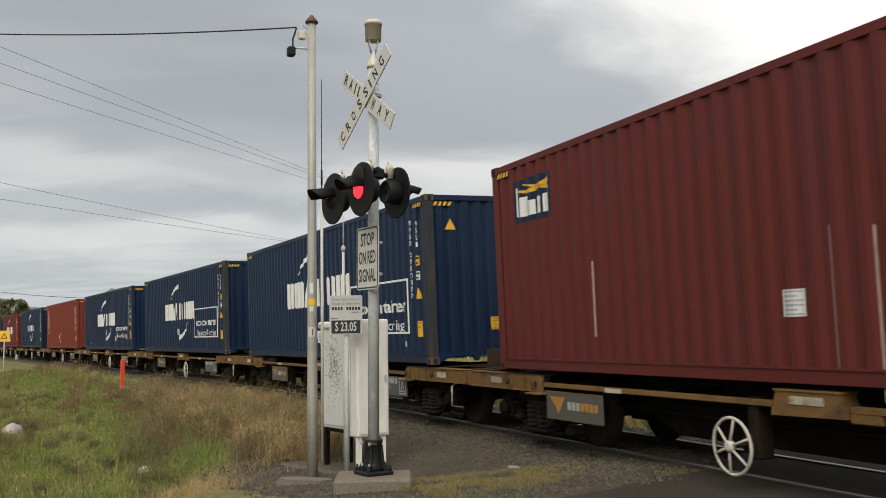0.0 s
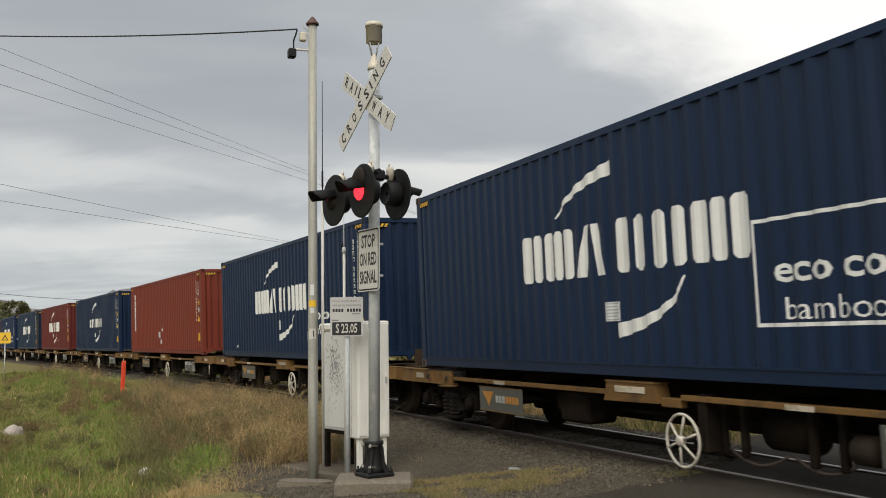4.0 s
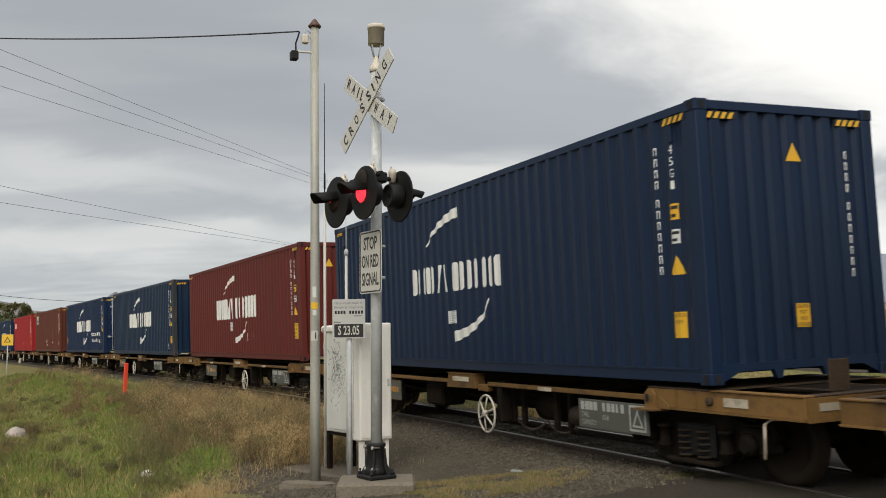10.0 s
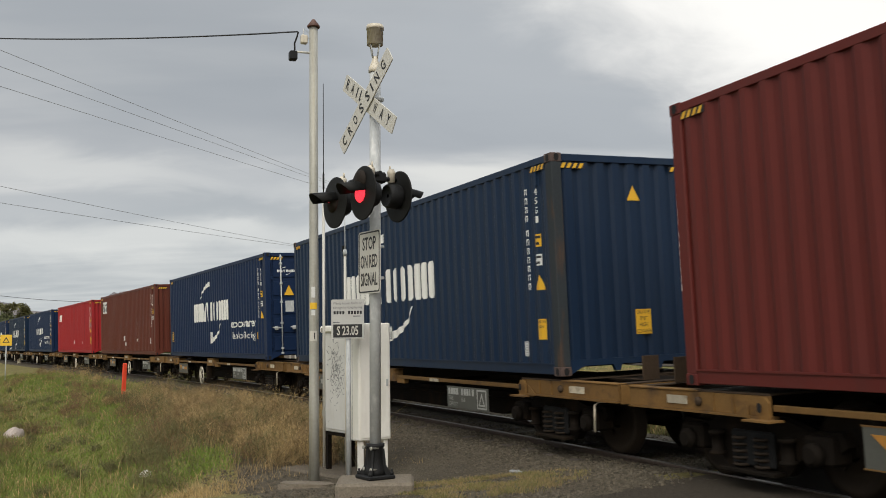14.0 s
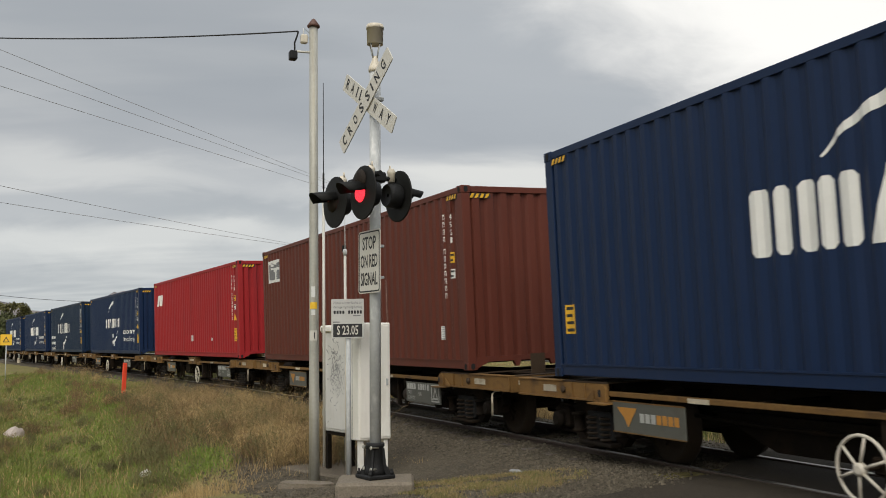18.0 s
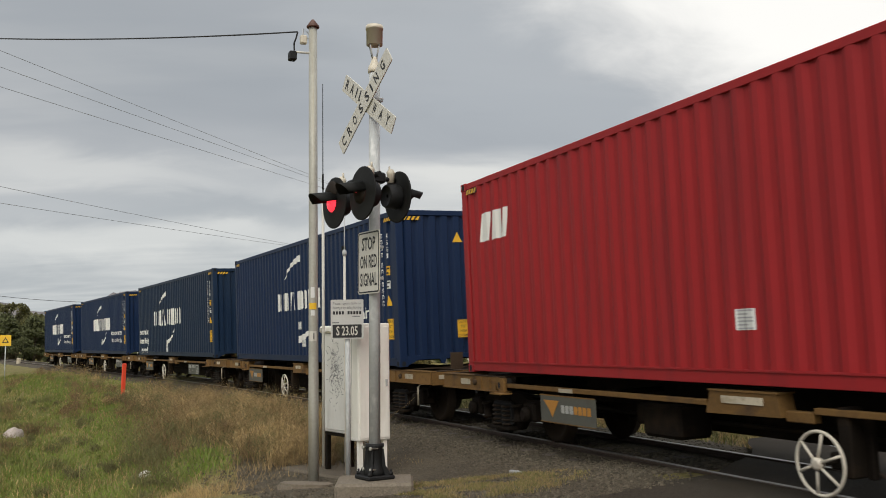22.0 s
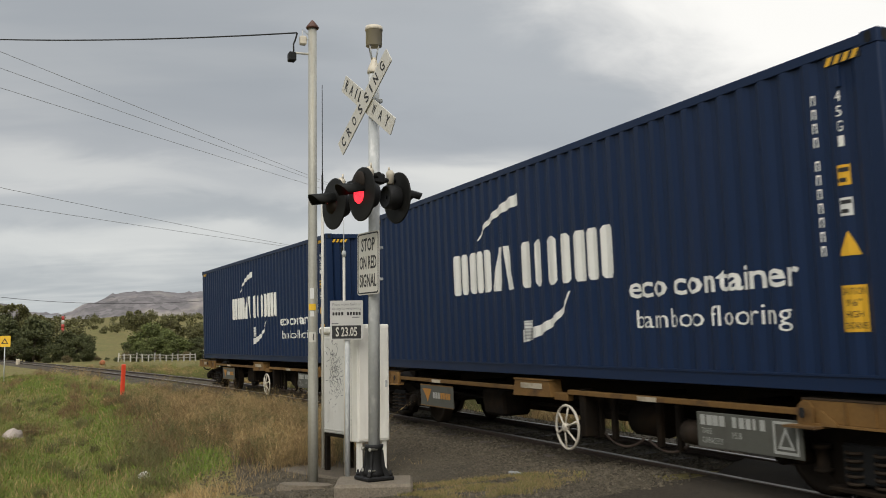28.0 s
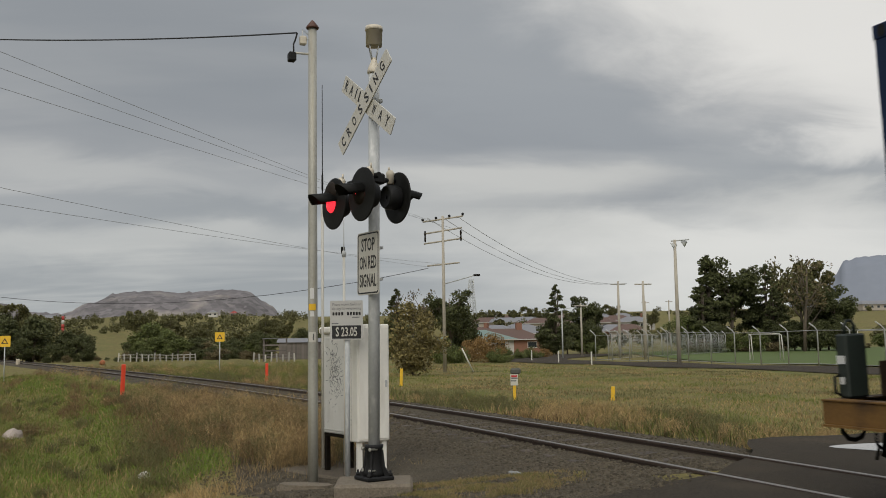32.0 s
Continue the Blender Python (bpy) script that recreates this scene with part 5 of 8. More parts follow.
aerial(-12.85, -2.56, -0.24, 3.50, 5.12, "tall aerial with white pole and black whip beside cabinet", False)
aerial(-13.3, -2.12, -0.24, 2.76, 3.40, "short white aerial mast behind the report sign", True)


# ---------------------------------------------------------------- markers and small signs
def stake(x, y, h, lean):
    top = empty("marker_stake", "bright orange plastic marker stake in grass", "stake", "orange marker stakes", m=pose(x, y, gz(x, y) - 0.05, 0, 0, 20) @ pose(0, 0, 0, 0, lean))
    bm = box(-0.03, 0.03, -0.065, 0.065, 0, h, 0.015)
    part("stake_body", bm, M_ORANGE, top)
    return top


stake(-31.2, -4.05, 1.24, 5)
stake(-41.5, 2.58, 0.98, 0)


def warning_sign(x, y, h, s=0.62):
    top = empty("warning_sign", "square yellow warning sign on a grey post", "sign", "yellow warning signs", m=pose(x, y, gz(x, y) - 0.05, 0, 0, 78))
    part("post", lathe(bmesh.new(), [(0.03, 0), (0.03, h - s / 2)], 8), M_GALV, top)
    p = part("plate", prism(bmesh.new(), rounded(s, s, 0.03), pose(0, -0.04, h, 90), 0.008), M_YELLOW, top, "yellow plate")
    bm = bmesh.new()
    o, i = [(-0.19, -0.14), (0.19, -0.14), (0, 0.19)], [(-0.115, -0.10), (0.115, -0.10), (0, 0.10)]
    for k in range(3):
        prism(bm, [o[k], o[(k + 1) % 3], i[(k + 1) % 3], i[k]], pose(0, -0.049, h, 90), 0.002)
    part("triangle", bm, M_INK, p)


warning_sign(-63.7, 4.05, 2.35)
warning_sign(-59.6, -8.65, 2.35)
top = empty("utility_marker", "white and red notice on a short yellow post", "marker", m=pose(-26.6, 7.2, gz(-26.6, 7.2) - 0.05, 0, 0, 62))
part("post", box(-0.045, 0.045, -0.03, 0.03, 0, 0.55, 0.01), M_YELLOW, top)
p = part("notice", box(-0.115, 0.115, -0.05, -0.04, 0.50, 0.84, 0.006), M_SIGNWHITE, top)
part("notice_band", box(-0.09, 0.09, -0.054, -0.0505, 0.75, 0.81), mat("red_print", (0.45, 0.03, 0.03), 0.6), p)
part("notice_bar", box(-0.10, 0.10, -0.054, -0.0505, 0.70, 0.74), M_GREYINK, p)
part("notice_bar", box(-0.10, 0.06, -0.054, -0.0505, 0.62, 0.66), M_GREYINK, p)
part("meter_box", box(-0.12, 0.20, 0.05, 0.22, 0.84, 1.02, 0.04), M_PLATE, top)
for x, y, h in ((-24.8, 9.6, 0.42), (*by_ray(707, 40), 0.72)):
    tagged(part("marker_post", box(-0.06, 0.06, -0.05, 0.05, -0.05, h, 0.012), M_YELLOW, None, "", pose(x, y, gz(x, y), 0, 2, 60)), "short yellow plastic marker post in grass", "marker", "yellow marker posts")
for x, y in ((-60.6, 30.4), (-69.5, 32.6), (-77.0, 34.0)):
    tagged(part("guide_post", box(-0.05, 0.05, -0.03, 0.03, -0.05, 0.95, 0.01), M_SIGNWHITE, None, "", pose(x, y, gz(x, y) + 0.02, 0, 0, 60)), "white roadside guide post", "guide post", "white guide posts")
bm = tube(bmesh.new(), [(0, 0, 0), (0.0, -0.75, 1.5)], 0.05, 8)
tagged(part("guy_guard", bm, M_SIGNWHITE, None, "", pose(-54.0, 18.0, gz(-54, 18) - 0.03)), "white leaning guard tube in grass", "guard")
# litter and stones
bm = bmesh.new()
lathe(bm, [(0.018, -0.075), (0.026, -0.05), (0.022, 0.0), (0.027, 0.03), (0.012, 0.065), (0.011, 0.08)], 10, pose(0, 0, 0.02, 0, 90))
tagged(part("plastic_bottle", bm, mat("clear_crushed_plastic", (0.26, 0.26, 0.25), 0.25, vary=0.3, bump=0.3, bump_scale=20), None, "", pose(-10.15, -0.98, gz(-10.15, -0.98) + 0.02, 0, 0, 40)), "crushed clear plastic bottle on gravel", "litter")
for x, y, s, mm, lab in ((-27.0, -6.95, 0.24, mat("pale_pinkish_rubble", (0.42, 0.36, 0.32), 0.9, vary=0.2, scale=6, grain=40, bump=0.4), "pale pinkish lump of rubble lying in grass"), (-16.9, -4.55, 0.10, M_SIGNWHITE, "scrap of white litter in the grass"), (-14.9, 0.55, 0.07, M_SIGNWHITE, "small white stone by the rail")):
    bm = bmesh.new()
    bmesh.ops.create_icosphere(bm, subdivisions=2, radius=s)
    for v in bm.verts:
        v.co *= 1 + 0.35 * noise.noise(v.co * (1.6 / s))
        v.co.z *= 0.80
    tagged(part("boulder" if s > 0.2 else "white_scrap", bm, mm, None, "", pose(x, y, gz(x, y) + s * 0.35, 10, -12, 30)), lab, "stone" if s != 0.10 else "litter")


# ---------------------------------------------------------------- overhead lines
def grey_pole(x, y, h, r, label, name="utility_pole"):
    top = empty(name, label, "pole", "utility poles", m=pose(x, y, gz(x, y) - 0.05))
    part("pole_shaft", lathe(bmesh.new(), [(r, 0), (r * 0.62, h)], 10), M_TIMBER, top)
    return top


M_TIMBER = mat("grey_weathered_pole_timber", (0.42, 0.38, 0.31), 0.85, vary=0.25, scale=3, grain=30, bump=0.2, stain=(0.16, 0.14, 0.11), stain_amount=0.6, stain_scale=(8, 8, 0.6))
TP = Vector((-55.0, 16.5, 0))
tz = gz(TP.x, TP.y)
tp = grey_pole(TP.x, TP.y, 9.85, 0.12, "tall timber power pole with crossarms and street light")
turn = radians(-20)


def along(d, z):
    return (d * math.cos(turn) * 0.25 + d * 0.35, d * 0.92, z)


for z, w, dz in ((9.65, 1.18, 0.14), (8.9, 1.12, 0.16), (8.25, 1.12, 0.14), (6.78, 0.95, 0.08)):
    bm = tube(bmesh.new(), [along(-w, z - dz), along(w, z + dz)], 0.055, 6)
    part("crossarm", bm, M_TIMBER, tp)
for z, w, dz, n in ((9.65, 1.18, 0.14, 4), (8.57, 1.05, 0.0, 3)):
    for i in range(n):
        d = -w + 2 * w * i / (n - 1)
        q = along(d, z + dz * d / w)
        if n == 4:
            part("insulator", lathe(bmesh.new(), [(0.05, 0.04), (0.09, 0.10), (0.09, 0.16), (0.04, 0.22)], 8, Matrix.Translation(q)), M_BLACKIRON, tp)
        else:
            part("fuse_switch", lathe(bmesh.new(), [(0.05, -0.35), (0.07, -0.2), (0.05, 0.0), (0.07, 0.2), (0.05, 0.35)], 8, Matrix.Translation(q)), M_UNDER, tp)
bm = tube(bmesh.new(), [(0, 0.1, 5.55), (0.55, 1.1, 5.85), (0.85, 1.75, 6.05)], 0.035, 6)
part("lamp_arm", bm, M_GALV, tp)
part("street_lamp_head", box(0.72, 0.98, 1.7, 2.1, 6.0, 6.12, 0.03), M_UNDER, tp)
# three high wires, two low ones and a slack one run past the crossing to this pole
for end, by in (((-55.55, 15.05, 9.40), (-25.96, -7.48, 9.06)), ((-55.13, 16.11, 9.10), (-25.96, -7.46, 8.63)), ((-54.75, 17.04, 8.72), (-25.96, -7.45, 8.12))):
    a, b = Vector(end), Vector(by)
    cable("overhead_wire", a, a + (b - a) * 1.35, 0.07, 0.0065, "thin high overhead wire on timber poles", M_THINWIRE, group="overhead wires")
for end, by in (((-55.37, 15.51, 6.3), (-25.96, -7.38, 5.74)), ((-54.8, 16.93, 6.42), (-25.96, -7.37, 5.32))):
    a, b = Vector(end), Vector(by)
    cable("overhead_wire", a, a + (b - a) * 1.35, 0.30, 0.006, "thin low overhead wire on timber poles", M_THINWIRE, group="overhead wires")
a, b = Vector((-55.3, 15.6, 6.2)), Vector((-79.9, -10.03, 6.77))
cable("overhead_wire", a, a + (b - a) * 1.25, 1.9, 0.018, "slack dark overhead wire", M_WIRE, group="overhead wires")
# far poles to the right
FAR = []
for x, y, h, r in ((-84.2, 48.0, 7.9, 0.17), (-74.5, 44.5, 7.3, 0.16), (-150.0, 96.0, 9.0, 0.2), (-165, 112, 9.5, 0.2), (*by_ray(1026, 105), 5.9, 0.13)):
    q = grey_pole(x, y, h, r, "distant timber utility pole with a crossarm")
    part("crossarm", tube(bmesh.new(), [(-0.25, -0.75, h - 0.3), (0.25, 0.75, h - 0.3)], 0.06, 5), M_TIMBER, q)
    FAR.append(Vector((x, y, gz(x, y) + h - 0.3)))
for k in (-0.9, 0.0, 0.9):
    cable("overhead_wire", Vector((TP.x, TP.y, tz)) + Vector(along(k, 9.7)), FAR[0] + Vector((0.3 * k, k, 0)), 1.3, 0.014, "thin overhead wire between timber poles", M_THINWIRE, group="overhead wires")
# street lamp at the bend of the side road
x, y = by_ray(992, 98)
sl = empty("street_lamp", "slim grey street lamp with a curved arm", "street lamp", m=pose(x, y, gz(x, y) - 0.05))
part("lamp_post", lathe(bmesh.new(), [(0.09, 0), (0.06, 5.0)], 10), M_GALV, sl)
part("lamp_arm", tube(bmesh.new(), [(0, 0, 4.9), (0.15, 0.5, 5.1), (0.5, 1.5, 5.25)], 0.04, 6), M_GALV, sl)
part("lamp_head", box(0.4, 0.7, 1.45, 1.95, 5.2, 5.3, 0.03), M_UNDER, sl)
# field floodlight
LX, LY = -58.8, 36.8
fl = grey_pole(LX, LY, 9.25, 0.17, "tall grey floodlight pole beside the sports field", "floodlight_pole")
part("lamp_bar", tube(bmesh.new(), [(-0.1, -0.25, 9.15), (0.5, 0.95, 9.25)], 0.05, 6), M_GALV, fl)
for d, zz in ((0.15, 8.95), (0.95, 9.15)):
    part("floodlight", lathe(bmesh.new(), [(0.10, 0.0), (0.16, 0.12), (0.30, 0.34), (0.31, 0.38), (0.05, 0.36)], 12, pose(0.2 * d, d, zz, 120, 0, -40)), M_GALV, fl)
# lattice pylon, far
py = empty("lattice_pylon", "distant grey lattice transmission tower", "pylon", m=pose(*by_ray(833, 455), gz(*by_ray(833, 455)) - 2) @ Matrix.Scale(0.62, 4))
bm = bmesh.new()
H = 36
for sx, sy in ((1, 1), (1, -1), (-1, 1), (-1, -1)):
    tube(bm, [(sx * 3.2, sy * 3.2, 0), (sx * 1.3, sy * 1.3, H)], 0.22, 4)
for i in range(9):
    z0, z1 = H * i / 9, H * (i + 1) / 9
    w0, w1 = 3.2 - 1.9 * i / 9, 3.2 - 1.9 * (i + 1) / 9
    for sy in (1, -1):
        tube(bm, [(-w0, sy * w0, z0), (w1, sy * w1, z1)], 0.13, 4)
        tube(bm, [(w0, sy * w0, z0), (-w1, sy * w1, z1)], 0.13, 4)
        tube(bm, [(sy * w0, -w0, z0), (sy * w1, w1, z1)], 0.13, 4)
        tube(bm, [(sy * w0, w0, z0), (sy * w1, -w1, z1)], 0.13, 4)
part("lattice", bm, M_GALV, py)

# ---------------------------------------------------------------- sports field, fence, goals
M_FIELD = mat("mown_green_grass", (0.075, 0.108, 0.020), 0.95, vary=0.2, scale=0.08, grain=3, bump=0.3)
bm = bmesh.new()
nn = 14
last = None
for i in range(nn + 1):
    f = i / nn
    row = []
    for k in range(29):
        g_ = k / 28
        x = -112 + (122) * g_ - 25 * f
        y = (62 - 22 * smooth(0, 0.5, g_)) * (1 - f) + 120 * f
        row.append(bm.verts.new((x, y, gz(x, y) + 0.06)))
    if last:
        for k in range(28):
            bm.faces.new((last[k], last[k + 1], row[k + 1], row[k])).smooth = True
    last = row
bmesh.ops.recalc_face_normals(bm, faces=bm.faces[:])
tagged(part("sports_field", bm, M_FIELD), "flat mown green sports field", "field", kind="structure")
M_MESH = mat("grey_fence_steel", (0.42, 0.42, 0.40), 0.5, metal=0.4, vary=0.2, bump=0)
fence = empty("field_fence", "tall chain-wire fence posts with bent tops round the field", "fence")
bm_post = bmesh.new()
tube(bm_post, [(0, 0, 0), (0, 0, 2.3), (-0.10, -0.12, 2.5), (-0.32, -0.36, 2.78)], 0.045, 6)
post_mesh = mesh_of(bm_post, "fence_post")
FP = [(-73.5 + 2.62 * i, 38.6 + 0.05 * i) for i in range(32)]
FP += [(-73.5 - 1.6 * i, 38.6 + 2.3 * i) for i in range(1, 15)]
for x, y in FP:
    part("fence_post", post_mesh, M_MESH, fence, "", pose(x, y, gz(x, y) - 0.05))
for z in (0.12, 2.25):
    for run in (FP[:32], FP[32:]):
        part("fence_rail", tube(bmesh.new(), [(x, y, gz(x, y) + z) for x, y in run], 0.022, 5), M_MESH, fence)
# wire mesh as thin crossing wires on the nearest bays at the corner
bm = bmesh.new()
for (x0, y0), (x1, y1) in zip(FP[32:46], FP[33:46]):
    for i in range(10):
        f = i / 10
        for g_ in (0.35, -0.35):
            xa, ya = x0 + (x1 - x0) * f, y0 + (y1 - y0) * f
            xb, yb = x0 + (x1 - x0) * min(1.0, max(0.0, f + g_)), y0 + (y1 - y0) * min(1.0, max(0.0, f + g_))
            tube(bm, [(xa, ya, gz(xa, ya) + 0.1), (xb, yb, gz(xb, yb) + 2.25)], 0.012, 3)
tagged(part("wire_mesh", bm, M_MESH, fence), kind="stuff")


def goal(x, y, w, h, rz):
    top = empty("goal", "white tubular football goal on the grass field", "goal", "goals", m=pose(x, y, gz(x, y) + 0.05, 0, 0, rz))
    part("goal_frame", tube(bmesh.new(), [(-w / 2, 0, 0), (-w / 2, 0, h), (w / 2, 0, h), (w / 2, 0, 0)], 0.06, 6), M_SIGNWHITE, top)
    bm = tube(bmesh.new(), [(-w / 2, 0, h), (-w / 2, -0.8, h * 0.95), (-w / 2, -1.2, 0)], 0.04, 5)
    tube(bm, [(w / 2, 0, h), (w / 2, -0.8, h * 0.95), (w / 2, -1.2, 0)], 0.04, 5)
    part("goal_stay", bm, M_SIGNWHITE, top)


goal(-60.0, 45.8, 2.3, 2.05, 60)
goal(-78.0, 79.0, 7.0, 2.4, 40)

# ---------------------------------------------------------------- trees and shrubs
M_BARK = mat("grey_brown_bark", (0.12, 0.095, 0.07), 0.9, vary=0.3, scale=4, grain=25, bump=0.4)
M_LEAF = {
    "gum": mat("dull_olive_foliage", (0.105, 0.100, 0.036), 0.8, vary=0.3, scale=0.5, grain=4, island=0.8, bump=0),
    "dark": mat("dark_green_foliage", (0.070, 0.078, 0.025), 0.8, vary=0.3, scale=0.5, grain=4, island=0.8, bump=0),
    "green": mat("mid_green_foliage", (0.100, 0.118, 0.030), 0.8, vary=0.3, scale=0.5, grain=4, island=0.8, bump=0),
    "bronze": mat("bronze_autumn_foliage", (0.125, 0.098, 0.044), 0.8, vary=0.35, scale=0.8, grain=5, island=0.9, bump=0),
    "olive": mat("yellowing_olive_foliage", (0.175, 0.142, 0.050), 0.8, vary=0.4, scale=0.8, grain=5, island=1.0, bump=0),
    "yellow": mat("yellow_autumn_foliage", (0.215, 0.128, 0.042), 0.8, vary=0.35, scale=0.8, grain=5, island=0.9, bump=0),
    "straw": mat("dry_straw_grass", (0.35, 0.245, 0.108), 0.9, vary=0.2, scale=0.6, grain=6, island=0.7, bump=0),
    "brown": mat("dry_brown_weed", (0.165, 0.106, 0.048), 0.9, vary=0.25, scale=0.6, grain=6, island=0.7, bump=0),
    "grass": mat("green_grass_blade", (0.142, 0.162, 0.032), 0.85, vary=0.25, scale=0.5, grain=6, island=0.4, bump=0),
    "fresh": mat("fresh_green_grass_blade", (0.138, 0.198, 0.024), 0.85, vary=0.2, scale=0.5, grain=6, island=0.35, bump=0),
    "turf": mat("dry_yellow_turf", (0.27, 0.195, 0.085), 0.9, vary=0.2, scale=0.6, grain=6, island=0.6, bump=0),
    "turf_green": mat("yellow_green_turf", (0.155, 0.145, 0.045), 0.9, vary=0.2, scale=0.6, grain=6, island=0.6, bump=0),
    "weed": mat("grey_green_weed", (0.120, 0.114, 0.042), 0.9, vary=0.25, scale=0.6, grain=6, island=0.7, bump=0),
}


def leaves(centres, per, spread, size, seed, flat_=0.8, slim=1.0):
    """Many small leaf clumps, each a bent pair of triangles, strewn about the centres."""
    rng = np.random.default_rng(seed)
    c = np.repeat(np.array(centres, float), per, 0)
    n = len(c)
    d = rng.normal(size=(n, 3))
    d /= np.linalg.norm(d, axis=1)[:, None]
    pos = c[:, :3] + d * (rng.random((n, 1)) ** 0.45) * c[:, 3:4] * spread * np.array([1, 1, flat_])
    a, b = rng.normal(size=(n, 3)), rng.normal(size=(n, 3))
    a /= np.linalg.norm(a, axis=1)[:, None]
    if slim < 0.5:
        a[:, 2] = np.abs(a[:, 2]) + 0.25
        a /= np.linalg.norm(a, axis=1)[:, None]
    b -= (a * b).sum(1)[:, None] * a
    b /= np.linalg.norm(b, axis=1)[:, None]
    s = size * (0.55 + 0.9 * rng.random((n, 1)))
    v = np.stack([pos - a * s, pos + b * s * 0.55 * slim, pos + a * s, pos - b * s * 0.5 * slim + np.cross(a, b) * s * 0.3 * slim], 1).reshape(-1, 3)
    f = np.arange(n * 4).reshape(n, 4)
    me = bpy.data.meshes.new("leaves")
    me.from_pydata(v.tolist(), [], f.tolist())
    return me


def tree(seed, h, spread, leaf, label, name="tree", crown=0.62, per=70, size=0.28, trunk=0.16, shape="round", clumps=26, group=""):
    """A tapered trunk with limbs and an uneven crown of leaf clumps; built at the origin."""
    rng = random.Random(seed)
    top = empty(name, label, "tree" if name == "tree" else "shrub", group)
    bm = bmesh.new()
    lean = rng.uniform(-0.05, 0.05) * h
    if h > 2.6:
        tube(bm, [(0, 0, -0.2), (lean * 0.3, 0, h * 0.3), (lean, 0.02 * h, h * 0.62), (lean * 1.2, 0.03 * h, h * 0.92)], trunk, 8, trunk * 0.25)
    cent = []
    for i in range(clumps):
        a = rng.uniform(0, 2 * math.pi)
        if shape == "cone":
            f = (i + 0.5) / clumps
            z = h * (1 - crown + crown * f)
            r = spread * (1 - f) ** 0.8 * rng.uniform(0.55, 1.1) + 0.1
            size_c = 0.42 * spread * (1.15 - f)
        elif shape == "flat":
            z = h * rng.uniform(1 - crown * 0.75, 1.0)
            r = spread * math.sqrt(rng.random()) * (1.0 if z > h * 0.7 else 0.7)
            size_c = spread * rng.uniform(0.18, 0.34)
        else:
            t = rng.uniform(-1, 1)
            z = h * (1 - crown / 2) + t * h * crown / 2 * 0.86
            r = spread * math.sqrt(max(0.05, 1 - t * t)) * rng.uniform(0.25, 0.92)
            size_c = spread * rng.uniform(0.24, 0.42)
        x, y = r * math.cos(a) + lean, r * math.sin(a)
        cent.append((x, y, z, size_c))
        if i % 3 == 0:
            zb = max(h * 0.12, z - h * 0.28)
            tube(bm, [(lean * zb / h, 0, zb), (x * 0.5, y * 0.5, (z + zb) / 2), (x, y, z)], trunk * 0.34, 5, trunk * 0.08)
    part("trunk", bm, M_BARK, top)
    cr = part("crown", leaves(cent, per, 1.0, size, seed, 0.32 if shape == "cone" else 0.8), M_LEAF[leaf], top)
    return top


def plant(base, x, y, s=1.0, rz=0.0, first=False, tall=1.0):
    m = pose(x, y, gz(x, y) - 0.05, 0, 0, rz) @ Matrix.Diagonal((s, s, s * tall, 1))
    if first:
        base.matrix_basis = m
        return base
    return copy_thing(base, m)


WOODS = "trees of the far belt"
gum = [tree(11 + i, 9.0, 4.0, "gum", "spreading olive-green gum tree", per=170, size=0.24, shape="flat", crown=0.6, clumps=24, trunk=0.22, group=WOODS) for i in range(2)]
dark = [tree(21 + i, 8.0, 4.4, "dark", "dense dark green broad tree", per=190, size=0.24, crown=0.85, clumps=26, trunk=0.24, group=WOODS) for i in range(2)]
green = [tree(31, 7.0, 4.0, "green", "rounded mid-green paddock tree", per=170, size=0.24, crown=0.85, clumps=24, trunk=0.2, group=WOODS)]
bronze = [tree(41, 6.0, 4.2, "bronze", "rounded bronze-leaved paddock tree", per=170, size=0.24, crown=0.9, clumps=24, trunk=0.2, group=WOODS)]
pine = [tree(51 + i, 17.0, 4.2, "dark", "tall dark conifer with layered boughs", per=110, size=0.26, crown=0.88, shape="cone", clumps=70, trunk=0.34, group="tall field trees") for i in range(2)]
bigum = [tree(61, 15.0, 5.2, "dark", "tall dark spreading field tree", per=180, size=0.30, crown=0.7, shape="flat", clumps=34, trunk=0.36, group="tall field trees")]
bare = [tree(66, 14.0, 4.6, "bronze", "tall half-bare gum with open branches", per=16, size=0.26, crown=0.72, shape="flat", clumps=40, trunk=0.34, group="tall field trees")]
POOL = {"e": bare[0], "g0": gum[0], "g1": gum[1], "d0": dark[0], "d1": dark[1], "n": green[0], "b": bronze[0], "p0": pine[0], "p1": pine[1], "u": bigum[0]}
used = set()
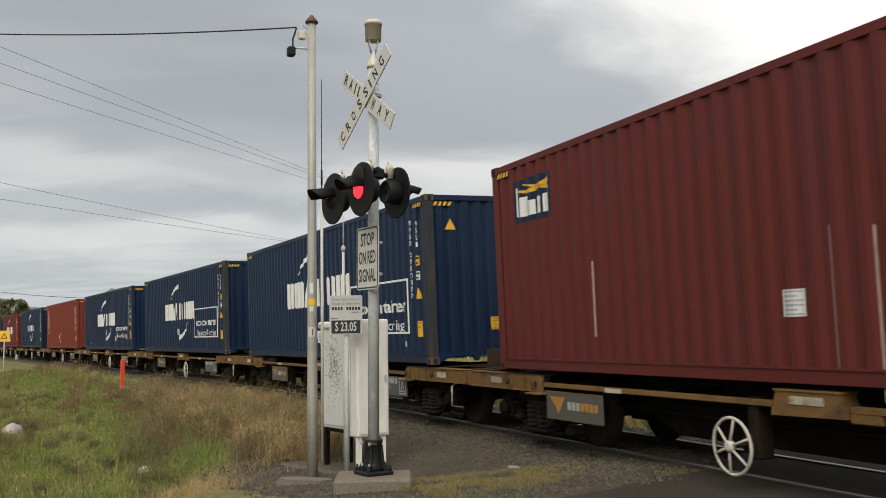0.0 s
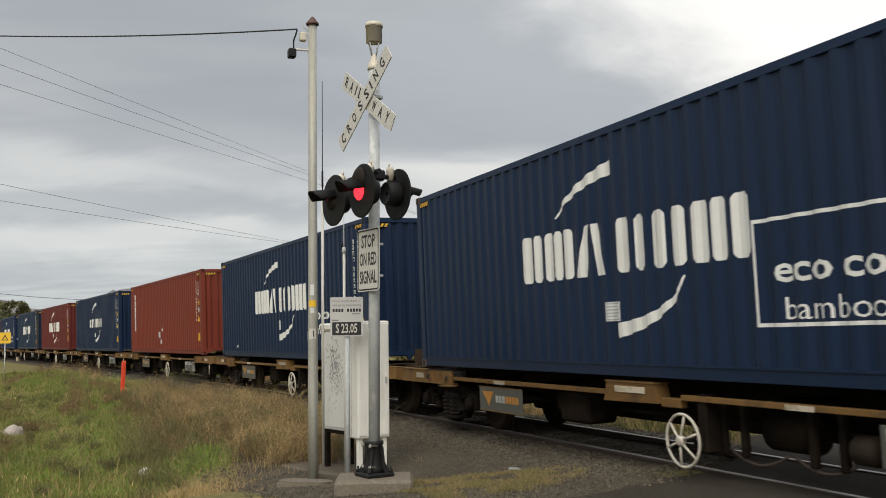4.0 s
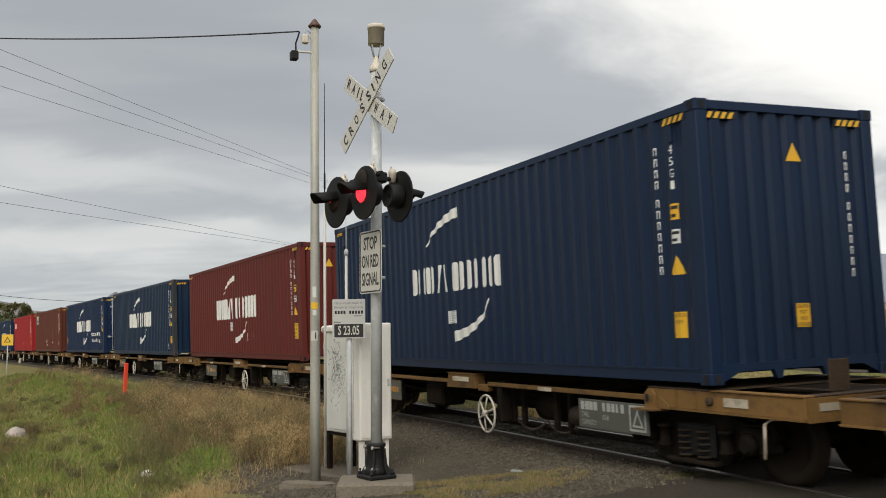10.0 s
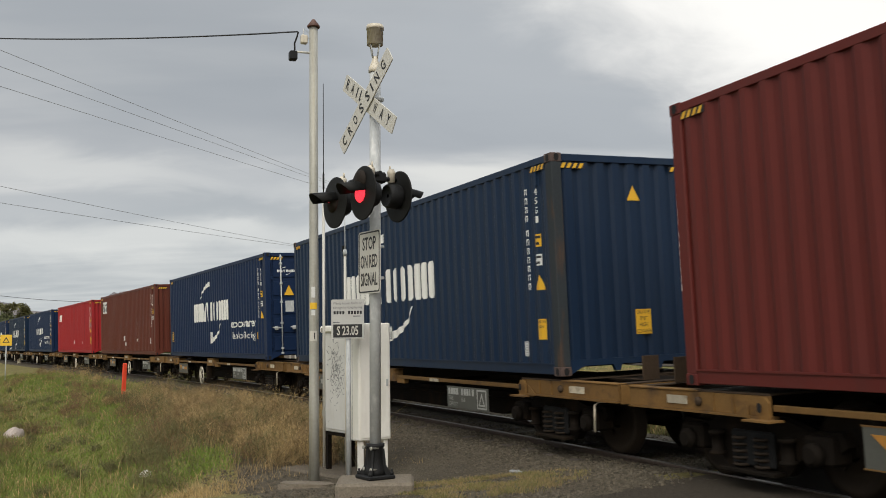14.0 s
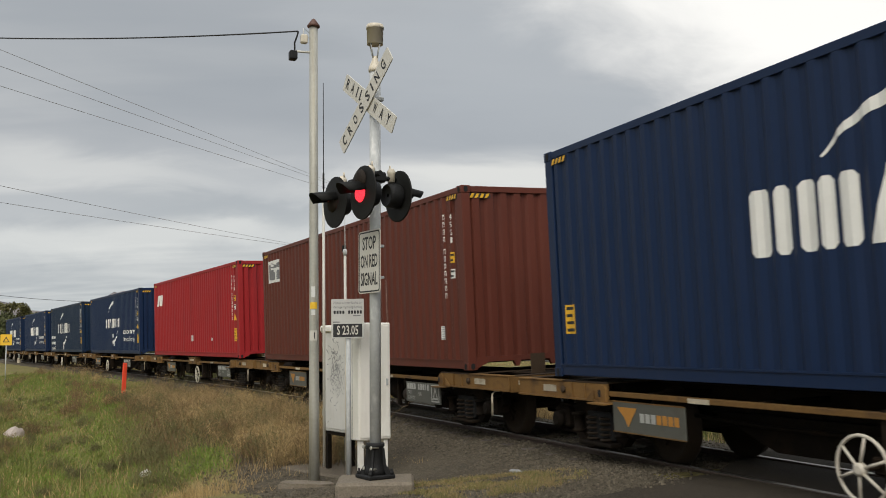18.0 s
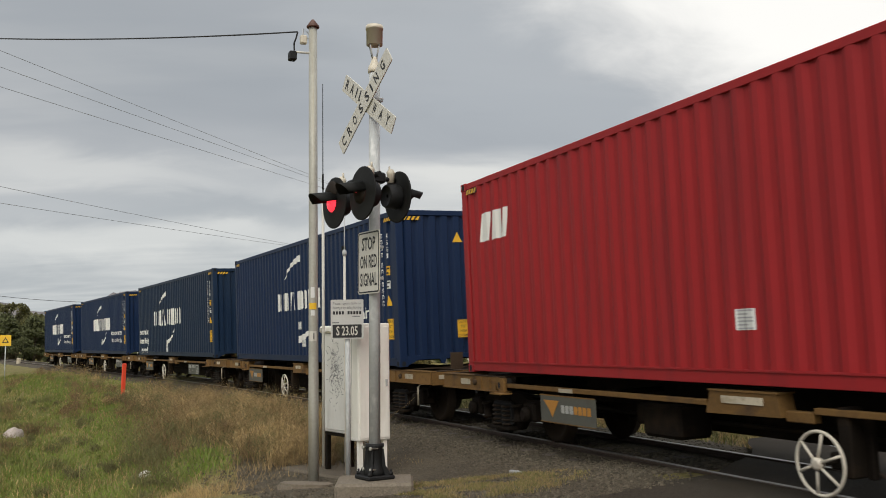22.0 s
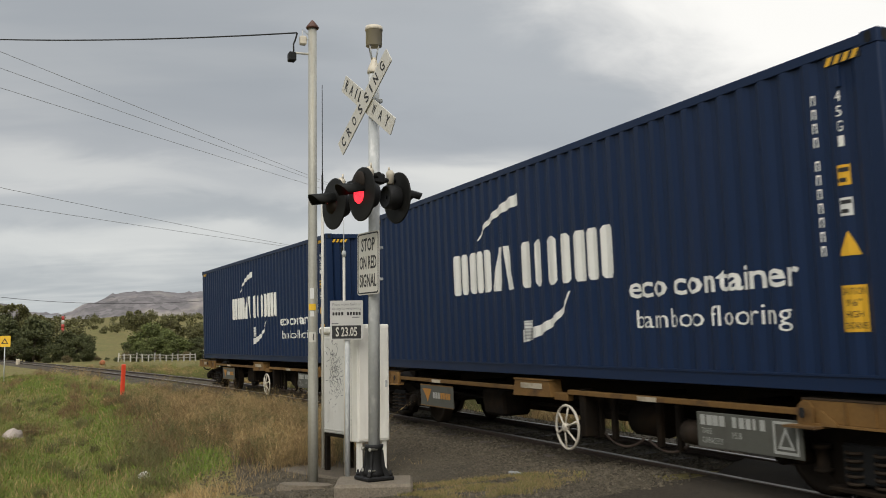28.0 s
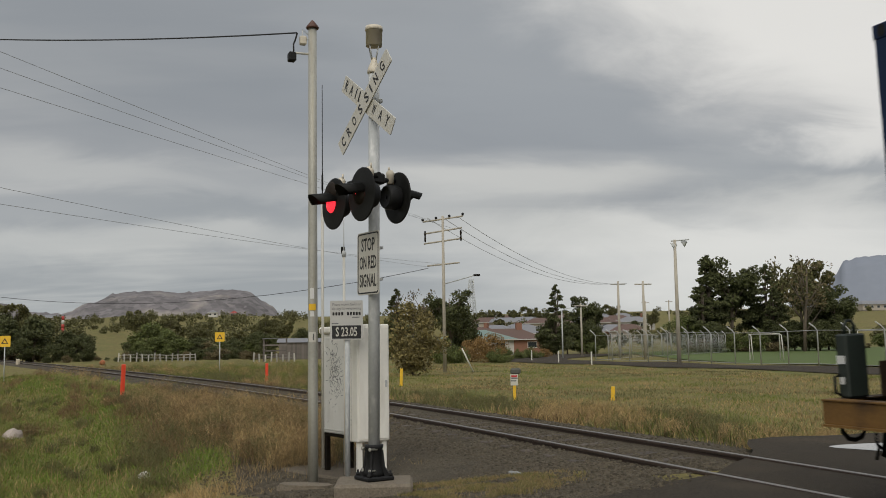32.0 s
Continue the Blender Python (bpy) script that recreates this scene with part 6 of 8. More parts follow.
SPOTS = (  # kind, bearing, distance, size, stretch
    ("g0", 32, 170, 1.05, 1.0), ("d0", 5, 120, 0.75, 1), ("d1", 60, 125, 0.75, 1), ("d0", 118, 128, 0.92, 1.05), ("d1", 150, 132, 0.9, 1), ("g1", 168, 190, 1.2, 1), ("d0", 95, 118, 0.7, 0.8),
    ("d1", 205, 140, 0.62, 0.8), ("d0", 232, 150, 0.75, 0.9), ("g1", 243, 205, 1.15, 1), ("n", 262, 146, 0.85, 1), ("n", 292, 142, 1.05, 1.05), ("d1", 288, 190, 1.25, 1), ("n", 322, 150, 0.75, 0.9),
    ("b", 350, 132, 0.62, 0.8), ("b", 388, 128, 0.95, 0.85), ("b", 425, 130, 0.85, 0.8), ("d0", 455, 150, 1.0, 1), ("d1", 480, 158, 0.9, 1), ("g0", 498, 185, 1.1, 1), ("d0", 535, 150, 1.05, 1.05),
    ("n", 515, 120, 0.6, 0.75), ("d1", 560, 140, 0.9, 1.0), ("n", 690, 105, 0.72, 1), ("d0", 690, 128, 1.05, 1.1), ("g0", 752, 135, 1.05, 1.15), ("d1", 800, 120, 0.85, 1.0), ("d0", 828, 118, 0.78, 0.95),
    ("d0", 735, 140, 0.8, 0.9), ("g1", 862, 330, 0.9, 1), ("g0", 880, 320, 0.85, 1), ("g1", 908, 330, 0.9, 1), ("g0", 935, 310, 1.1, 1), ("g0", 1080, 330, 1.1, 1), ("g1", 1040, 300, 0.8, 1), ("g0", 845, 340, 0.8, 1), ("g1", 955, 330, 0.8, 1), ("d0", 895, 260, 0.6, 0.7), ("n", 925, 240, 0.55, 0.7), ("n", 868, 230, 0.5, 0.7), ("d1", 1075, 250, 0.6, 0.7), ("b", 950, 225, 0.5, 0.6),
    ("d0", 968, 124, 0.9, 1.1), ("d0", 1040, 126, 1.0, 1.0), ("d1", 818, 116, 1.2, 1.1), ("d1", 1000, 126, 0.95, 1.1), ("d1", 972, 124, 0.7, 0.9), ("d0", 1036, 130, 0.95, 1.28), ("n", 1024, 126, 0.7, 0.9), ("d1", 975, 122, 0.6, 0.8), ("n", 1046, 120, 0.5, 0.8),
    ("p1", 1246, 132, 0.80, 1.0), ("u", 1292, 132, 0.85, 1.0), ("p0", 1352, 134, 0.72, 1.0), ("u", 1440, 130, 0.80, 0.95), ("u", 1475, 128, 0.66, 0.95), ("g1", 1415, 140, 1.25, 1.2),
    ("n", 1212, 128, 0.95, 1.05), ("b", 1230, 125, 0.75, 1), ("d0", 1262, 126, 0.8, 0.9), ("b", 1310, 128, 0.8, 0.8), ("n", 1335, 126, 0.72, 0.8), ("d1", 1385, 128, 0.85, 0.85), ("b", 1365, 126, 0.7, 0.8),
    ("d0", 1425, 128, 0.9, 0.85), ("b", 1520, 150, 0.7, 0.7), ("n", 1555, 165, 0.8, 0.7), ("d1", 1180, 210, 0.8, 0.9), ("g0", 1150, 260, 0.9, 1), ("d0", 1120, 280, 0.8, 0.9), ("d0", 345, 240, 0.8, 0.8), ("g1", 362, 260, 0.8, 0.9), ("n", 395, 230, 0.8, 0.7), ("d1", 412, 250, 0.8, 0.8), ("d0", 432, 240, 0.9, 0.8), ("n", 452, 230, 0.8, 0.8), ("d1", 330, 220, 0.8, 0.7), ("b", 382, 210, 0.7, 0.7), ("n", 225, 230, 0.7, 0.6),
    ("d1", 20, 140, 0.85, 1), ("d0", 78, 140, 0.8, 0.9), ("n", 105, 145, 0.7, 0.9), ("d1", 178, 150, 0.75, 0.9), ("d0", 318, 165, 0.9, 0.9), ("g0", 345, 200, 0.9, 1), ("d1", 368, 165, 0.7, 0.8), ("d0", 405, 170, 0.8, 0.8),
    ("n", 440, 150, 0.7, 0.8), ("g1", 470, 240, 1.2, 1), ("d1", 1225, 140, 0.95, 1), ("p0", 1268, 142, 0.62, 1), ("d0", 1330, 140, 0.95, 1), ("d1", 1400, 138, 0.9, 0.9), ("d0", 1460, 136, 1.0, 1), ("d1", 1490, 134, 0.7, 0.9), ("n", 1290, 124, 0.6, 0.8),
    ("d0", 340, 130, 0.8, 0.9), ("n", 316, 126, 0.85, 0.9), ("b", 372, 122, 0.8, 0.8), ("d1", 352, 150, 0.9, 0.9), ("d0", 470, 140, 0.95, 0.9), ("b", 446, 118, 0.72, 0.8), ("d1", 420, 150, 0.8, 0.8), ("d0", 135, 122, 0.85, 0.9), ("d1", 42, 118, 0.8, 0.9),
    ("d0", 185, 128, 0.7, 0.8), ("n", 245, 128, 0.7, 0.9), ("n", 275, 130, 0.9, 0.9), ("e", 1418, 124, 0.85, 1.0), ("p1", 1362, 130, 0.70, 1.0), ("p0", 1238, 128, 0.78, 1.0), ("u", 1270, 138, 0.72, 1.0), ("u", 1335, 136, 0.62, 1.0), ("d0", 1480, 126, 0.8, 0.9), ("d1", 1445, 125, 0.85, 0.9), ("d0", 850, 170, 0.7, 0.8), ("n", 960, 160, 0.6, 0.8), ("d1", 1065, 180, 0.8, 0.9), ("d0", 1095, 200, 0.8, 0.8), ("n", 1140, 190, 0.7, 0.8), ("g0", 215, 260, 1.0, 1), ("g1", 300, 300, 1.1, 1), ("d0", 130, 300, 1.0, 0.9), ("d1", 50, 320, 1.0, 0.9), ("p1", 980, 122, 0.84, 1.05), ("u", 1034, 128, 0.77, 1.0), ("p0", 700, 108, 0.88, 1.0), ("e", 746, 112, 0.87, 1.0), ("u", 795, 112, 0.81, 1.0))
rnd = random.Random(9)
for kind, px, dist, s, tall in SPOTS:
    if 156 < px < 216 and dist < 320:
        continue
    s *= 0.95 if px > 1190 and px < 1500 else 0.78 if px > 640 else 0.84 if kind not in used else 0.72
    plant(POOL[kind], *by_ray(px, dist), s, rnd.uniform(0, 360), kind not in used, tall)
    used.add(kind)
# bushy hedge along the far side of the line
hedge = tree(71, 3.2, 2.4, "dark", "low dense dark green roadside shrub", "shrub", crown=0.95, per=150, size=0.17, trunk=0.08, clumps=18, group="far shrubs")
hedge2 = tree(72, 2.6, 2.2, "bronze", "low bronze-tinted roadside shrub", "shrub", crown=0.95, per=150, size=0.16, trunk=0.07, clumps=18, group="far shrubs")
first = {0: True, 1: True}
for i in range(34):
    px = -20 + 17.5 * i
    k = int(i % 3 == 2)
    plant((hedge, hedge2)[k], *by_ray(px, 116 + 14 * rnd.random()), rnd.uniform(0.5, 0.9) * (0.55 if 156 < px < 216 else 1.0), rnd.uniform(0, 360), first[k], rnd.uniform(0.8, 1.15))
    first[k] = False
# nearer shrubs beyond the line
sh = tree(81, 4.0, 1.9, "olive", "upright olive and yellow leaved shrub with thin bare stems", "shrub", crown=0.97, per=120, size=0.085, trunk=0.05, clumps=52)
plant(sh, *by_ray(728, 53), 1.0, 20, True, 1.0)
sh = tree(82, 3.1, 2.8, "yellow", "rounded orange-yellow autumn shrub", "shrub", crown=0.95, per=170, size=0.10, trunk=0.06, clumps=26, group="garden shrubs")
plant(sh, *by_ray(862, 84), 0.72, 0, True, 1.05)
plant(sh, *by_ray(832, 88), 0.80, 130)
sh2 = tree(83, 2.6, 2.4, "green", "clipped green garden shrub", "shrub", crown=0.95, per=170, size=0.10, trunk=0.06, clumps=26, group="garden shrubs")
plant(sh2, *by_ray(786, 80), 0.80, 0, True, 1.0)
plant(sh2, *by_ray(806, 81), 0.70, 80)
plant(sh2, *by_ray(880, 80), 0.6, 20)
plant(sh2, *by_ray(915, 98), 0.5, 80)
plant(sh2, *by_ray(940, 100), 0.6, 40)
plant(sh, *by_ray(960, 104), 0.42, 150)
plant(sh2, *by_ray(880, 92), 0.7, 200)


# ---------------------------------------------------------------- houses, shed, fences far off
M_ROOF = [mat("brown_tile_roof", (0.12, 0.075, 0.06), 0.85, vary=0.2, scale=1, grain=8, bump=0.2), mat("grey_sheet_roof", (0.20, 0.20, 0.21), 0.7, vary=0.15, scale=1, grain=8, bump=0.1),
          mat("green_sheet_roof", (0.16, 0.23, 0.20), 0.6, vary=0.1, scale=1, grain=8, bump=0.1), mat("red_sheet_roof", (0.30, 0.05, 0.035), 0.7, vary=0.1, scale=1, grain=8, bump=0.1)]
M_WALL = [mat("pale_render_wall", (0.40, 0.35, 0.29), 0.8, vary=0.1), mat("red_brick_wall", (0.24, 0.12, 0.08), 0.9, vary=0.2), mat("white_wall", (0.55, 0.53, 0.49), 0.8, vary=0.08)]
M_PANE = mat("dark_window_glass", (0.03, 0.035, 0.04), 0.1, vary=0.1, bump=0, spec=0.8)


def house(px, dist, w, d, h, rise_, roof_i, wall_i, rz, label, chimney=False):
    x, y = by_ray(px, dist)
    top = empty("house", label, "house", "far houses", m=pose(x, y, gz(x, y) - 0.1, 0, 0, 68 + rz))
    wl = part("wall", box(-w / 2, w / 2, -d / 2, d / 2, 0, h), M_WALL[wall_i], top)
    bm = bmesh.new()
    e = 0.5
    v = [bm.verts.new(q) for q in ((-w / 2 - e, -d / 2 - e, h), (w / 2 + e, -d / 2 - e, h), (w / 2 + e, d / 2 + e, h), (-w / 2 - e, d / 2 + e, h), (-w / 2 + d * 0.35, 0, h + rise_), (w / 2 - d * 0.35, 0, h + rise_))]
    for q in ((0, 1, 5, 4), (1, 2, 5), (2, 3, 4, 5), (3, 0, 4), (0, 3, 2, 1)):
        bm.faces.new([v[i] for i in q])
    rf = part("roof", bm, M_ROOF[roof_i], top)
    part("gutter", box(-w / 2 - e, w / 2 + e, -d / 2 - e - 0.08, -d / 2 - e - 0.005, h - 0.12, h + 0.02), M_WALL[2], rf)
    if chimney:
        part("chimney", box(w * 0.18, w * 0.18 + 0.9, -0.6, 0.3, h + 0.2, h + rise_ + 0.9, 0.03), M_WALL[1], rf)
    for i in range(max(2, int(w / 3.2))):
        xw = -w / 2 + (i + 0.5) * w / max(2, int(w / 3.2))
        wn_ = part("window", box(xw - 0.75, xw + 0.75, -d / 2 - 0.06, -d / 2 + 0.02, h * 0.38, h * 0.82), M_WALL[2], top)
        part("pane", box(xw - 0.66, xw + 0.66, -d / 2 - 0.07, -d / 2 - 0.0605, h * 0.42, h * 0.78), M_PANE, wn_)
    return top


house(888, 150, 11, 8, 2.2, 1.7, 0, 1, 8, "low brick house with brown hipped roof and chimney", True)
house(905, 205, 9, 7, 2.6, 1.6, 1, 2, 0, "low white house with grey roof")
house(838, 128, 8, 7, 2.2, 1.3, 2, 2, 25, "white house with pale green sheet roof behind shrubs")
rh = random.Random(4)
for i in range(26):
    px, dist = 848 + 11 * i + rh.uniform(-5, 5), (235, 290, 345)[i % 3] + rh.uniform(-12, 12)
    house(px, dist, rh.uniform(7.5, 10.5), 7, 2.5, 1.6, rh.choice((0, 0, 1, 1, 1)), rh.choice((0, 0, 1, 1, 2)), rh.uniform(-35, 35), "distant suburban house with a hipped roof", i % 5 == 0)
for px, dist, w, r_, w_ in ((376, 640, 6, 1, 2), (413, 640, 5, 3, 1), (1515, 520, 26, 1, 2), (1548, 500, 20, 1, 0), (80, 560, 15, 1, 0), (92, 570, 8, 3, 0)):
    house(px, dist, w, 8, 3.0, 1.8, r_, w_, 10, "distant suburban house with a hipped roof")
# far woods on the rising ground
cents = []
rw = random.Random(12)
while len(cents) < 900:
    px, dist = rw.uniform(-80, 1640), rw.uniform(215, 560)
    if noise.noise(Vector((px * 0.018, dist * 0.012, 1.0))) < (0.0 if px < 560 else 0.12) or 155 < px < 262 and dist < 330:
        continue
    x, y = by_ray(px, dist)
    r = rw.uniform(1.2, 2.6) * (0.8 if px > 800 else 1.0)
    for q in range(3):
        cents.append((x + rw.gauss(0, r), y + rw.gauss(0, r), gz(x, y) + r * rw.uniform(0.5, 1.7), r * rw.uniform(0.7, 1.1)))
tagged(part("far_woods", leaves(cents, 70, 1.0, 0.42, 99, 0.8), M_LEAF["gum"]), "dull green scrub and trees on far slopes", "woods", kind="stuff")
# timber shed with tin lean-to
x, y = by_ray(537, 116)
shed = empty("shed", "weathered grey timber shed with pale tin roof", "shed", m=pose(x, y, gz(x, y) - 0.05, 0, 0, 75))
M_SHED = mat("silvered_shed_boards", (0.15, 0.13, 0.115), 0.9, vary=0.3, scale=2, grain=20, random_tone=0.4)
board_mesh = mesh_of(box(-0.12, 0.12, -0.015, 0.015, 0, 2.1), "board")
for i in range(22):
    part("board", board_mesh, M_SHED, shed, "", pose(-2.75 + 0.262 * i, -1.6, 0))
for i in range(12):
    part("board", board_mesh, M_SHED, shed, "", pose(-2.9, -1.45 + 0.262 * i, 0, 0, 0, 90))
part("back_wall", box(-2.85, 3.0, 1.5, 1.56, 0, 2.5), M_SHED, shed)
part("tin_roof", prism(bmesh.new(), [(-1.8, 2.12), (1.8, 2.62), (1.8, 2.66), (-1.8, 2.17)], Matrix(((0, 0, 1, -3.2), (1, 0, 0, 0), (0, 1, 0, 0), (0, 0, 0, 1))), 6.5), M_ROOF[1], shed)
lt = empty("pen_shelter", "small rusty tin stock shelter on posts", "shelter", m=pose(*by_ray(486, 104), gz(*by_ray(486, 104)), 0, 0, 75))
part("tin_roof", box(-1.3, 1.3, -1, 1, 2.45, 2.5), M_ROOF[1], lt)
for a, b in ((-1.2, -0.9), (1.2, -0.9), (-1.2, 0.9), (1.2, 0.9)):
    part("post", box(a - 0.05, a + 0.05, b - 0.05, b + 0.05, 0, 2.45), M_SHED, lt)
for z in (0.5, 1.1, 1.7):
    part("rail", box(-1.25, 1.25, -0.98, -0.951, z, z + 0.14), M_SHED, lt)


def paling_run(px0, px1, dist, n, label, white):
    """White or grey post-and-rail fence."""
    a, b = Vector(by_ray(px0, dist)), Vector(by_ray(px1, dist))
    top = empty("paddock_fence", label, "fence", "paddock fences")
    mm = mat("flaking_white_paint", (0.38, 0.36, 0.32), 0.8, vary=0.2, scale=3, random_tone=0.6) if white else M_SHED
    for i in range(n + 1):
        q = a.lerp(b, i / n)
        part("post", POST_SHAPE, mm, top, "", pose(q.x, q.y, gz(q.x, q.y) - 0.12 * ((i * 7) % 3), 3 * ((i * 5) % 3) - 3))
    d = (b - a)
    for z in (0.40, 0.74):
        pts = [a.lerp(b, i / n) for i in range(n + 1)]
        part("rail", tube(bmesh.new(), [(q.x, q.y, gz(q.x, q.y) + z) for q in pts], 0.035, 4), mm, top)


POST_SHAPE = mesh_of(box(-0.07, 0.07, -0.07, 0.07, -0.1, 1.0), "post")
paling_run(210, 346, 116, 13, "white post and rail paddock fence", True)
paling_run(448, 520, 102, 7, "grey timber paddock rails by the shed", False)
x, y = by_ray(182, 95)
bm = bmesh.new()
bmesh.ops.create_icosphere(bm, subdivisions=2, radius=0.28)
for v in bm.verts:
    v.co.z *= 0.9
    v.co *= 1 + 0.3 * noise.noise(v.co * 3)
tagged(part("orange_drum", bm, mat("faded_rusty_orange", (0.33, 0.11, 0.045), 0.8), None, "", pose(x, y, gz(x, y) + 0.22)), "faded orange plastic drum in long grass", "drum")
x, y = by_ray(33, 92)
tagged(part("white_post", box(-0.17, 0.17, -0.12, 0.12, -0.1, 0.55, 0.05), M_REFL, None, "", pose(x, y, gz(x, y), 0, 6, 40)), "squat white painted post at the track", "post")
# red and white mast far off
x, y = by_ray(111, 330)
ms_ = empty("striped_mast", "red and white banded mast far off", "mast", m=pose(x, y, gz(x, y)))
for i in range(5):
    part("band", lathe(bmesh.new(), [(0.45, 1.3 * i), (0.45, 1.3 * i + 1.29)], 8), mat("faded_red_paint", (0.42, 0.05, 0.04), 0.6) if i != 3 else M_SIGNWHITE, ms_)


# ---------------------------------------------------------------- hills
def hill(name, bearing0, bearing1, dist, profile, label, colour, depth=900):
    """A long ridge: profile gives its height over the bearing, 0 to 1."""
    bm = bmesh.new()
    n, last = 90, None
    for i in range(n + 1):
        f = i / n
        px = bearing0 + (bearing1 - bearing0) * f
        row = []
        for k in range(9):
            g_ = k / 8
            x, y = by_ray(px, dist + depth * (g_ - 0.5))
            z = profile(f) * (smooth(0, 0.5, g_) if g_ < 0.5 else 1 - 0.5 * smooth(0.5, 1, g_))
            z += 8 * noise.noise(Vector((f * 10, g_ * 3, dist * 0.01))) * min(1, profile(f) / 60) + 5 * noise.noise(Vector((f * 60, g_ * 8, 3)))
            row.append(bm.verts.new((x, y, z)))
        if last:
            for k in range(8):
                bm.faces.new((last[k], last[k + 1], row[k + 1], row[k])).smooth = True
        last = row
    bmesh.ops.recalc_face_normals(bm, faces=bm.faces[:])
    return tagged(part(name, bm, colour), label, "hill", kind="structure")


# distance haze is painted into both base colours, bluest on the mountain
M_HILL = mat("haze_tinted_wooded_hillside", (0.150, 0.137, 0.138), 0.95, vary=0.5, scale=0.012, grain=0.09, bump=0, speck=(0.06, 0.28), stain=(0.34, 0.30, 0.26), stain_amount=0.85, stain_scale=(0.012, 0.012, 0.02))
M_HILL2 = mat("haze_tinted_blue_mountain", (0.215, 0.235, 0.275), 0.95, vary=0.12, scale=0.004, grain=0.03, bump=0)


def bumps(points):
    def f(x):
        for (a, za), (b, zb) in zip(points, points[1:]):
            if a <= x <= b:
                return za + (zb - za) * smooth(a, b, x)
        return points[-1][1]
    return f


PXH = 2600 / 1677
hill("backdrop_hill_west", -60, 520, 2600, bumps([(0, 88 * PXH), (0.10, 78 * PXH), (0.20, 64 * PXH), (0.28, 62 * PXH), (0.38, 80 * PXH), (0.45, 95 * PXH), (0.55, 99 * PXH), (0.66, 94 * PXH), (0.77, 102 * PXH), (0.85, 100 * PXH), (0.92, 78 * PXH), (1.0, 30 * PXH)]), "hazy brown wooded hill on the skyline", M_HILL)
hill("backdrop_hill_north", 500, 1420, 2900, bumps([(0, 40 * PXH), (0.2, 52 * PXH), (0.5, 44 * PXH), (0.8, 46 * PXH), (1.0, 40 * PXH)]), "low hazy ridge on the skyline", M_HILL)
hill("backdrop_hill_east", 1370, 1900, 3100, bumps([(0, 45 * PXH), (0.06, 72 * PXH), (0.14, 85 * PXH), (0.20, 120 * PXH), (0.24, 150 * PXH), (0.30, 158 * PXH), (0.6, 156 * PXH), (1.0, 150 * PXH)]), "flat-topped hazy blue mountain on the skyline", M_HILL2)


# ---------------------------------------------------------------- grass and stones
def blades(spots, name, material, label, lift_by=0.0):
    """Grass: rows of (x, y, count, spread, height, width, droop) become bent tapering blades, joined."""
    rng = np.random.default_rng(len(spots) + 7)
    a = np.array(spots, float)
    e = 0.15
    z0 = np.array([ground_z(x, y) for x, y in a[:, :2]])
    zx = (np.array([ground_z(x + e, y) for x, y in a[:, :2]]) - z0) / e
    zy = (np.array([ground_z(x, y + e) for x, y in a[:, :2]]) - z0) / e
    n = a[:, 2].astype(int)
    a, z0, zx, zy = (np.repeat(q, n, 0) for q in (a, z0, zx, zy))
    m = len(a)
    d = rng.normal(size=(m, 2)) * a[:, 3:4] * 0.5
    base = np.column_stack([a[:, :2] + d, z0 + zx * d[:, 0] + zy * d[:, 1] - 0.03 + lift_by])
    hh = a[:, 4] * (0.5 + 0.7 * rng.random(m))
    t, b = rng.random(m) * 6.283, rng.random(m) * 3.1416
    out = hh * a[:, 6] * rng.random(m)
    lean = np.column_stack([np.cos(t) * out, np.sin(t) * out, np.zeros(m)])
    # blades on the rim of a tuft lean outwards
    lean[:, :2] += d * (hh / (a[:, 3] + 0.05))[:, None] * 0.5
    w = np.column_stack([np.cos(b), np.sin(b), np.zeros(m)]) * (a[:, 5] / 2)[:, None]
    up = np.column_stack([np.zeros(m), np.zeros(m), hh])
    v = np.stack([base - w, base + w, base + lean * 0.35 + up * 0.55 - w * 0.8, base + lean * 0.35 + up * 0.55 + w * 0.8, base + lean + up * 0.96], 1).reshape(-1, 3)
    i = np.arange(m)[:, None] * 5
    V, F = v.tolist(), (i + [0, 1, 3, 2]).tolist() + (i + [2, 3, 4]).tolist()
    me = bpy.data.meshes.new(name)
    me.from_pydata(V, [], F)
    return tagged(part(name, me, material), label, "grass", kind="stuff")


